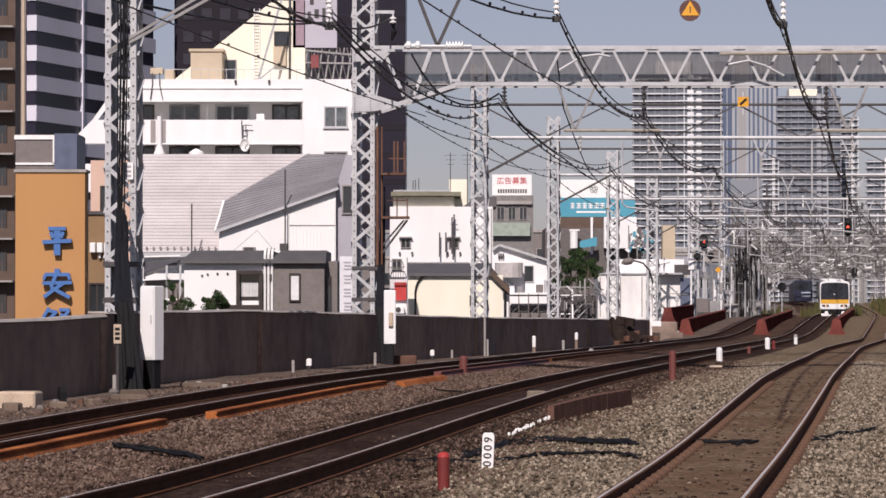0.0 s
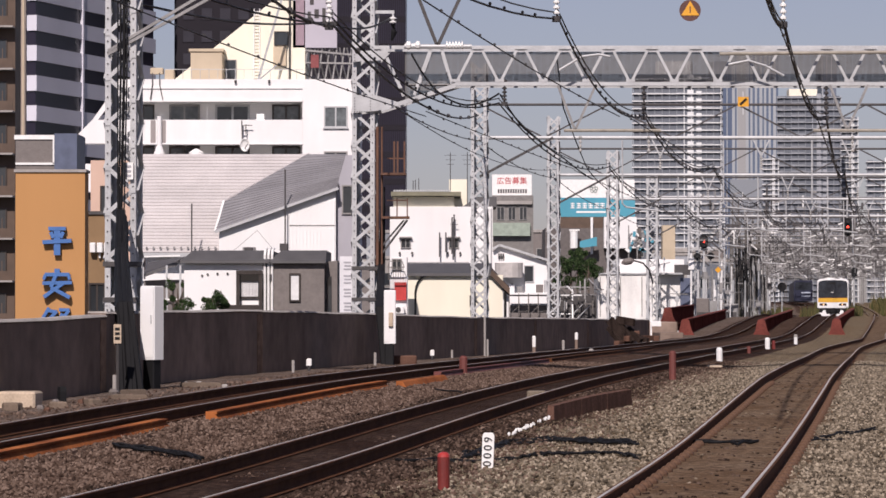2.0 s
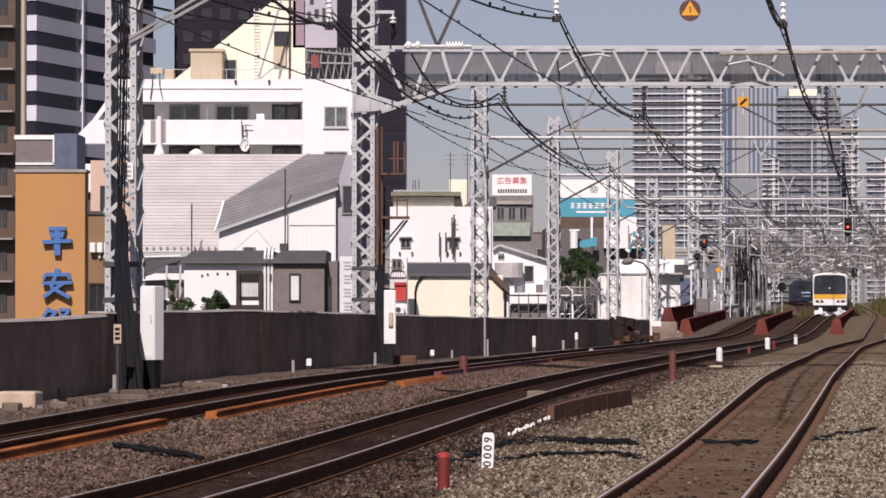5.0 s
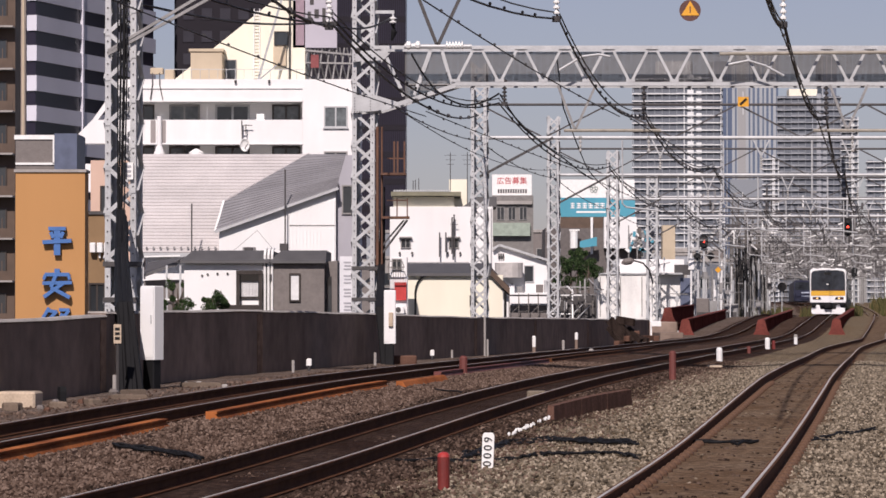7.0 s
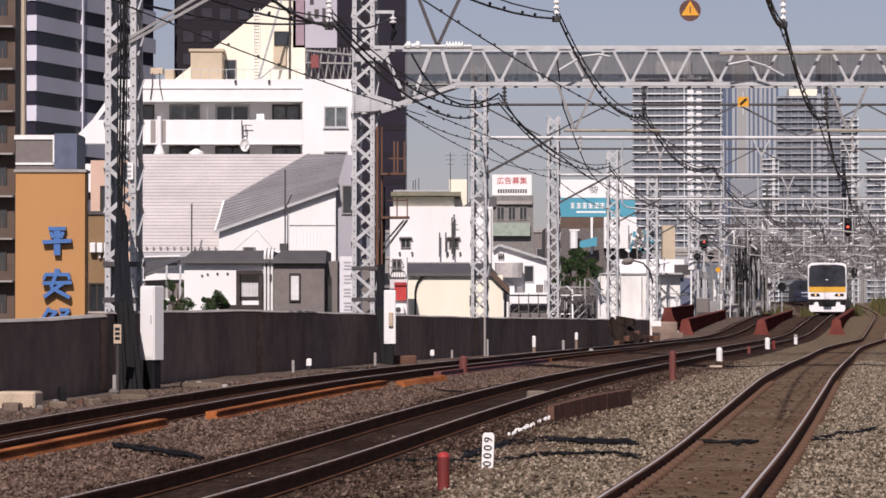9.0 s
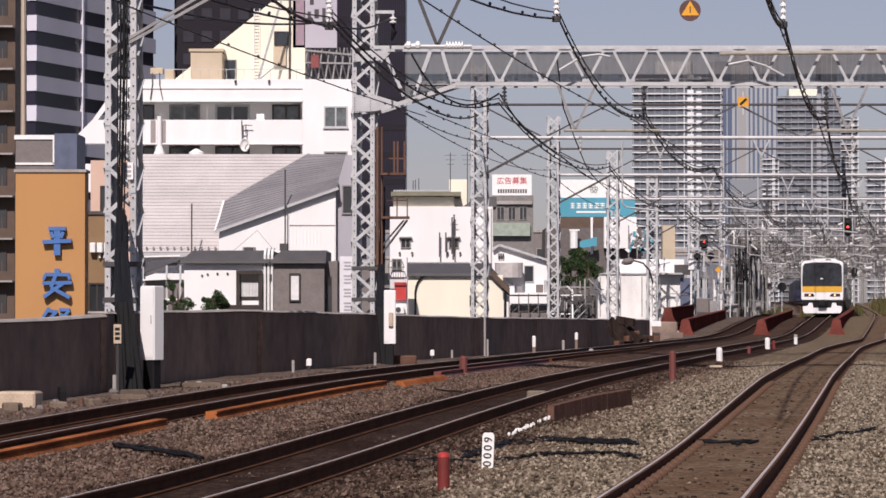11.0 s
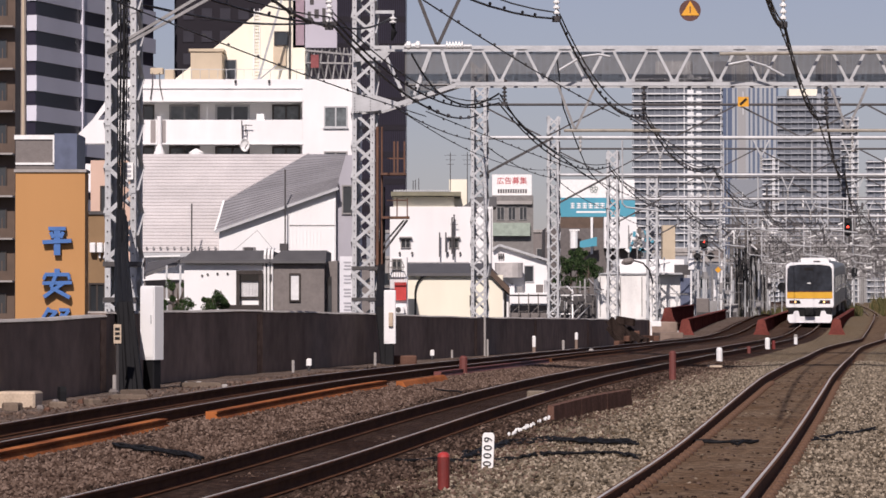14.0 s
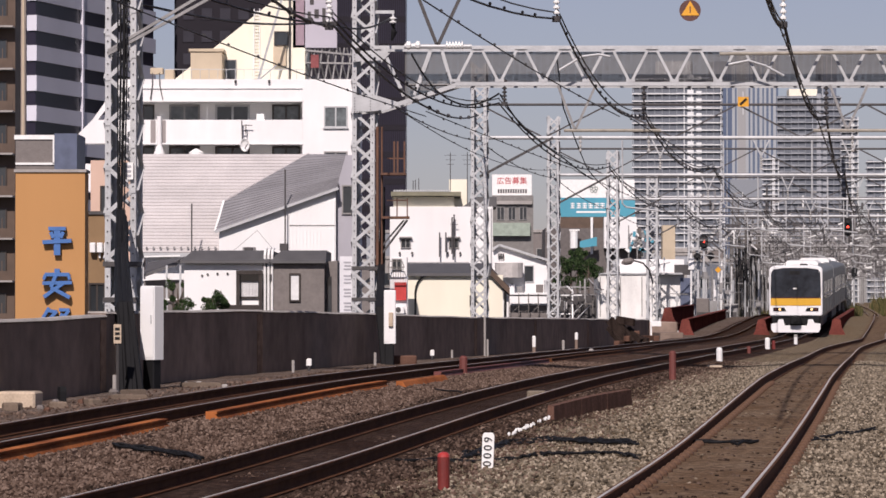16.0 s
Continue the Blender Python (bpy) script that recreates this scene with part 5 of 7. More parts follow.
for k, (xx, w, z0, hh) in enumerate(((1.05, 0.3, 2.36, 0.5), (1.5, 0.35, 2.36, 0.35), (2.6, 0.4, 2.36, 0.45), (2.95, 0.2, 2.36, 0.7))):
    s = Shape()
    s.bevel_box(xx - w / 2, xx + w / 2, -1.1, -0.7, z0, z0 + hh, 0.03)
    part("balcony_box", s, (WHITE_METAL, STEEL_OLD, TAUPE, STEEL)[k], b)
s = Shape()
s.box(0.95, 3.04, -0.8, -0.2, 0.725, 1.643)
part("balcony_clutter", s, TAUPE, b)
for k in range(3):
    s = Shape()
    s.tube([(0.35 + k * 0.12, -0.1, 4.25), (0.35 + k * 0.12, -0.2, 4.55)], 0.045, 6)
    part("wall_meter", s, DARK_STEEL, b)

# billboards
b = house("sign_building", "dim grey building under a white advertising board", 3.887, 265)
s = Shape()
s.box(0, 3.18, 0, 8, -6, 10.431)
part("wall", s, mat("dim_concrete", (0.2, 0.19, 0.18), 0.85, var=0.2), b)
s = Shape()
s.box(0, 2.915, -0.5, 0, 7.251, 8.267)
part("awning", s, mat("pale_green_sheet", (0.3, 0.36, 0.3), 0.7), b)
for px in (14, 34, 54):
    window(b, px * 265 / 6000, 8.487, 0.618, 1.06, bars=1)
s = Shape()
s.box(-0.3, 3.092, -0.3, 0, 9.724, 9.989)
part("ledge", s, CONCRETE, b)
b = house("advert_board", "white advertising board with red characters", 3.857, 266)
s = Shape()
s.box(0, 3.103, 0, 0.4, 10.466, 12.106)
part("board", s, WHITE_PAINT, b)


def lettering(parent, text, x, z, size, y, material, name="lettering"):
    """Text as a mesh, facing -y."""
    cu = bpy.data.curves.new(name, "FONT")
    cu.body, cu.size, cu.extrude, cu.resolution_u = text, size, 0.004, 2
    tmp = bpy.data.objects.new(name, cu)
    scene.collection.objects.link(tmp)
    bpy.context.view_layer.update()
    me = bpy.data.meshes.new_from_object(tmp.evaluated_get(bpy.context.evaluated_depsgraph_get()))
    bpy.data.objects.remove(tmp)
    me.materials.clear()
    me.materials.append(material)
    ob = new(name, me)
    ob.parent = parent
    ob.matrix_basis = pose(x, y, z, 90, 0, 0)
    return ob


lettering(b, "広告募集", 0.355, 11.397, 0.599, -0.02, SIGN_RED)
s = Shape()
for k in range(12):
    s.box(0.443 + k * 0.195, 0.576 + k * 0.195, -0.02, 0, 10.643, 10.953)
part("number_bars", s, DARK_STEEL, b)
b = house("teal_billboard", "white and teal roof billboard with pale lettering shapes", 10.472, 305)
s = Shape()
s.box(0, 6.761, 0, 0.6, 11.621, 13.247)
part("white_panel", s, WHITE_PAINT, b)
s = Shape()
s.box(-0.02, 6.812, -0.03, 0.6, 9.893, 11.611)
part("teal_panel", s, TEAL, b)
s = Shape()
for k, w in enumerate((7, 8, 8, 8, 9, 8)):
    x = 1.017 + k * 0.534
    for j in range(3):
        s.box(x, x + w * 0.05, -0.06, -0.03, 10.655 + j * 0.19, 10.655 + j * 0.19 + 0.09)
    s.box(x + w * 0.02, x + w * 0.02 + 0.08, -0.065, -0.03, 10.655, 11.163)
s.box(1.525, 4.168, -0.06, -0.03, 10.248, 10.401)
part("sign_shapes", s, WHITE_PAINT, b)
for dx, dz in ((0.0, 0.2), (0.24, 0.03), (0.15, -0.22), (-0.15, -0.22), (-0.24, 0.03)):
    s = Shape()
    s.tube([(3.1 + dx + 0.13 * math.cos(0.7 * k), -0.02, 12.42 + dz + 0.13 * math.sin(0.7 * k)) for k in range(10)], 0.03, 5)
    part("emblem_ring", s, mat("grey_green_print", (0.16, 0.2, 0.18), 0.6), b)
b = house("sign_base_building", "grey-brown building carrying a roof billboard", 9.171, 304)
s = Shape()
s.box(0, 8.613, 0, 10, -6, 8.851)
part("wall", s, mat("grey_brown_wall", (0.13, 0.115, 0.11), 0.85, var=0.2), b)
s = Shape()
s.box(1.317, 8.005, 0.6, 9, 8.851, 9.864)
part("plinth", s, BROWN_WALL, b)
s = Shape()
s.box(4.053, 4.256, -0.5, 0, 6.52, 9.813)
part("white_pole", s, WHITE, b)
s = Shape()
s.box(5.219, 8.107, -1.5, 0, 7.027, 9.813)
part("white_annex", s, WHITE, b)
s = Shape()
s.tube([(2.533, -1, 7.027), (2.533, -1, 8.547)], 0.35, 10)
s.bar((2.128, -1, 8.648), (3.04, -1, 8.648), 0.12)
part("vent_stack", s, WHITE_PAINT, b)
s = Shape()
s.slab([(3.04, 7.027), (4.56, 7.229), (4.56, 8.04), (3.04, 7.635)], -1.6, -1.3)
part("teal_banner", s, TEAL, b, "teal banner with pale marks")
rnd = random.Random(17)
for k in range(26):
    a, c = rnd.uniform(145, 178), rnd.uniform(402, 450)
    s = Shape()
    s.bar((a * 304 / 6000, -2.5, 1.2 + (555 - c) * 304 / 6000), ((a + rnd.uniform(-9, 12)) * 304 / 6000, -2.5, 1.2 + (555 - c + rnd.uniform(-10, 10)) * 304 / 6000), 0.12, rnd.uniform(0.1, 0.3))
    part("neon_stroke", s, (TEAL, WHITE_PAINT, STEEL_OLD)[k % 3], b)
s = Shape()
s.box(10.133, 11.248, -6, -4, -6, 8.952)
part("tan_chimney", s, BEIGE, b, "tan rooftop block")
for px in (145, 160, 176):
    s = Shape()
    s.bar((px * 304 / 6000, -2.4, 5.507), (px * 304 / 6000, -2.4, 9.053), 0.1)
    part("sign_post", s, STEEL_OLD, b)

# white equipment building near the bridge
b = house("equipment_building", "low white equipment building with panel doors", 11.325, 248)
s = Shape()
s.box(0, 4.464, 0, 6, -6, 4.052)
part("wall", s, STAINED_WHITE, b)
s = Shape()
s.box(1.488, 6.531, 3, 8, -6, 5.209)
part("rear_wall", s, WHITE, b)
s = Shape()
s.box(4.464, 6.2, 0.8, 6, -6, 4.052)
part("side_block", s, STAINED_WHITE, b)
# the white building's shaded right side, put in as a blue-grey panel
s = Shape()
s.box(6.076, 6.861, 0.5, 1.2, -6, 3.804)
part("grey_panel", s, mat("blue_grey_sheet", (0.09, 0.11, 0.17), 0.6), b, "blue-grey panel painted as the building's shaded side")
s = Shape()
s.box(-0.08, 6.2, -0.12, 6, 4.052, 4.176)
part("roof_edge", s, STEEL, b)
for px in (4, 18, 40, 78, 96):
    s = Shape()
    s.bar((px * 248 / 6000, -0.04, 0.993), (px * 248 / 6000, -0.04, 3.887), 0.06)
    part("panel_joint", s, STEEL_OLD, b)
s = Shape()
s.box(5.787, 6.944, 2, 2.8, 4.052, 4.796)
part("dark_opening", s, DARK_STEEL, b)
s = Shape()
s.tube([(4.423, -0.1, 1.2), (4.423, -0.1, 3.68), (4.299, -0.1, 3.969)], 0.07, 6)
part("black_pipe", s, CABLE, b)


# ---- far infill: low buildings below the gantries ----
rnd = random.Random(11)
# the HAZE_ greys bring the far haze as wall colour
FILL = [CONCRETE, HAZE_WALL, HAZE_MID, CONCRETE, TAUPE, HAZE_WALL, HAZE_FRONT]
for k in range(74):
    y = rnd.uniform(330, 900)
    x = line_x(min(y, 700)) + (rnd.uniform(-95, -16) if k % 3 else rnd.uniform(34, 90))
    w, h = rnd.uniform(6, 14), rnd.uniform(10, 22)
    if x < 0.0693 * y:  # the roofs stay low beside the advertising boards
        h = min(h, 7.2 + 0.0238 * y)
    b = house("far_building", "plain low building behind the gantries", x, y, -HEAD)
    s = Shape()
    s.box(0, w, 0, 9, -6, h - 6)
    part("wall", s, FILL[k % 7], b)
    s = Shape()
    s.box(-0.15, w + 0.15, -0.15, 9.15, h - 6, h - 5.7)
    part("roof_edge", s, CONCRETE, b)
    for r, c in itertools.product(range(3, int(h / 3)), range(int(w / 2.6))):
        window(b, 1.4 + c * 2.6, -5 + r * 3.0, 1.4, 1.4, bars=0)


# ---- train ----
CAR_LEN, CAR_GAP = 19.5, 0.5


def rounded_section(w, z0, z1, r_top, n=5):
    pts = [(-w + 0.06, z0), (w - 0.06, z0), (w, z0 + 0.1)]
    for k in range(n + 1):
        a = math.pi / 2 * k / n
        pts.append((w - r_top + r_top * math.cos(a), z1 - r_top * 0.62 + r_top * 0.62 * math.sin(a)))
    for k in range(n + 1):
        a = math.pi / 2 * k / n
        pts.append((-w + r_top - r_top * math.sin(a), z1 - r_top * 0.62 + r_top * 0.62 * math.cos(a)))
    pts.append((-w, z0 + 0.1))
    return pts


def car(name, label, lead):
    """One car in its own space: its front end at y = 0, running towards -y, rail heads at z = 0."""
    c = thing(name, label, "train car", group="cars of the train")
    w, z0, z1 = 1.43, 0.95, 3.72
    sec = rounded_section(w, z0, z1, 0.55)
    s = Shape()
    f0 = 0.45 if lead else 0.0
    s.loft([[(x, y, z) for x, z in sec] for y in (f0, 6, 12, CAR_LEN)])
    part("body", s, STAINLESS, c, "brushed stainless steel car body")
    # side bands, doors, windows
    for sx in (-1, 1):
        x = sx * (w + 0.004)
        lo, hi = min(x, x + sx * 0.006), max(x, x + sx * 0.006)
        for k in range(4):
            yd = 2.6 + k * 4.85
            d = Shape()
            d.box(lo - 0.01, hi + 0.01, yd - 0.65, yd - 0.01, 1.15, 2.98)
            d.box(lo - 0.01, hi + 0.01, yd + 0.01, yd + 0.65, 1.15, 2.98)
            door = part("door", d, STAINLESS, c)
            g = Shape()
            for a in (-0.55, 0.12):
                g.box(lo - 0.014, hi + 0.014, yd + a, yd + a + 0.43, 1.95, 2.85)
            part("door_glass", g, GLASS, door)
        for k in range(3):
            yw = 5.02 + k * 4.85
            g = Shape()
            g.box(lo - 0.012, hi + 0.012, yw - 1.2, yw + 1.2, 1.9, 2.88)
            win = part("side_window", g, GLASS, c)
            # glint on the side windows, laid on as a thin white strip
            g = Shape()
            g.box(lo - 0.02, hi + 0.02, yw - 1.15, yw + 1.15, 2.12, 2.19)
            part("window_rail", g, WHITE_METAL, win, "white strip painted as the glint along the side window")
    roof = Shape()
    roof.loft([[(x, y, z) for x, z in ((-0.95, 3.66), (0.95, 3.66), (0.95, 3.85), (0.75, 3.98), (-0.75, 3.98), (-0.95, 3.85))] for y in (7.5, 12.2)])
    part("roof_cooler", roof, WHITE_METAL, c, "pale roof air conditioner")
    for yy in (2.2, 4.6, 14.2, 16.6):
        roof = Shape()
        roof.loft([[(x, y, z) for x, z in ((-0.8, 3.66), (0.8, 3.66), (0.8, 3.76), (0.6, 3.83), (-0.6, 3.83), (-0.8, 3.76))] for y in (yy - 0.6, yy + 0.6)])
        part("roof_vent", roof, WHITE_METAL, c, "pale roof ventilator")
    roof = Shape()
    for k in range(-3, 4):
        roof.bar((k * 0.3, 0.8, 3.7 - abs(k) * 0.015), (k * 0.3, CAR_LEN, 3.7 - abs(k) * 0.015), 0.03, 0.05)
    part("roof_ribs", roof, STEEL, c)
    under = Shape()
    under.bevel_box(-1.2, 1.2, 4.6, 14.6, 0.35, 0.97, 0.05)
    part("underfloor_box", under, DARK_STEEL, c)
    for yb in (3.0, 16.4):
        bogie = Shape()
        bogie.bevel_box(-0.95, 0.95, yb - 1.4, yb + 1.4, 0.4, 0.85, 0.08)
        bg = part("bogie", bogie, DARK_STEEL, c)
        for yy in (yb - 1.05, yb + 1.05):
            wh = Shape()
            for sx in (-0.565, 0.565):
                wh.tube([(sx - 0.06, yy, 0.43), (sx + 0.06, yy, 0.43)], 0.43, 16)
            wh.tube([(-0.6, yy, 0.43), (0.6, yy, 0.43)], 0.08, 8)
            part("wheelset", wh, RAIL_SIDE, bg)
    if lead:
        cab_front(c, w, z0, z1)
    return c


def cab_front(c, w, z0, z1):
    """The cab end: white rounded surround, dark windscreen, yellow band, lamps, coupler and white skirt."""
    shell = rounded_section(w + 0.02, 1.02, z1 + 0.05, 0.42)
    s = Shape()
    ring = lambda y, e: [(x * (1 - e), y, 2.4 + (z - 2.4) * (1 - e)) for x, z in shell]
    s.loft([ring(0.5, 0), ring(0.12, 0.0), ring(0.03, 0.015), ring(0.0, 0.04)])
    part("cab_shell", s, TRAIN_WHITE, c, "white moulded cab front")
    glass = Shape()
    g = [(-1.35, 2.03), (1.35, 2.03), (1.36, 2.5), (1.33, 3.38), (1.2, 3.56), (0.6, 3.64), (-0.6, 3.64), (-1.2, 3.56), (-1.33, 3.38), (-1.36, 2.5)]
    glass.slab(g, -0.03, 0.02)
    screen = part("windscreen", glass, SCREEN, c, "dark tinted one-piece windscreen")
    dest = Shape()
    dest.box(-0.32, 0.22, -0.036, -0.028, 3.27, 3.47)
    part("destination_display", dest, BLACK_PAINT, screen)
    wip = Shape()
    wip.bar((-0.75, -0.045, 2.1), (-0.28, -0.045, 2.66), 0.02)
    wip.bar((0.3, -0.045, 2.1), (0.72, -0.045, 2.62), 0.02)
    part("wiper", wip, BLACK_PAINT, screen)
    seat = Shape()
    seat.box(-0.14, 0.06, -0.036, -0.03, 2.49, 2.55)
    part("cab_card", seat, WHITE_PAINT, screen)
    band = Shape()
    band.slab([(-1.36, 1.6), (1.36, 1.6), (1.36, 1.99), (-1.36, 1.99)], -0.024, 0.02)
    part("front_band", band, TRAIN_YELLOW, c, "yellow band below the windscreen")
    edge = Shape()
    edge.box(-1.35, 1.35, -0.035, 0.02, 1.992, 2.06)
    part("wiper_cowl", edge, mat("dark_red_brown", (0.05, 0.012, 0.01), 0.6), c, "dark red-brown strip under the windscreen")
    for sx in (-1, 1):
        h = Shape()
        h.slab([(sx * 0.52, 1.29), (sx * 1.22, 1.29), (sx * 1.22, 1.49), (sx * 0.62, 1.49)], -0.024, 0.02)
        housing = part("lamp_housing", h, BLACK_PAINT, c, "black lamp housing")
        l = Shape()
        l.disc((sx * 0.86, -0.035, 1.39), 0.07, 0.015)
        part("headlight", l, HEADLAMP, housing, "lit headlight")
        l = Shape()
        l.disc((sx * 1.08, -0.033, 1.39), 0.065, 0.012)
        part("tail_light", l, TAIL, housing, "dark red tail light")
        st = Shape()
        st.box(sx * 0.98 - 0.28, sx * 0.98 + 0.28, -0.02, 0.3, 0.72, 1.0)
        part("step_recess", st, BLACK_PAINT, c)
    gap = Shape()
    gap.bevel_box(-1.3, 1.3, 0.14, 1.2, 0.5, 1.08, 0.03)
    part("end_sill", gap, BLACK_PAINT, c)
    skirt = Shape()
    skirt.slab([(-1.22, 0.14), (1.22, 0.14), (1.33, 0.32), (1.33, 0.62), (1.0, 0.66), (0.92, 0.86), (0.68, 0.86), (0.6, 0.52), (-0.6, 0.52), (-0.68, 0.86), (-0.92, 0.86), (-1.0, 0.66), (-1.33, 0.62), (-1.33, 0.32)], -0.06, 0.0)
    part("skirt", skirt, TRAIN_WHITE, c, "white obstacle skirt")
    cp = Shape()
    cp.bevel_box(-0.3, 0.3, -0.45, 0.2, 0.62, 1.06, 0.08)
    cp.tube([(0, -0.52, 0.86), (0, -0.4, 0.86)], 0.14, 10)
    part("coupler", cp, BLACK_PAINT, c)
    hose = Shape()
    hose.tube([(0.3, -0.02, 0.95), (0.33, -0.14, 0.8), (0.28, -0.16, 0.62), (0.2, -0.08, 0.56)], 0.03, 6)
    part("brake_hose", hose, BLACK_PAINT, c)
    ant = Shape()
    ant.tube([(-0.6, 0.9, 3.7), (-0.6, 0.9, 4.05)], 0.02, 6)
    ant.bevel_box(0.2, 0.6, 0.7, 1.1, 3.7, 3.86, 0.04)
    part("roof_aerial", ant, DARK_STEEL, c)


TRAIN_WHITE = mat("train_white", (0.78, 0.78, 0.78), 0.4, var=0.04, scale=2)
TRAIN_YELLOW = mat("train_yellow", (0.66, 0.36, 0.03), 0.45, var=0.05, scale=2)
SCREEN = mat("tinted_screen", (0.028, 0.033, 0.042), 0.16, var=0.45, scale=0.5, fine=3, bump=0.0)
HEADLAMP = glow("headlamp_glow", (1.0, 0.6, 0.25), 1.3)
TAIL = mat("tail_lens", (0.12, 0.03, 0.025), 0.3, var=0.1)
TRAIN = []
first = car("train_lead_car", "stainless commuter train lead car with white and yellow front, running", True)
TRAIN.append(first)
middle = car("train_car", "stainless commuter train car with yellow stripes, running", False)
TRAIN.append(middle)
for k in range(8):
    TRAIN.append(copy_thing(middle, pose(0, 0, 0)))


def front_y(t):
    """Where the train's front is at t seconds."""
    return 330.5 - 8.2 * t - 0.06 * t * t


def car_pose(y):
    """A car whose front end stands at y on the middle track; it runs towards smaller y."""
    a, b = y + 3.0, y + 16.4
    pa, pb = Vector((line_x(a), a, rail_z(a))), Vector((line_x(b), b, rail_z(b)))
    d = (pb - pa).normalized()
    turn = math.degrees(math.atan2(d.x, d.y))
    tilt = math.degrees(math.asin(d.z))
    o = pa - d * 3.0
    return pose(o.x, o.y, o.z, tilt, 0, -turn)


def motions():
    for k, c in enumerate(TRAIN):
        rows = [(t * 0.5, car_pose(front_y(t * 0.5) + k * (CAR_LEN + CAR_GAP))) for t in range(33)]
        walk(c, rows)


# ---- things along the line ----
def ground_z(y):
    return rail_z(y) - 0.2


def stub_post(name, label, x, y, h, w, material, cap=None, rz=0.0, group="", cap_from=0.75):
    """A short square marker post with a chamfered head."""
    p = thing(name, label, "marker post", x, y, ground_z(y), rz, group=group)
    s = Shape()
    s.bevel_box(-w / 2, w / 2, -w / 2, w / 2, -0.15, h, w * 0.28)
    part("post", s, material, p)
    if cap:
        s = Shape()
        s.bevel_box(-w * 0.53, w * 0.53, -w * 0.53, w * 0.53, h * cap_from, h + 0.01, w * 0.28)
        part("cap", s, cap, p)
    return p


RED_CAP = mat("bright_red_cap", (0.4, 0.04, 0.035), 0.4, var=0.1)
p = thing("red_marker_post", "weathered red round marker post in the ballast", "marker post", 0.005, 31.0, ground_z(31.0))
s = Shape()
s.tube([(0, 0, -0.1), (0, 0, 0.305)], 0.056, 16)
part("post", s, RED_PAINT, p)
s = Shape()
s.tube([(0, 0, 0.306), (0, 0, 0.33), (0, 0, 0.346), (0, 0, 0.354)], [0.058, 0.054, 0.038, 0.012], 16)
part("cap", s, RED_CAP, p, "bright red rounded cap")
m = thing("number_post", "white painted number post in the ballast", "marker post", 0.458, 34.8, ground_z(34.8), -4)
s = Shape()
s.slab([(-0.064, -0.1), (0.052, -0.1), (0.07, 0.33), (0.052, 0.362), (-0.035, 0.362), (-0.052, 0.33)], -0.02, 0.03)
part("plate", s, WHITE_PAINT, m)
for k, sign in enumerate("0009"):
    t = lettering(m, sign, 0, 0, 0.125, 0, BLACK_PAINT, "digit")
    t.matrix_basis = pose(0.036 + 0.004 * k, -0.024, 0.012 + 0.082 * k, 90, 0, 0) @ pose(0, 0, 0, 0, 0, 88)
stub_post("red_marker_post", "tall weathered red marker post", 4.466, 66, 0.57, 0.13, RUST_RED)
stub_post("white_marker_post", "white rounded marker post beside the middle track", 7.09, 87, 0.4, 0.15, WHITE_PAINT, group="white posts")
stub_post("white_marker_post", "small white and black marker post", 9.065, 105, 0.22, 0.09, WHITE_PAINT, BLACK_PAINT, group="white posts")
stub_post("red_marker_post", "small red marker post", 9.558, 106, 0.27, 0.13, RUST_RED)
stub_post("white_marker_post", "white marker post beside the middle track", 11.576, 121, 0.46, 0.17, WHITE_PAINT, group="white posts")
stub_post("red_marker_post", "small dull red marker post", 11.895, 122, 0.35, 0.12, RED_PAINT)
stub_post("white_marker_post", "white marker post with a dark cap", 15.288, 147, 0.45, 0.15, WHITE_PAINT, CONCRETE, group="white posts")
stub_post("white_marker_post", "white-headed marker post near the parapet wall", 3.05, 113.6, 0.55, 0.11, CONCRETE_DARK, WHITE_PAINT, group="white posts", cap_from=0.34)
stub_post("white_marker_post", "white-headed marker post near the parapet wall", 4.877, 124, 0.62, 0.11, CONCRETE_DARK, WHITE_PAINT, group="white posts", cap_from=0.6)
stub_post("grey_marker_post", "grey concrete marker post near the wall", 4.22, 119, 0.38, 0.1, CONCRETE)
stub_post("grey_marker_post", "grey concrete stub by the wall", 4.5, 103, 0.22, 0.15, CONCRETE)
for px, y in ((547, 76.5), (765, 94.5)):
    p = thing("reflector_post", "low white reflector post at the wall foot", "marker post", (px - 784) * y / 6000, y, ground_z(y))
    s = Shape()
    s.tube([(0, 0, -0.1), (0, 0, 0.1)], 0.03, 8)
    part("stem", s, DARK_STEEL, p)
    s = Shape()
    s.bevel_box(-0.06, 0.06, -0.05, 0.05, 0.1, 0.26, 0.02)
    part("head", s, WHITE_PAINT, p)
for px, y, h in ((203, 57.2, 0.3), (519, 74.5, 0.25), (863, 103.4, 0.5), (858, 103.7, 1.2), (664, 84.5, 0.3), (800, 98.5, 0.22)):
    p = thing("thin_post", "thin pale post standing at the wall foot", "post", (px - 784) * y / 6000, y, ground_z(y))
    s = Shape()
    s.tube([(0, 0, -0.1), (0, 0, h)], 0.035, 8)
    part("post", s, CONCRETE, p)
p = thing("flat_slab", "pale flat concrete slab on the ballast", "slab", 6.33, 79, ground_z(79))
s = Shape()
s.bevel_box(-0.15, 0.15, -0.4, 0.4, -0.05, 0.07, 0.02)
part("slab", s, SAND_STONE, p)

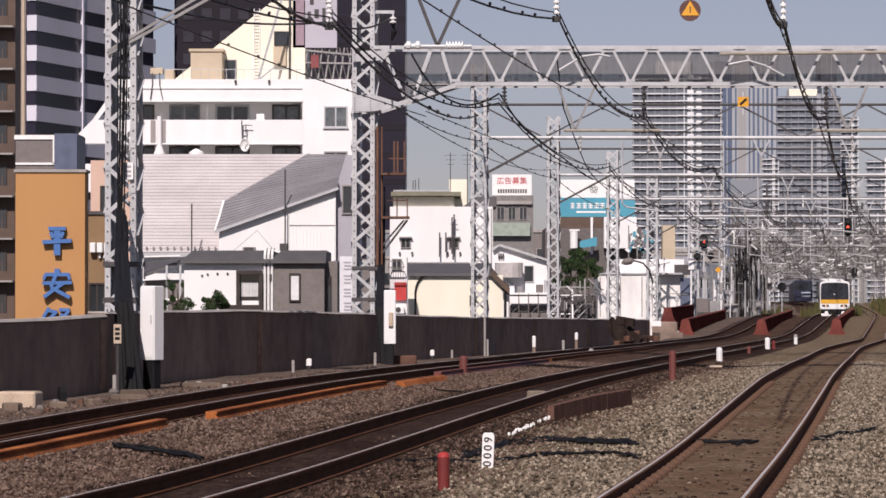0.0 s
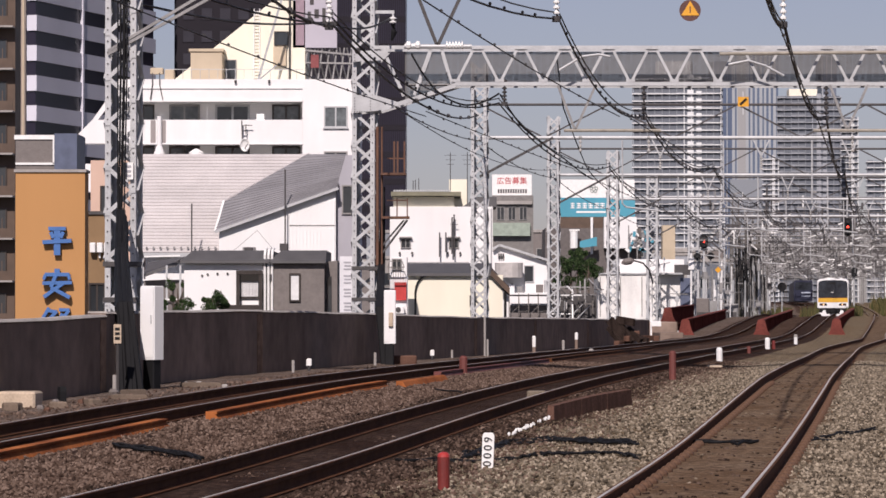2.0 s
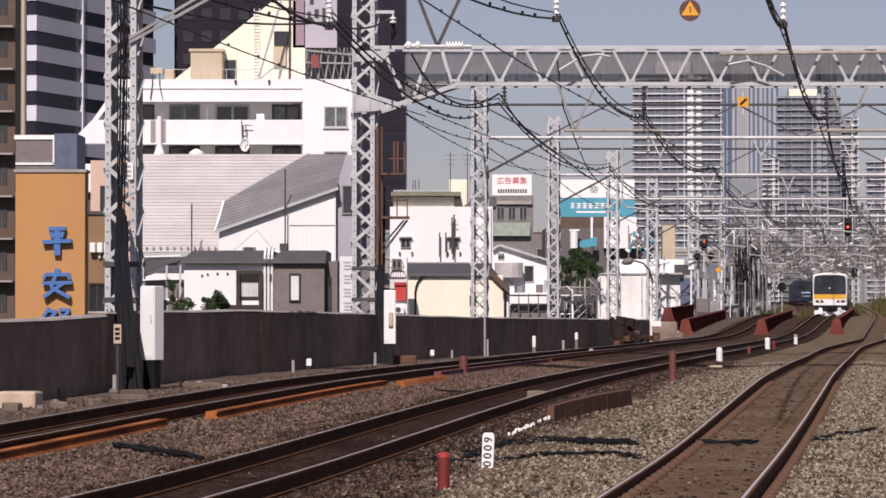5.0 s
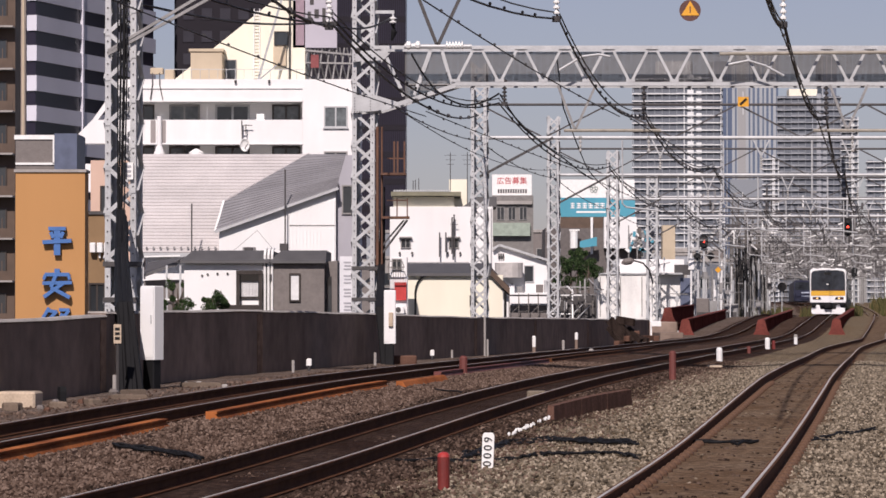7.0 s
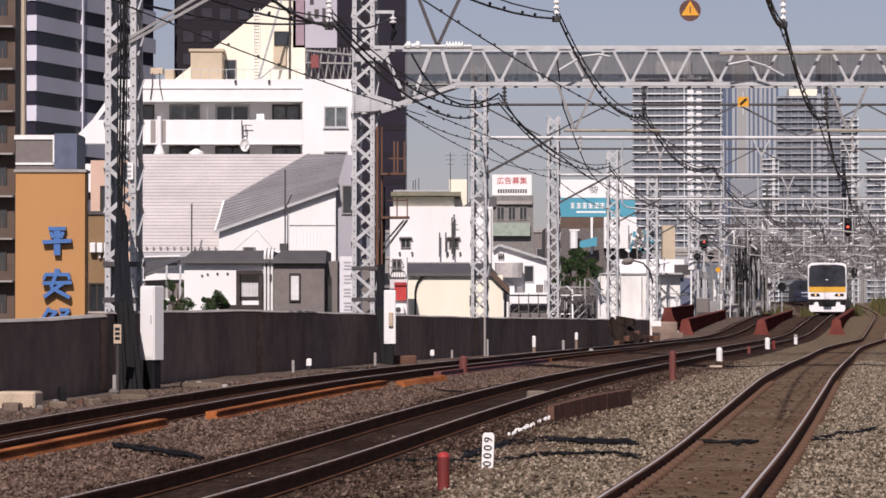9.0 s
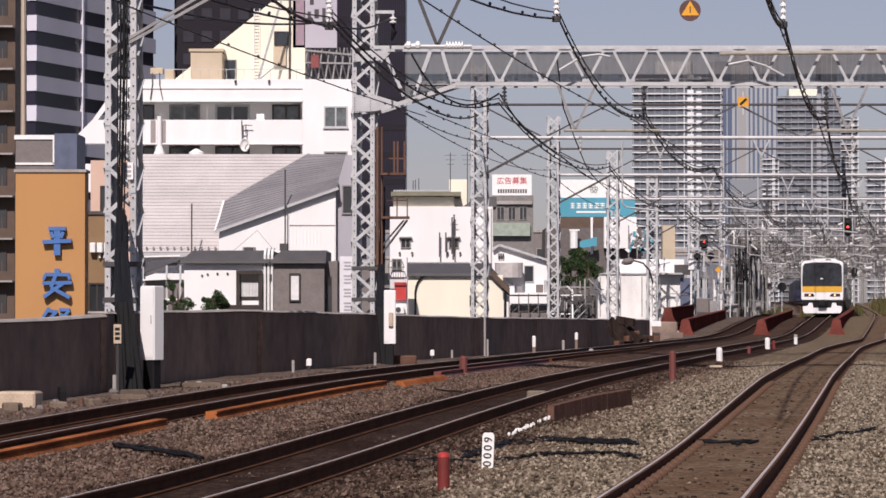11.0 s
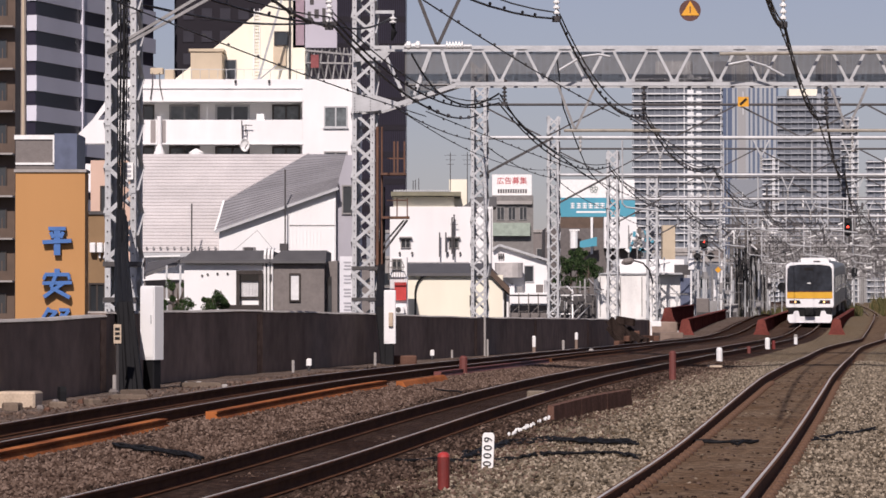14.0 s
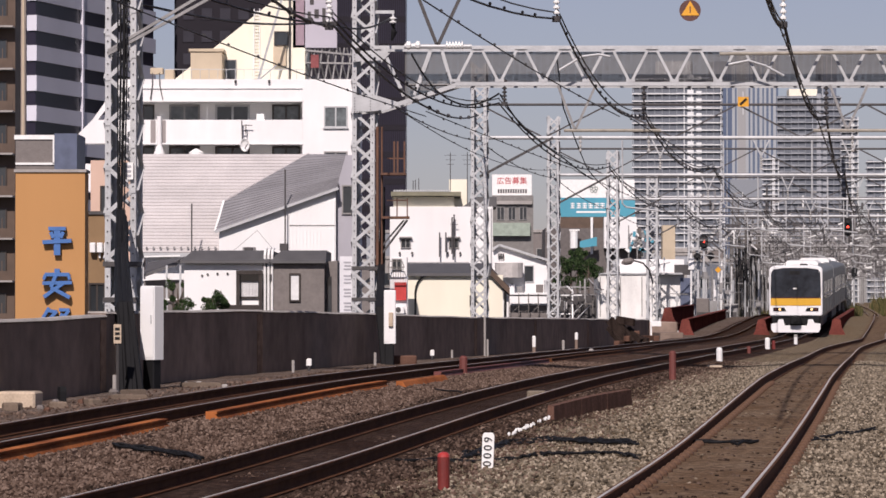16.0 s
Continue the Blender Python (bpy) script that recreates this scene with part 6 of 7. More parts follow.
# concrete block and rubble by the wall
p = thing("concrete_block", "pale sandy concrete block beside the wall", "block", -6.35, 51.0, ground_z(51.0), -5)
s = Shape()
s.bevel_box(-0.3, 0.28, -0.3, 0.3, -0.1, 0.22, 0.03)
part("block", s, SAND_STONE, p)
rnd = random.Random(21)
for k in range(26):
    y = rnd.uniform(46, 66)
    x = wall_x(y) + rnd.uniform(0.3, 3.0)
    r = rnd.uniform(0.03, 0.085)
    ob = thing("rubble", "broken grey stone lying by the wall", "stone", x, y, ground_z(y) + r * 0.3, rnd.uniform(0, 90), group="rubble by the wall")
    s = Shape()
    ring = lambda q, z: [(q * r * math.cos(a * 1.05) * rnd.uniform(0.8, 1.2), q * r * math.sin(a * 1.05) * rnd.uniform(0.8, 1.2), z) for a in range(6)]
    s.loft([ring(1.0, -r), ring(1.2, 0), ring(0.7, r * 0.7)])
    part("stone", s, (CONCRETE, TAUPE, TIMBER)[k % 3], ob)

# planks, a dark sack and broken slabs by the wall
for x, y, w, d, h, rz, mt, nm, lb in ((-5.75, 50.6, 0.26, 0.4, 0.05, 12, SLEEPER, "broken_slab", "broken grey concrete slab by the wall"), (-5.35, 51.6, 0.2, 0.3, 0.06, 40, SLEEPER, "broken_slab", "broken grey concrete slab by the wall"),
                                      (-5.95, 52.9, 0.13, 0.2, 0.2, 20, BLACK_PAINT, "dark_sack", "dark rubber sack slumped by the wall"), (-5.0, 54.2, 0.7, 0.1, 0.035, -28, SLEEPER, "plank", "old brown plank lying by the wall"),
                                      (-5.2, 56.8, 0.5, 0.09, 0.035, 35, SLEEPER, "plank", "old brown plank lying by the wall"), (-4.35, 61.2, 0.75, 0.12, 0.04, -8, SLEEPER, "plank", "old brown plank lying by the wall"), (-6.3, 49.6, 0.3, 0.22, 0.07, -20, SLEEPER, "broken_slab", "broken grey concrete slab by the wall")):
    ob = thing(nm, lb, "sack" if nm == "dark_sack" else "plank" if nm == "plank" else "slab", x, y, ground_z(y) + 0.03, rz)
    s = Shape()
    n = 9
    ring = lambda q, z: [(q * w / 2 * max(-0.8, min(0.8, 1.25 * math.cos(2 * math.pi * j / n))) * (0.9 + 0.14 * ((j * 7) % 3)), q * d / 2 * max(-0.8, min(0.8, 1.25 * math.sin(2 * math.pi * j / n))), z) for j in range(n)]
    s.loft([ring(1.0, -0.08), ring(1.03, h * 0.6), ring(0.9, h)])
    part("body", s, mt, ob)

# rusty steel beams beside the wall track, their webs towards the middle track
BEAM = [(-0.14, -0.27), (0.16, -0.27), (0.16, -0.25), (0.1, -0.235), (-0.01, -0.09), (0.015, -0.075), (0.015, -0.05), (-0.14, -0.05)]
LYING = [(-0.12, -0.26), (0.1, -0.26), (0.1, -0.235), (0.0, -0.09), (-0.03, -0.07), (-0.12, -0.07)]
for a, b2, o, prof, mt in ((19.0, 43.0, 0.84, BEAM, RUST), (45.2, 59.5, 1.0, BEAM, RUST), (60.0, 65.0, 1.2, LYING, RUST), (66.6, 84.0, 0.85, BEAM, RUST_RED), (85.0, 118.0, 0.8, BEAM, RAIL_SIDE)):
    g = thing("guard_beam", "rusty steel beam lying along the track", "steel beam", group="guard beams")
    n = max(1, int((b2 - a) / 8.0))
    for k in range(n):
        y0, y1 = a + (b2 - a) * k / n, a + (b2 - a) * (k + 1) / n - 0.05
        s = Shape()
        sweep(prof, TRACK_A + o, [y0 + (y1 - y0) * j / 4 for j in range(5)], s)
        part("beam_length", s, mt, g)
g = thing("guard_rail", "dark rusty inner guard rail", "rail", group="guard beams")
for o in (0.36,):
    s = Shape()
    sweep(RAIL_PROFILE, TRACK_A + o, [20 + 2 * k for k in range(60)], s, -0.01)
    part("rail", s, RAIL_SIDE, g)
# timber guard board beside the middle track
g = thing("timber_board", "dark weathered timber board half sunk in the ballast", "timber")
for f0, f1 in ((0.0, 0.33), (0.335, 0.66), (0.665, 1.0)):
    s = Shape()
    ends = []
    for f in (f0, (f0 + f1) / 2, f1):
        x, y = 1.46 + 1.33 * f, 46.0 + 5.0 * f
        base, top = -0.32 + 0.12 * f, -0.055 + 0.11 * f + 0.02 * math.sin(3.1 * f)
        ends.append([(x - 0.05, y, base), (x + 0.05, y, base), (x + 0.045, y, top), (x - 0.04, y, top + 0.008)])
    s.loft(ends)
    part("board", s, mat("dark_guard_timber", (0.13, 0.07, 0.052), 0.9, spec=0.1, var=0.35, scale=5, fine=25, streak=0.6, bump=0.5), g)
rnd = random.Random(4)
for k in range(46):
    y = rnd.uniform(41.0, 46.6)
    x = (118 + (y - 41.0) * 14.8) * y / 6000 + rnd.uniform(-0.04, 0.04)
    r = rnd.uniform(0.008, 0.016)
    ob = thing("white_stone", "small white-painted stone in a row", "stone", x, y, ground_z(y) + 0.05, rnd.uniform(0, 90), group="row of white stones")
    s = Shape()
    ring = lambda q, z: [(q * r * math.cos(a * 1.05) * rnd.uniform(0.7, 1.3), q * r * math.sin(a * 1.05) * rnd.uniform(0.8, 1.4), z) for a in range(6)]
    s.loft([ring(1.0, -0.02), ring(1.1, r * 0.3), ring(0.6, r)])
    part("stone", s, WHITE_PAINT, ob)
TIMBER_PALE = mat("pale_timber", (0.18, 0.145, 0.105), 0.9, var=0.3, scale=5)
# track box between the rails
p = thing("track_box", "pale weathered board between the rails", "board", 1.52, 55, rail_z(55) - 0.18, -HEAD)
s = Shape()
s.bevel_box(-0.15, 0.15, -0.13, 0.13, -0.05, 0.08, 0.02)
part("lid", s, TIMBER_PALE, p)
# dark bands across the ballast: thin black strands, half sunk and wavering
rnd = random.Random(52)
STRAND_RUNS = [
    (4, 0.022, ((0.22, 36.7), (0.48, 37.9), (0.77, 39.6), (1.18, 40.0), (1.42, 39.3), (1.7, 38.2), (1.96, 37.2), (2.14, 36.5))),
    (2, 0.018, ((-0.51, 36.2), (-0.05, 36.3), (0.4, 36.0), (0.8, 36.2), (1.05, 36.5))),
    (2, 0.018, ((1.05, 36.6), (1.3, 36.2), (1.63, 35.4), (1.88, 34.6), (2.0, 34.0))),
    (2, 0.02, ((2.62, 36.5), (3.07, 36.4), (3.47, 36.7))),
    (2, 0.02, ((4.14, 37.9), (4.66, 39.1), (5.27, 40.4))),
    (1, 0.018, ((4.04, 37.5), (4.69, 38.2))),
    (3, 0.022, ((-3.74, 38.5), (-3.31, 37.9), (-2.8, 37.0), (-2.53, 36.2))),
    (1, 0.018, ((-0.14, 58.6), (0.44, 56.9))),
]
for strands, r, pts in STRAND_RUNS:
    spread = rnd.uniform(0.12, 0.3)
    for j in range(strands):
        line = []
        for p, q in zip(pts, pts[1:]):
            for k in range(5):
                f = k / 5
                x, y = p[0] + (q[0] - p[0]) * f + rnd.uniform(-0.02, 0.02), p[1] + (q[1] - p[1]) * f + rnd.uniform(-0.12, 0.12) + spread * j
                line.append((x, y, ground_z(y) + settle(x - line_x(y) + 0.5, y) + (0.06 if 2.6 <= x <= 3.5 and pts[0][0] > 2.5 else 0.03) + rnd.uniform(0.0, 0.03)))
        cable("ground_hose", line, r * 0.85, "thin black strand lying across the ballast", CABLE, n=1)


# ---- fittings on the masts ----
c = thing("relay_cabinet", "tall white steel cabinet on a black base by the mast", "cabinet", -5.15, 60.0, ground_z(60.0) + 0.03, -30)
s = Shape()
s.bevel_box(-0.12, 0.12, -0.12, 0.12, -0.1, 0.47, 0.02)
part("base", s, BLACK_PAINT, c, "black base")
s = Shape()
s.bevel_box(-0.155, 0.155, -0.15, 0.15, 0.47, 1.775, 0.015)
part("body", s, WHITE_METAL, c)
s = Shape()
s.box(-0.138, 0.138, -0.162, -0.152, 0.51, 1.72)
dr = part("door", s, WHITE_METAL, c)
s = Shape()
s.box(0.09, 0.105, -0.178, -0.162, 1.109, 1.26)
part("handle", s, STEEL, dr)
# cables down the first mast
for k in range(9):
    o = (k - 4) * 0.034
    cable("mast_cable", [(-6.57 + o * 0.5, 69.3, 3.3 - 0.12 * (k % 3)), (-6.32 + o * 0.6, 66.5, 2.35 + 0.1 * (k % 2)), (-5.62 + o * 0.8, 59.6, 1.3 + 0.03 * (k % 3)), (-5.37 + o * 1.1 - 0.05 * (k % 2), 58.5 - 0.1 * (k % 2), ground_z(58) - 0.05)],
          0.045 + 0.012 * (k % 3), "thick black cable running down the lattice mast", CABLE, n=8)
for k, (a, c, r) in enumerate(((212, 210, 0.022), (218, 214, 0.034), (207, 208, 0.014), (223, 219, 0.018))):
    cable("mast_cable", [((a - 784) * 69.4 / 6000, 69.5, 11.0), ((a - 784) * 69.4 / 6000, 69.5, 6), ((c - 784) * 69.4 / 6000, 69.4, 3.109)], r, "black cable strapped inside the lattice mast", CABLE, n=5)
p = thing("mast_plate", "yellowish number plate on the mast foot", "plate", -5.55, 57.8, 0)
s = Shape()
s.box(-0.065, 0.065, 0, 0.02, 0.688, 1.015)
part("plate", s, SAND_STONE, p)
for k in range(3):
    s = Shape()
    s.box(-0.04, 0.04, -0.01, -0.002, 0.754 + k * 0.08, 0.754 + k * 0.08 + 0.045)
    part("bar", s, BLACK_PAINT, p)
s = Shape()
s.tube([(0, 0.05, -0.378), (0, 0.05, 0.688)], 0.03, 8)
part("stem", s, DARK_STEEL, p)
b = thing("mast_bands", "dark clamp bands and a raking strut on the mast", "bracket", -6.592, 70, 0, -HEAD)
for zz in (2.215, 1.48):
    s = Shape()
    s.box(-0.36, 0.36, -0.36, 0.36, zz - 0.05, zz + 0.05)
    part("band", s, DARK_STEEL, b)
for dz in (0, 0.17):
    s = Shape()
    s.bar((-0.25, -0.38, 6.532 + dz * 0.4), (2.042, -0.38, 7.745 + dz), 0.05, 0.06)
    part("strut", s, STEEL_OLD, b)
for k in range(5):
    cable("mast_cable", [(-1.816 + k * 0.03, 97.4, 3.227 + 0.4 * k), (-1.83 + k * 0.035, 97.0, 2.6), (-1.7 + k * 0.035, 87.3, 1.35), (-1.55 + k * 0.035, 86.6, ground_z(86) - 0.05)],
          0.04, "dark cable running down the lattice mast", CABLE, n=8)
for k, (a, c2) in enumerate(((668, 655), (676, 560))):
    cable("rust_pipe", [((a - 784) * 97 / 6000, 96.8, 1.119 if k else 2.574), ((a - 784) * 97 / 6000, 96.8, 6.535)], 0.028 if k else 0.05, "rusty brown pipe strapped to the mast", PIPE_BROWN, n=3)
p = thing("service_platform", "rusty steel service platform on the mast", "platform", -1.762, 96.8, 0)
s = Shape()
s.box(0, 0.808, -0.3, 0.3, 3.9, 3.965)
part("deck", s, PIPE_BROWN, p)
for q in (0.453, 0.744):
    s = Shape()
    s.bar((q, -0.28, 3.932), (q, -0.28, 4.482), 0.035)
    part("railing_post", s, PIPE_BROWN, p)
s = Shape()
s.bar((0.162, -0.28, 4.417), (0.76, -0.28, 4.417), 0.03)
part("railing", s, PIPE_BROWN, p)
s = Shape()
s.bar((0.744, 0, 3.867), (0.05, 0, 2.946), 0.06)
s.bar((0.647, 0.1, 3.867), (0.0, 0.1, 3.108), 0.05)
part("raking_brace", s, DARK_STEEL, p)
c = thing("trackside_box", "pale grey steel box on a black base by the mast", "cabinet", -1.34, 85.6, ground_z(85.6))
s = Shape()
s.bevel_box(-0.13, 0.1, -0.12, 0.12, -0.1, 0.512, 0.02)
part("base", s, BLACK_PAINT, c)
s = Shape()
s.bevel_box(-0.15, 0.15, -0.13, 0.13, 0.512, 1.86, 0.02)
part("body", s, WHITE_METAL, c)
s = Shape()
s.box(-0.135, -0.01, -0.142, -0.132, 0.56, 1.8)
part("door", s, WHITE_METAL, c)
s = Shape()
s.bevel_box(-0.03, 0.08, -0.2, -0.13, 0.95, 1.3, 0.01)
part("meter_box", s, SAND_STONE, c, "beige meter box")
p = thing("cable_pit_cover", "brown rusty cable pit cover by the wall", "cover", -1.02, 86.6, ground_z(86.6))
s = Shape()
s.bevel_box(-0.35, 0.35, -0.5, 0.5, -0.1, 0.2, 0.03)
part("cover", s, TIMBER, p)
b = thing("mast_bands", "dark clamp bands on the mast", "bracket", -2.254, 98, 0, -HEAD)
for zz in (2.507, 1.608):
    s = Shape()
    s.box(-0.34, 0.5, -0.36, 0.36, zz - 0.05, zz + 0.05)
    part("band", s, DARK_STEEL, b)

FADED_GREY = mat("faded_grey_paint", (0.36, 0.36, 0.39), 0.7, var=0.12, scale=6)
p = thing("mast_sign", "small white number sign on the mast", "sign", -6.46, 69.55, 0)
s = Shape()
s.box(-0.1, 0.1, 0, 0.015, 3.95, 4.3)
part("plate", s, WHITE_PAINT, p)
for k in range(3):
    s = Shape()
    s.box(-0.07, 0.06, -0.006, -0.001, 4.0 + k * 0.095, 4.05 + k * 0.095)
    part("bar", s, FADED_GREY, p)
p = thing("bracket_insulator", "steel arm with a white insulator on the mast top", "insulator", -1.9, 97.4, 0)
s = Shape()
s.bar((-0.05, 0, 9.87), (0.5, 0, 9.87), 0.06, 0.09)
s.bar((0.46, 0, 9.87), (0.46, 0, 9.72), 0.05)
part("arm", s, STEEL, p)
s = Shape()
insulator(s, (0.46, 0, 9.74), (0.46, 0, 9.52), 0.1, 2)
part("insulator", s, PORCELAIN, p)
s = Shape()
s.tube([(0.46, 0, 9.52), (0.5, 0, 9.3), (0.42, 0, 9.05)], [0.08, 0.09, 0.03], 8)
part("clamp", s, CABLE, p)

# upright name board, its characters not legible
p = thing("name_board", "tall grey name board with dark worn characters", "sign", -3.019, 99, 0)
s = Shape()
s.box(0, 0.446, 0, 0.08, 1.183, 2.867)
part("board", s, mat("grey_board", (0.68, 0.68, 0.71), 0.6, var=0.06), p)
for k in range(4):
    z = 1.282 + k * 0.396
    for j in range(3):
        s = Shape()
        s.box(0.12 + 0.02 * (j % 2), 0.33, -0.012, -0.002, z + j * 0.1, z + j * 0.1 + 0.045)
        part("bar", s, FADED_GREY, p)
for xx in (0.05, 0.38):
    s = Shape()
    s.box(xx, xx + 0.06, 0.08, 0.14, -6, 2.768)
    part("leg", s, STEEL, p)
p = thing("stair_building", "small white stair building with a red sign panel", "building", -2.193, 140, 0)
s = Shape()
s.box(0, 0.7, 0.1, 3, -6, 3.533)
part("stair_block", s, WHITE, p)
s = Shape()
s.box(0.187, 0.677, -0.05, 0.09, 1.737, 2.483)
part("panel", s, mat("faded_red", (0.5, 0.045, 0.04), 0.7), p)
window(p, 0.28, 2.997, 0.42, 0.467, y=0.1, bars=1)
s = Shape()
for k in range(7):
    s.bar((-0.05 + k * 0.1, -0.4, 2.62), (-0.05 + k * 0.1, -0.4, 3.1), 0.02)
for zz in (2.62, 3.1):
    s.bar((-0.08, -0.4, zz), (0.6, -0.4, zz), 0.035)
s.bar((-0.08, -0.4, 3.1), (0.0, -0.4, 3.35), 0.035)
s.bar((0.0, -0.4, 3.35), (0.5, -0.4, 3.35), 0.03)
s.bar((0.5, -0.4, 3.35), (0.6, -0.4, 3.1), 0.03)
part("stair_railing", s, BROWN_STEEL, p, "brown-grey stair railing")
s = Shape()
s.bevel_box(0.1, 0.6, -0.3, 0.0, 1.2, 1.5, 0.03)
part("air_conditioner", s, WHITE_PAINT, p)
s = Shape()
s.tube([(0.35, -0.32, 1.35), (0.35, -0.3, 1.35)], 0.11, 12)
part("fan_grille", s, DARK_STEEL, p)


# ---- shrubs ----
def shrub(name, label, x, y, z0, r, h, n, trunk=0.0, seed=1):
    """A stem with limbs and a crown of many small leaf clumps."""
    t = thing(name, label, "shrub" if h < 2 else "tree", x, y, z0)
    rnd = random.Random(seed)
    s = Shape()
    s.tube([(0, 0, -0.5), (0.03, 0, trunk + h * 0.3), (0, 0, trunk + h * 0.8)], [0.05 * h, 0.04 * h, 0.01], 7)
    for k in range(6):
        a = rnd.uniform(0, 6.28)
        s.tube([(0, 0, trunk + h * rnd.uniform(0.1, 0.5)), (math.cos(a) * r * 0.7, math.sin(a) * r * 0.7, trunk + h * rnd.uniform(0.5, 0.9))], [0.02 * h, 0.005], 5)
    part("trunk", s, BARK, t)
    s = Shape()
    lobes = [(rnd.uniform(-r, r) * 1.1, rnd.uniform(-r, r) * 0.8, trunk + h * rnd.uniform(0.15, 0.98) * (1.0 if k % 3 else 0.75), rnd.uniform(0.12, 0.42) * r) for k in range(14)]
    for k in range(n):
        lx, ly, lz, lr = lobes[k % 14]
        d = Vector((rnd.gauss(0, 1), rnd.gauss(0, 1), rnd.gauss(0, 1))).normalized() * lr * rnd.uniform(0.5, 1.15)
        c = Vector((lx, ly, lz)) + d
        q = 0.065 * max(r, 0.5) * rnd.uniform(0.6, 1.5)
        e = Euler((rnd.uniform(0, 6), rnd.uniform(0, 6), rnd.uniform(0, 6))).to_matrix()
        s.add([c + e @ Vector(v) * q for v in ((-1, 0, 0), (0, -0.5, 0.1), (1, 0, 0), (0, 0.5, 0.1))], [(0, 1, 2), (0, 2, 3)])
    me = bpy.data.meshes.new("crown")
    me.from_pydata(s.v, [], s.f)
    me.materials.append(LEAVES)
    ob = new("crown", me)
    ob.parent = t
    return t


shrub("shrub", "dark green shrub in front of the low white house", -6.868, 101, 0.948, 0.4, 0.9, 3200, seed=2)
shrub("shrub", "dark green shrub behind the parapet wall", -7.777, 101, 0.863, 0.33, 0.8, 2000, seed=3)
shrub("shrub", "small green shrub behind the parapet wall", -8.303, 106, 0.935, 0.4, 1.3, 2200, seed=5)
shrub("tree", "dark green tree between buildings", 9.917, 250, -6, 1.2, 2.1, 4200, 9.8, seed=4)
shrub("tree", "dark green tree between buildings", 10.537, 246, -6, 0.8, 1.7, 2600, 9.5, seed=7)


# ---- signals and signs ----
SIGNAL_RED = glow("signal_red", (1.0, 0.06, 0.03), 3.0)


def signal(x, y, z, h, lit, label, round_head=False, w=0.6, drop=0.0):
    g = thing("rail_signal", label, "signal", x, y, z)
    s = Shape()
    if round_head:
        s.disc((0, 0, 0), w / 2, 0.12, 20)
    else:
        n = 10
        pts = [(w / 2 * math.cos(math.pi * k / n), h / 2 - w / 2 + w / 2 * math.sin(math.pi * k / n)) for k in range(n + 1)]
        pts += [(-w / 2 * math.cos(math.pi * k / n), -h / 2 + w / 2 - w / 2 * math.sin(math.pi * k / n)) for k in range(n + 1)]
        s.slab(pts, 0, 0.12)
    part("backplate", s, BLACK_PAINT, g, "black backplate")
    for zz in ((0,) if round_head else (h * 0.28, 0, -h * 0.28)):
        s = Shape()
        s.tube([(0, -0.22, zz), (0, -0.01, zz)], 0.11, 12)
        hood = part("lamp_hood", s, BLACK_PAINT, g)
        s = Shape()
        on = lit is not None and abs(zz - lit * h) < 0.05
        s.disc((0, -0.235, zz), 0.085, 0.012, 14)
        part("lens", s, SIGNAL_RED if on else GLASS, hood, "lit red lens" if on else "")
    s = Shape()
    s.tube([(0, 0.16, -h / 2 - 0.1), (0, 0.16, h / 2 + drop)], 0.06, 8)
    part("bracket", s, STEEL, g)
    return g


signal(21.329, 277, 7.063, 1.15, 0, "black railway signal head showing red on the mast", w=0.72)
signal(20.745, 276.6, 5.846, 0.7, None, "black round signal head, unlit", True, 0.6)
signal(21.851, 276.6, 5.892, 0.7, None, "black round signal head, unlit", True, 0.6)
b = thing("signal_bracket", "steel bracket carrying signal heads on the mast", "bracket", 0, 277.3, 0)
s = Shape()
s.bar((20.221, 0, 6.417), (22.16, 0, 6.417), 0.12)
part("arm", s, STEEL, b)
s = Shape()
s.bar((21.329, 0, 1.662), (21.329, 0, 6.971), 0.14)
part("pole", s, STEEL, b)
signal(28.64, 240, 7.32, 1.3, -0.28 * 0, "black railway signal head showing red under a gantry", w=0.66, drop=2.0)
signal(41.86, 345, 5.397, 1.0, None, "small distant railway signal, unlit", w=0.6, drop=0.2)
p = thing("signal_post", "steel post carrying a distant signal", "post", 41.86, 345.3, 0)
s = Shape()
s.tube([(0, 0, -0.5), (0, 0, 5.628)], 0.1, 8)
part("post", s, STEEL, p)

p = thing("diamond_sign", "yellow diamond sign with a black diagonal bar on the gantry", "sign", 11.837, 133.5, 9.544)
s = Shape()
q = 0.211
s.slab([(-q, -q * 0.9), (q, -q * 0.9), (q, q * 0.9), (-q, q * 0.9)], 0, 0.02)
part("plate", s, YELLOW, p)
s = Shape()
s.bar((-q * 0.6, -0.012, -q * 0.55), (q * 0.6, -0.012, q * 0.55), 0.012, 0.09)
part("bar", s, BLACK_PAINT, p)
s = Shape()
s.bar((0, 0.1, -0.5), (0, 0.1, 0.4), 0.05)
part("hanger", s, STEEL, p)
p = thing("warning_disc", "round brown sign with a yellow warning triangle", "sign", 5.066, 69.4, 7.411)
s = Shape()
s.disc((0, 0, 0), 0.22, 0.02, 28)
part("disc", s, mat("sign_brown", (0.1, 0.04, 0.03), 0.6), p)
s = Shape()
s.slab([(-0.185, -0.104), (0.185, -0.104), (0, 0.197)], -0.01, -0.002)
tri = part("triangle", s, YELLOW, p)
s = Shape()
s.box(-0.012, 0.012, -0.018, -0.011, -0.046, 0.081)
part("mark", s, mat("sign_brown", (0.1, 0.04, 0.03), 0.6), tri)
s = Shape()
s.tube([(0, 0.05, -0.1), (0, 0.05, 1.0)], 0.02, 6)
part("hanger_rod", s, STEEL, p)

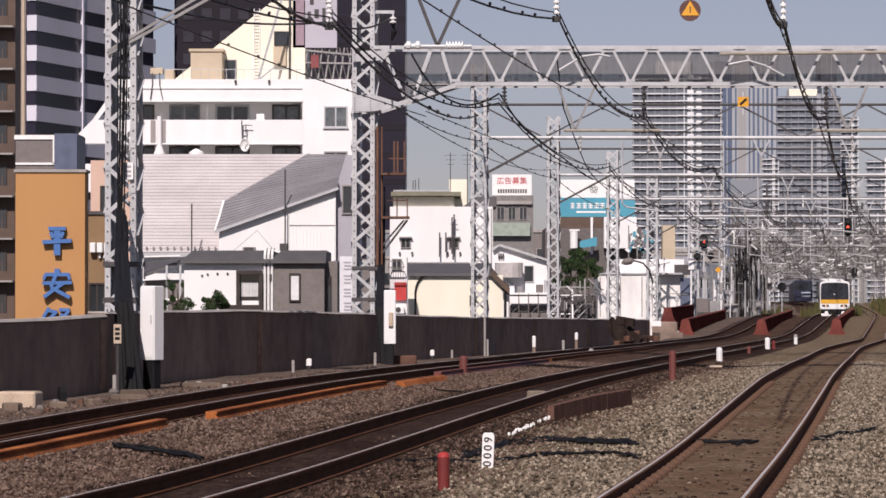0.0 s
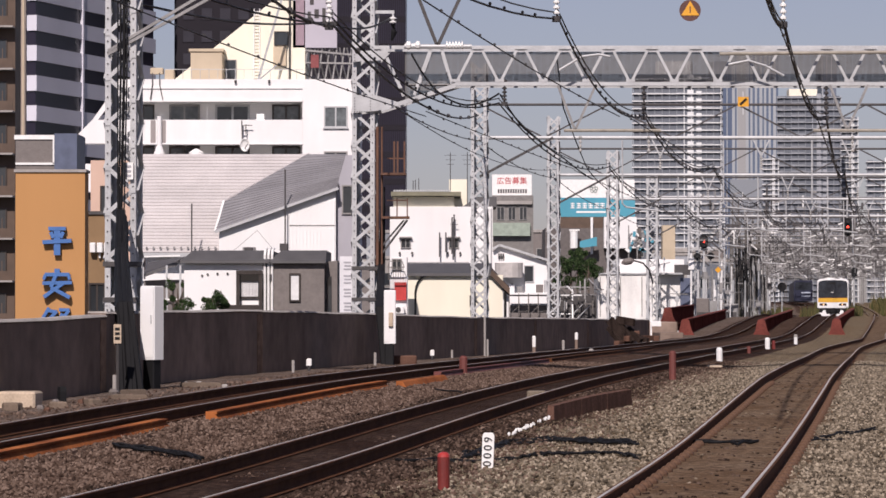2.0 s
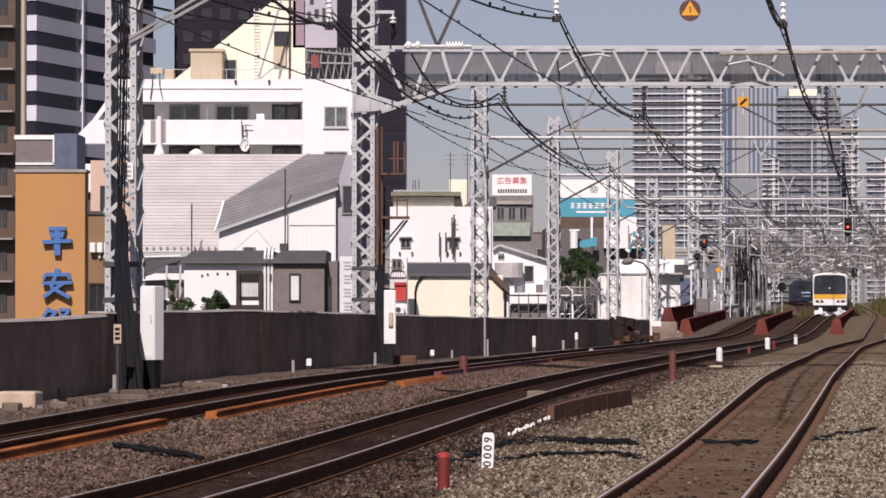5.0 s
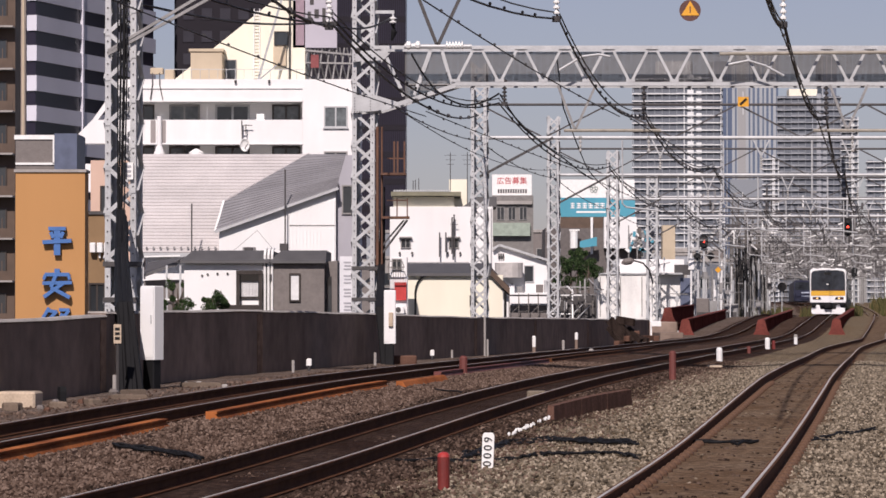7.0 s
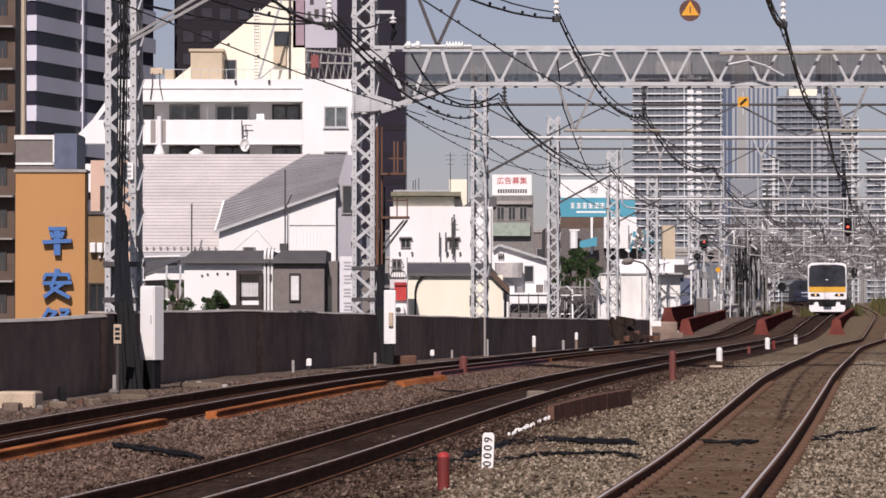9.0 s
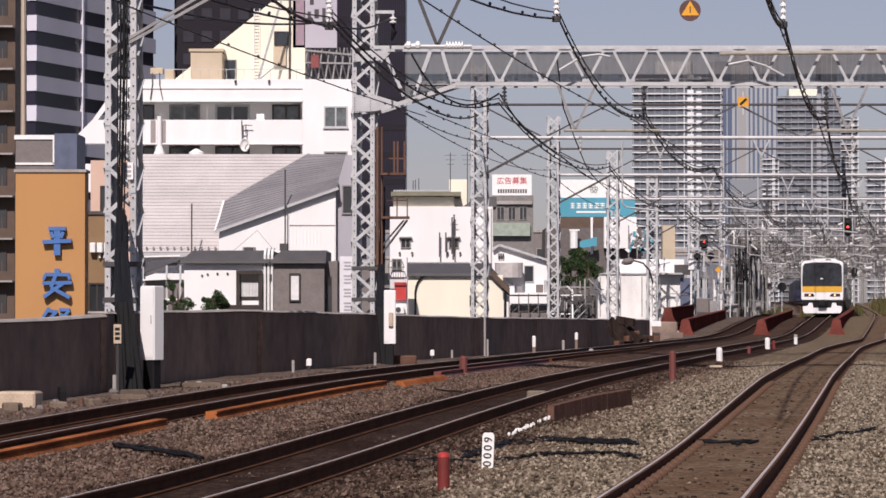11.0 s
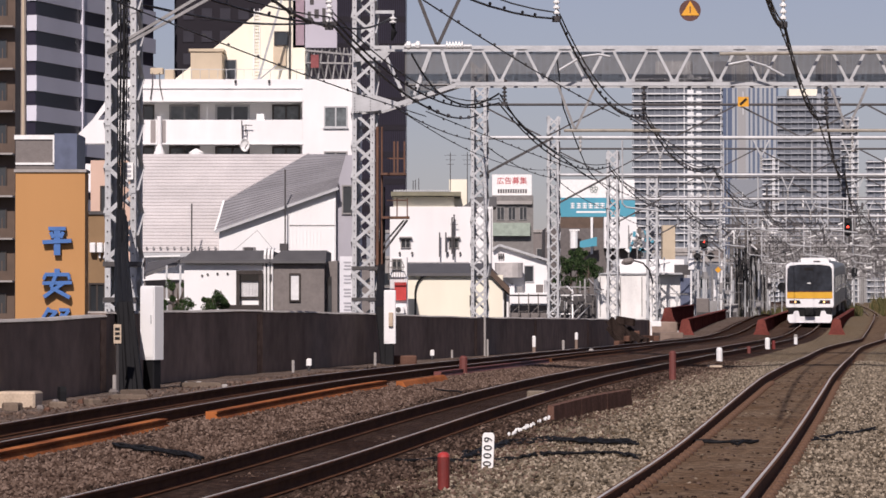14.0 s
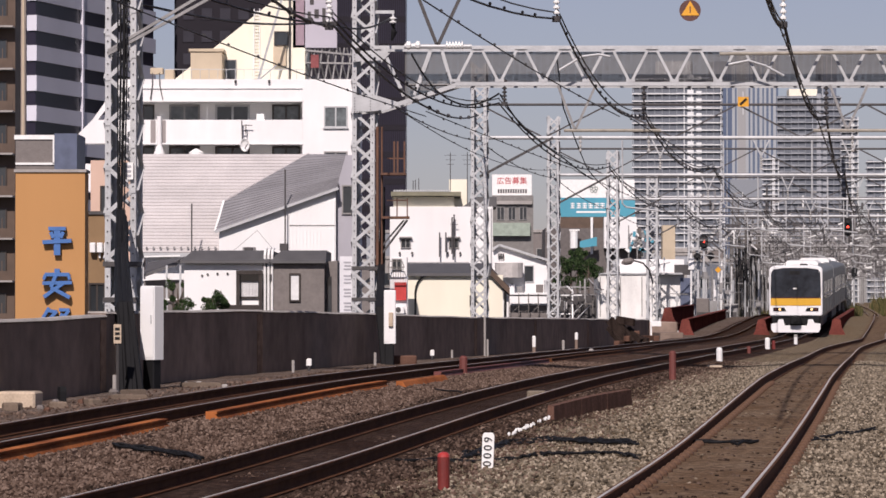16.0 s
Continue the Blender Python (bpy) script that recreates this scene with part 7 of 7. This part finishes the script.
# arm lamp on the mast
p = thing("arm_lamp", "dark street lamp head on a curved arm", "lamp", 14.396, 236, 0)
s = Shape()
s.tube([(14.964 - 14.396, 5.8, 3.363), (0.1, 2, 4.229), (-0.472, 0, 4.701), (-1.18, 0, 4.897)], 0.06, 7)
part("arm", s, DARK_STEEL, p)
s = Shape()
s.tube([(-1.967, 0, 4.701), (-1.731, 0, 4.779), (-1.337, 0, 4.858), (-1.101, 0, 4.897)], [0.08, 0.24, 0.26, 0.08], 10)
part("head", s, TAUPE, p)

# posts and cabinets crowding the line beyond the bridge
rnd = random.Random(8)
for k in range(74):
    y = rnd.uniform(245, 345)
    x = line_x(y) - rnd.uniform(5.4, 12.5)
    h = rnd.uniform(0.6, 5.4)
    p = thing("trackside_post", "slim steel post beside the far tracks", "post", x, y, -1.0, group="far posts")
    s = Shape()
    s.tube([(0, 0, 0), (0, 0, 1.6 + h)], rnd.uniform(0.03, 0.09), 7)
    part("post", s, (STEEL, WHITE_PAINT, STEEL, STEEL_OLD, WHITE_METAL)[k % 5], p)
    if k % 2:
        a, c = rnd.uniform(0.08, 0.22), rnd.uniform(0.25, 0.8)
        s = Shape()
        s.bevel_box(-a, a, -0.15, 0.15, 1.2 + h - c, 1.2 + h, 0.03)
        part("box", s, (DARK_STEEL, STEEL_OLD, WHITE_METAL, STEEL)[k // 2 % 4], p)
    if k % 3 == 0:
        s = Shape()
        s.bar((-0.7, 0, 1.4 + h), (0.8, 0, 1.4 + h + rnd.uniform(-0.3, 0.3)), 0.06)
        part("cross_arm", s, STEEL_OLD, p)
for k in range(14):
    y = 250 + k * 6
    x = line_x(y) - rnd.uniform(6.4, 9.5)
    p = thing("trackside_cabinet", "dark steel equipment cabinet beside the far tracks", "cabinet", x, y, -0.6, -HEAD, group="far cabinets")
    s = Shape()
    s.bevel_box(-0.5, 0.5, -0.4, 0.4, 0, 2.2 + rnd.uniform(0, 1.0), 0.05)
    part("body", s, (STEEL_OLD, TAUPE, STEEL_OLD, BROWN_STEEL)[k % 4], p)
    s = Shape()
    s.box(-0.42, 0.42, -0.42, -0.402, 0.3, 1.9)
    part("door", s, DARK_STEEL, p)
p = thing("pole_equipment", "dark cluttered transformer and switch frame beside the tracks", "transformer", 26.7, 300, 0)
for k in range(16):
    dx, z0 = rnd.uniform(-1.3, 1.3), rnd.uniform(2.0, 7.2)
    w, hh = rnd.uniform(0.12, 0.38), rnd.uniform(0.4, 1.6)
    s = Shape()
    if k % 3:
        s.bevel_box(dx - w, dx + w, -0.5, rnd.uniform(-0.3, 0.2), z0, z0 + hh, 0.05)
    else:
        s.tube([(dx, -0.2, z0), (dx, -0.2, z0 + hh)], w * 0.8, 10)
    part("tank" if k % 3 == 0 else "switch_box", s, (DARK_STEEL, BROWN_STEEL, STEEL_OLD, DARK_STEEL)[k % 4], p)
for dx in (-1.2, 0.1, 1.3):
    s = Shape()
    s.bar((dx, 0.4, -1), (dx, 0.4, 8.6), 0.16)
    part("pole", s, BROWN_STEEL, p)
for z0 in (3.0, 4.6, 6.0, 7.6, 8.4):
    s = Shape()
    s.bar((-1.8, 0.2, z0), (1.9, 0.2, z0), 0.12)
    part("cross_arm", s, STEEL_OLD, p)
    for dx in (-1.6, -0.8, 0.7, 1.5):
        s = Shape()
        insulator(s, (dx, 0.2, z0 + 0.05), (dx, 0.2, z0 + 0.45), 0.07, 3)
        part("insulator", s, PORCELAIN, p)
for k in range(8):
    a, c = rnd.uniform(-1.6, 1.6), rnd.uniform(-1.6, 1.6)
    s = Shape()
    s.tube([(a, 0, rnd.uniform(6, 8.5)), ((a + c) / 2 + 0.2, -0.4, rnd.uniform(3.5, 5)), (c, 0, rnd.uniform(0, 2))], 0.05, 6)
    part("cable_drop", s, CABLE, p)

# the other train standing far off
p = thing("blue_train", "dark blue train standing on the far track", "train", line_x(520) + TRACK_A + 0.4, 520, rail_z(520), -5.1)
s = Shape()
s.loft([[(x, y, z) for x, z in rounded_section(1.43, 0.5, 3.7, 0.5)] for y in (0, 20, 60)])
part("body", s, mat("dark_blue_paint", (0.007, 0.01, 0.035), 0.5), p)
s = Shape()
s.box(-1.25, 1.25, -0.04, -0.004, 2.2, 3.4)
part("windscreen", s, SCREEN, p)
s = Shape()
for zz in (1.2, 1.7):
    s.box(-0.3, 1.1, -0.05, -0.004, zz, zz + 0.2)
part("pale_band", s, mat("pale_blue_band", (0.4, 0.45, 0.55), 0.5), p)


# ---- grass beyond the bridge ----
def grass(name, x_of, ys, n, seed, hmax):
    rnd = random.Random(seed)
    s = Shape()
    for k in range(n):
        y = rnd.uniform(*ys)
        x = line_x(y) + rnd.uniform(*x_of)
        z, h = rail_z(y) - 0.25, rnd.uniform(0.25, 1.0) * hmax
        a, w = rnd.uniform(0, 3.14), rnd.uniform(0.03, 0.09)
        dx, dy, lean = math.cos(a) * w, math.sin(a) * w, rnd.uniform(-0.3, 0.3) * h
        s.add([(x - dx, y - dy, z), (x + dx, y + dy, z), (x + lean, y + lean * 0.4, z + h)], [(0, 1, 2)])
    me = bpy.data.meshes.new(name)
    me.from_pydata(s.v, [], s.f)
    me.materials.append(WEEDS)
    tagged(new(name, me), "dry green and brown weeds beside the far tracks", "weeds", kind="stuff")


WEEDS = island_material("weeds", [(0.04, 0.05, 0.02), (0.085, 0.085, 0.035), (0.17, 0.13, 0.06)], 0.9)
grass("weeds", (1.5, 2.5), (285, 420), 6000, 9, 1.5)
grass("weeds", (5.3, 13.0), (285, 480), 12000, 3, 2.4)
grass("weeds", (-2.6, -1.4), (290, 460), 5000, 4, 1.5)
grass("weeds", (-9.0, -5.6), (290, 420), 6000, 6, 1.3)


# ---- hangers, arms and loose cables of the near gantries ----
def drop_arm(px0, px1, pv, y, z_top, z_arm, label):
    """A V-shaped hanger below a gantry with a horizontal tube and an insulator string."""
    g = thing("drop_arm", label, "hanger", 0, y, 0, group="gantry hangers")
    for q in (-0.5, 0.6):
        s = Shape()
        s.bar((pv + q, 0, z_top), (pv, 0, z_arm), 0.06, 0.07)
        part("strut", s, DARK_STEEL if y < 75 else STEEL_OLD, g)
    s = Shape()
    s.tube([(px0, 0, z_arm), (px1, 0, z_arm)], 0.045, 8)
    part("arm_tube", s, STEEL if y < 75 else PALE_TUBE, g, "" if y < 75 else "pale stained arm tube")
    for xx in (pv + 0.15, px1 - 0.35):
        s = Shape()
        if y < 75:
            xx = xx if xx > pv + 0.2 else px0 + 0.2
            insulator(s, (xx - 0.19, 0, z_arm + 0.02), (xx + 0.19, 0, z_arm + 0.03), 0.085, 6 if xx > pv else 2)
            part("insulator", s, PORCELAIN, g, "white porcelain insulator")
            continue
        insulator(s, (xx, 0, z_arm - 0.15), (xx, 0, z_arm - 0.65), 0.045, 4)
        part("insulator", s, PORCELAIN_GREY, g, "white porcelain insulator string")


drop_arm(3.478, 6.272, 3.803, 97.5, 7.781, 6.465, "steel hanger with a tube arm below the gantry")
drop_arm(10.66, 13.26, 11.635, 97.5, 7.781, 6.465, "steel hanger with a tube arm below the gantry")
drop_arm(-0.8, 0.592, -0.116, 69.6, 7.98, 6.687, "steel hanger with insulators below the first gantry")
for pts in ((990, 124, 1030, 100, 1060, 96, 1080, 100), (1290, 114, 1325, 107, 1355, 116, 1388, 134)):
    g = thing("registration_arm", "curved pale steel arm on the gantry", "arm", 0, 96.9, 0, group="curved arms")
    s = Shape()
    s.tube([((a - 784) * 96.9 / 6000, 0, 1.2 + (555 - c) * 96.9 / 6000) for a, c in zip(pts[::2], pts[1::2])], 0.035, 7)
    part("arm", s, STEEL, g)
g = thing("conduit_pipe", "pale stained conduit along the gantry", "pipe", 0, 97.2, 0)
s = Shape()
s.tube([(7.938, 0, 8.653), (14.809, 0, 8.717)], 0.05, 8)
part("pipe", s, PALE_TUBE, g)
for px, y, za, zb2 in ((985, 69.6, -30, 28), (1387, 69.6, -30, 38), (582, 69.6, -10, 42), (1140, 97.6, 152, 205), (1463, 97.6, 152, 205), (893, 97.6, 140, 180)):
    g = thing("insulator_string", "white and dark insulator string under a gantry", "insulator", (px - 784) * y / 6000, y, 0, group="insulator strings")
    s = Shape()
    z1, z0 = 1.2 + (555 - za) * y / 6000, 1.2 + (555 - zb2) * y / 6000
    insulator(s, (0, 0, z1), (0, 0, z0), 0.07, 6)
    part("string", s, PORCELAIN if y < 75 else DARK_STEEL, g)
    s = Shape()
    s.tube([(0, 0, z0), (0, 0, z0 - 0.12)], 0.09, 8)
    part("clamp", s, DARK_STEEL, g)
cable("feeder_cable", [(-2.352, 98, 7.815), (1.474, 134, 8.012), (5.61, 170, 8), (10.369, 206, 7.483), (15.004, 242, 7.452)],
      0.018, "thin dark feeder cable along the masts", sag=0.3, n=16, clamps=30)
cable("feeder_cable", [(-6.522, 69.6, 7.64), (-4.72, 80, 8.067), (-2.919, 88, 8.783)], 0.028, "thick dark cable between the first masts", sag=0.05, n=12)
cable("feeder_cable", [(-2.919, 88, 8.753), (-1.535, 97.5, 9.693)], 0.028, "thick dark cable sagging to the second mast", sag=0.22, n=12)
cable("feeder_cable", [(-3.211, 56, 6.753), (-2.199, 68, 6.98), (-0.392, 98, 7.129), (1.4, 134, 9.05)], 0.03, "thick dark cable falling between the gantries", sag=0.2, n=16, clamps=16)
cable("feeder_cable", [(-1.372, 98, 7.162), (5.695, 170, 8.425)], 0.014, "thin dark cable between masts", sag=0.6, n=16, clamps=10)

# wall end: white rail and heaped sleepers
g = thing("wall_end_rail", "white painted handrail at the wall's end", "handrail", 10.43, 170, ground_z(170))
for a, c in (((0, 0, -0.1), (0, 0, 1.9)), ((0.35, 0, 0.9), (0, 0, 0.9))):
    s = Shape()
    s.bar(a, c, 0.08)
    part("rail_bar", s, WHITE_PAINT, g)
s = Shape()
s.bevel_box(0, 0.5, -0.2, 0.2, 0.75, 1.0, 0.02)
part("white_box", s, WHITE_PAINT, g)
for k in range(5):
    g = thing("stacked_sleeper", "dark old timber sleeper heaped at the wall's end", "timber", 7.35 + k * 0.3, 138 + k * 0.5, ground_z(138) + 0.14 + 0.2 * (k % 3), 70 + k * 8, group="heaped sleepers")
    s = Shape()
    s.bevel_box(-1.0, 1.0, -0.12, 0.12, -0.12, 0.1, 0.02)
    part("timber", s, TIMBER, g)

# lean-to with rails and planting beside the low house
g = thing("lean_to", "dark grey lean-to roof with white rails beside the house", "lean-to", -9.576, 108, 0)
s = Shape()
s.loft([[(0, 0, 2.334), (1.116, 0, 2.73), (1.116, 0, 2.874), (0, 0, 2.442)], [(0, 2.4, 2.73), (1.188, 2.4, 2.982), (1.188, 2.4, 3.054), (0, 2.4, 2.874)]])
part("roof", s, ROOF_BLACK, g)
s = Shape()
s.box(0, 1.26, 0.6, 2.6, -6, 2.28)
part("wall", s, TAUPE, g)
for py, a in ((455, 68), (496, 40), (532, 66)):
    s = Shape()
    s.bar((0, -0.3, 1.2 + (555 - py) * 0.018), (a * 0.018, -0.3, 1.2 + (557 - py) * 0.018), 0.05)
    part("white_rail", s, WHITE_PAINT, g)
for a in (2, 44, 68):
    s = Shape()
    s.bar((a * 0.018, -0.2, -6), (a * 0.018, -0.2, 2.73), 0.06)
    part("support", s, STEEL, g)

# small fittings on the facades
g = thing("window_box_unit", "white air conditioner unit on the flat roof", "air conditioner", -6.077, 106.2, 3.141)
s = Shape()
s.bevel_box(-0.2, 0.2, 0, 0.3, 0, 0.14, 0.02)
part("case", s, STEEL_OLD, g)
cable("roof_wire", [(-7.025, 113, 3.253), (-6.196, 113, 3.968)], 0.008, "thin wire against the gable wall", STEEL_OLD, n=3)
cable("roof_wire", [(-6.196, 113, 3.968), (-5.688, 113, 3.366)], 0.008, "thin wire against the gable wall", STEEL_OLD, n=3)
for px, y, z0, z1 in ((797, 166, 312, 270), (827, 166, 330, 270), (735, 166, 335, 318), (741, 166, 335, 316), (731, 166, 335, 320)):
    g = thing("roof_aerial", "thin dark aerial mast on a roof", "aerial", (px - 784) * 172 / 6000, 172, 0)
    s = Shape()
    s.tube([(0, 0, 1.2 + (555 - z0 - 30) * 172 / 6000), (0, 0, 1.2 + (555 - z1) * 172 / 6000)], 0.022, 5)
    part("mast", s, DARK_STEEL, g)
    if z1 < 300:
        for q in range(3):
            s = Shape()
            s.bar((-0.3 + 0.06 * q, 0, 1.2 + (555 - z1 - 5 - 8 * q) * 172 / 6000), (0.3 - 0.06 * q, 0, 1.2 + (555 - z1 - 5 - 8 * q) * 172 / 6000), 0.02)
            part("element", s, DARK_STEEL, g)

cable("jumper_cable", [(-0.909, 97.4, 8.667), (-0.195, 97.4, 7.612), (0.666, 97.4, 7.19), (1.623, 97.4, 7.531)], 0.03, "thick black jumper cable under the gantry", CABLE, sag=0.08, n=8)
cable("jumper_cable", [(1.659, 97.6, 7.495), (2.585, 110, 7.25), (4.824, 134, 7.297), (7.093, 160, 7.52)], 0.028, "thick black feeder falling from the gantry", CABLE, sag=0.05, n=8)
cable("jumper_cable", [(3.283, 98, 8.713), (3.479, 98, 7.162), (5.547, 130, 6.725), (7.76, 160, 7.067)], 0.02, "black cable falling below the gantry", CABLE, sag=0.05, n=8)

# steelwork and lumber behind the wall
rnd = random.Random(31)
yard = thing("pipe_yard", "grey and white scaffold tubes stacked behind the wall", "scaffold", 0, 205, 0)
for k in range(60):
    px, py = rnd.uniform(892, 1056), rnd.uniform(505, 560)
    x, z, a, ln = (px - 784) * 205 / 6000, 1.2 + (555 - py) * 205 / 6000, rnd.choice((0, 0, 1.57, 1.57, 0.8, -0.8)), rnd.uniform(0.5, 2.0)
    s = Shape()
    s.bar((x - math.cos(a) * ln / 2, rnd.uniform(-0.6, 0.6), z - math.sin(a) * ln / 2), (x + math.cos(a) * ln / 2, rnd.uniform(-0.6, 0.6), z + math.sin(a) * ln / 2), rnd.uniform(0.04, 0.1))
    part("tube", s, (STEEL, WHITE_PAINT, BROWN_STEEL, DARK_STEEL, STEEL_OLD)[k % 5], yard)
for k in range(7):
    x = 3.963 + k * 0.85
    s = Shape()
    s.bar((x, 0.3, -6), (x, 0.3, 3.079 - 0.2 * (k % 3)), 0.09)
    part("upright", s, BROWN_STEEL, yard)
s = Shape()
s.box(3.622, 9.293, 1.6, 2.4, -6, 2.396)
part("dark_fence", s, DARK_STEEL, yard)
for px, py, y in ((1384, 508, 300), (1271, 478, 290)):
    g = thing("round_board" if px > 1300 else "small_sign", "small board on a post beside the far tracks", "sign", (px - 784) * y / 6000, y, 0)
    z = 1.2 + (555 - py) * y / 6000
    s = Shape()
    if px > 1300:
        s.disc((0, 0, z), 0.4, 0.06, 18)
    else:
        s.slab([(0, z - 0.28), (0.28, z), (0, z + 0.28), (-0.28, z)], 0, 0.04)
    part("board", s, BLACK_PAINT if px > 1300 else YELLOW, g)
    s = Shape()
    s.tube([(0, 0.08, -1), (0, 0.08, z)], 0.06, 7)
    part("post", s, STEEL, g)

stub_post("rusty_post", "rusty red steel stub post by the guard beam", 0.417, 69.5, 0.42, 0.16, RUST_RED)
shrub("tree", "low dark green tree behind the yard", 8.965, 238, -6, 1.1, 2.0, 2600, 8.9, seed=12)
p = thing("upper_platform", "rusty upper service platform on the second mast", "platform", -1.778, 96.8, 0)
s = Shape()
s.box(0, 0.728, -0.3, 0.3, 5.145, 5.209)
part("deck", s, PIPE_BROWN, p)
for q in (0.388, 0.485, 0.679):
    s = Shape()
    s.bar((q, -0.28, 5.177), (q, -0.28, 6.099), 0.05)
    part("railing_post", s, PIPE_BROWN, p)
s = Shape()
s.bar((0.194, -0.28, 5.614), (0.695, -0.28, 5.614), 0.04)
part("railing", s, PIPE_BROWN, p)


# dark cable poles crowding the line beyond the bridge
rnd = random.Random(77)
for px, d, top, wd in ((1302, 262, 432, 0.22), (1308, 280, 418, 0.3), (1314, 268, 425, 0.18), (1320, 290, 414, 0.34), (1327, 274, 420, 0.26), (1333, 284, 430, 0.22), (1338, 296, 440, 0.16), (1288, 283, 455, 0.12), (1352, 300, 470, 0.14)):
    zt = 1.2 + (555 - top) * d / 6000
    p = thing("cable_pole", "dark pole wrapped in cables beside the far tracks", "pole", (px - 784) * d / 6000, d, -1.0, group="dark cable poles")
    s = Shape()
    s.tube([(0, 0, 0), (0.02, 0, zt * 0.5), (0, 0, zt + 1)], [wd * 0.38, wd * 0.34, wd * 0.26], 8)
    part("pole", s, STEEL_OLD if px % 2 else BROWN_STEEL, p)
    s = Shape()
    for j in range(3):
        a = rnd.uniform(-0.25, 0.25)
        s.tube([(a, -0.15, 0), (a + rnd.uniform(-0.1, 0.1), -0.15, zt * 0.45), (a * 0.4, -0.12, zt * rnd.uniform(0.7, 1.0) + 0.6)], 0.04, 5)
    part("cable_bundle", s, CABLE, p, "black hanging cables")
    if wd > 0.15:
        for j in range(2):
            zz, ww = zt * rnd.uniform(0.5, 0.95) + 1, rnd.uniform(0.07, 0.16)
            s = Shape()
            s.bevel_box(-ww, ww, -0.3, 0.1, zz - ww * 1.3, zz + ww * 1.3, 0.03)
            part("equipment_box", s, BLACK_PAINT if j else DARK_STEEL, p)
        s = Shape()
        s.bar((-0.7, -0.1, zt + 0.7), (0.7, -0.1, zt + 0.7), 0.09)
        part("crossarm", s, BROWN_STEEL, p)


# dark timbers leaning at the wall's end
for a, c, h in (((1080, 566), (1108, 608), 0.34), ((1096, 570), (1118, 606), 0.22), ((1078, 580), (1096, 606), 0.2), ((1112, 582), (1134, 604), 0.24), ((1092, 566), (1122, 571), 0.3), ((1120, 596), (1146, 603), 0.2)):
    g = thing("leaning_timber", "sooty dark timber leaning at the wall's end", "timber", (c[0] - 784) * 138 / 6000, 138, 1.2 + (555 - c[1]) * 138 / 6000, group="heaped sleepers")
    s = Shape()
    s.bar(((a[0] - c[0]) * 138 / 6000, 0.3, (c[1] - a[1]) * 138 / 6000), (0, -0.2, 0), 0.16, h)
    part("timber", s, mat("sooty_timber", (0.035, 0.024, 0.02), 0.9, spec=0.1, var=0.35, scale=3), g)


motions()
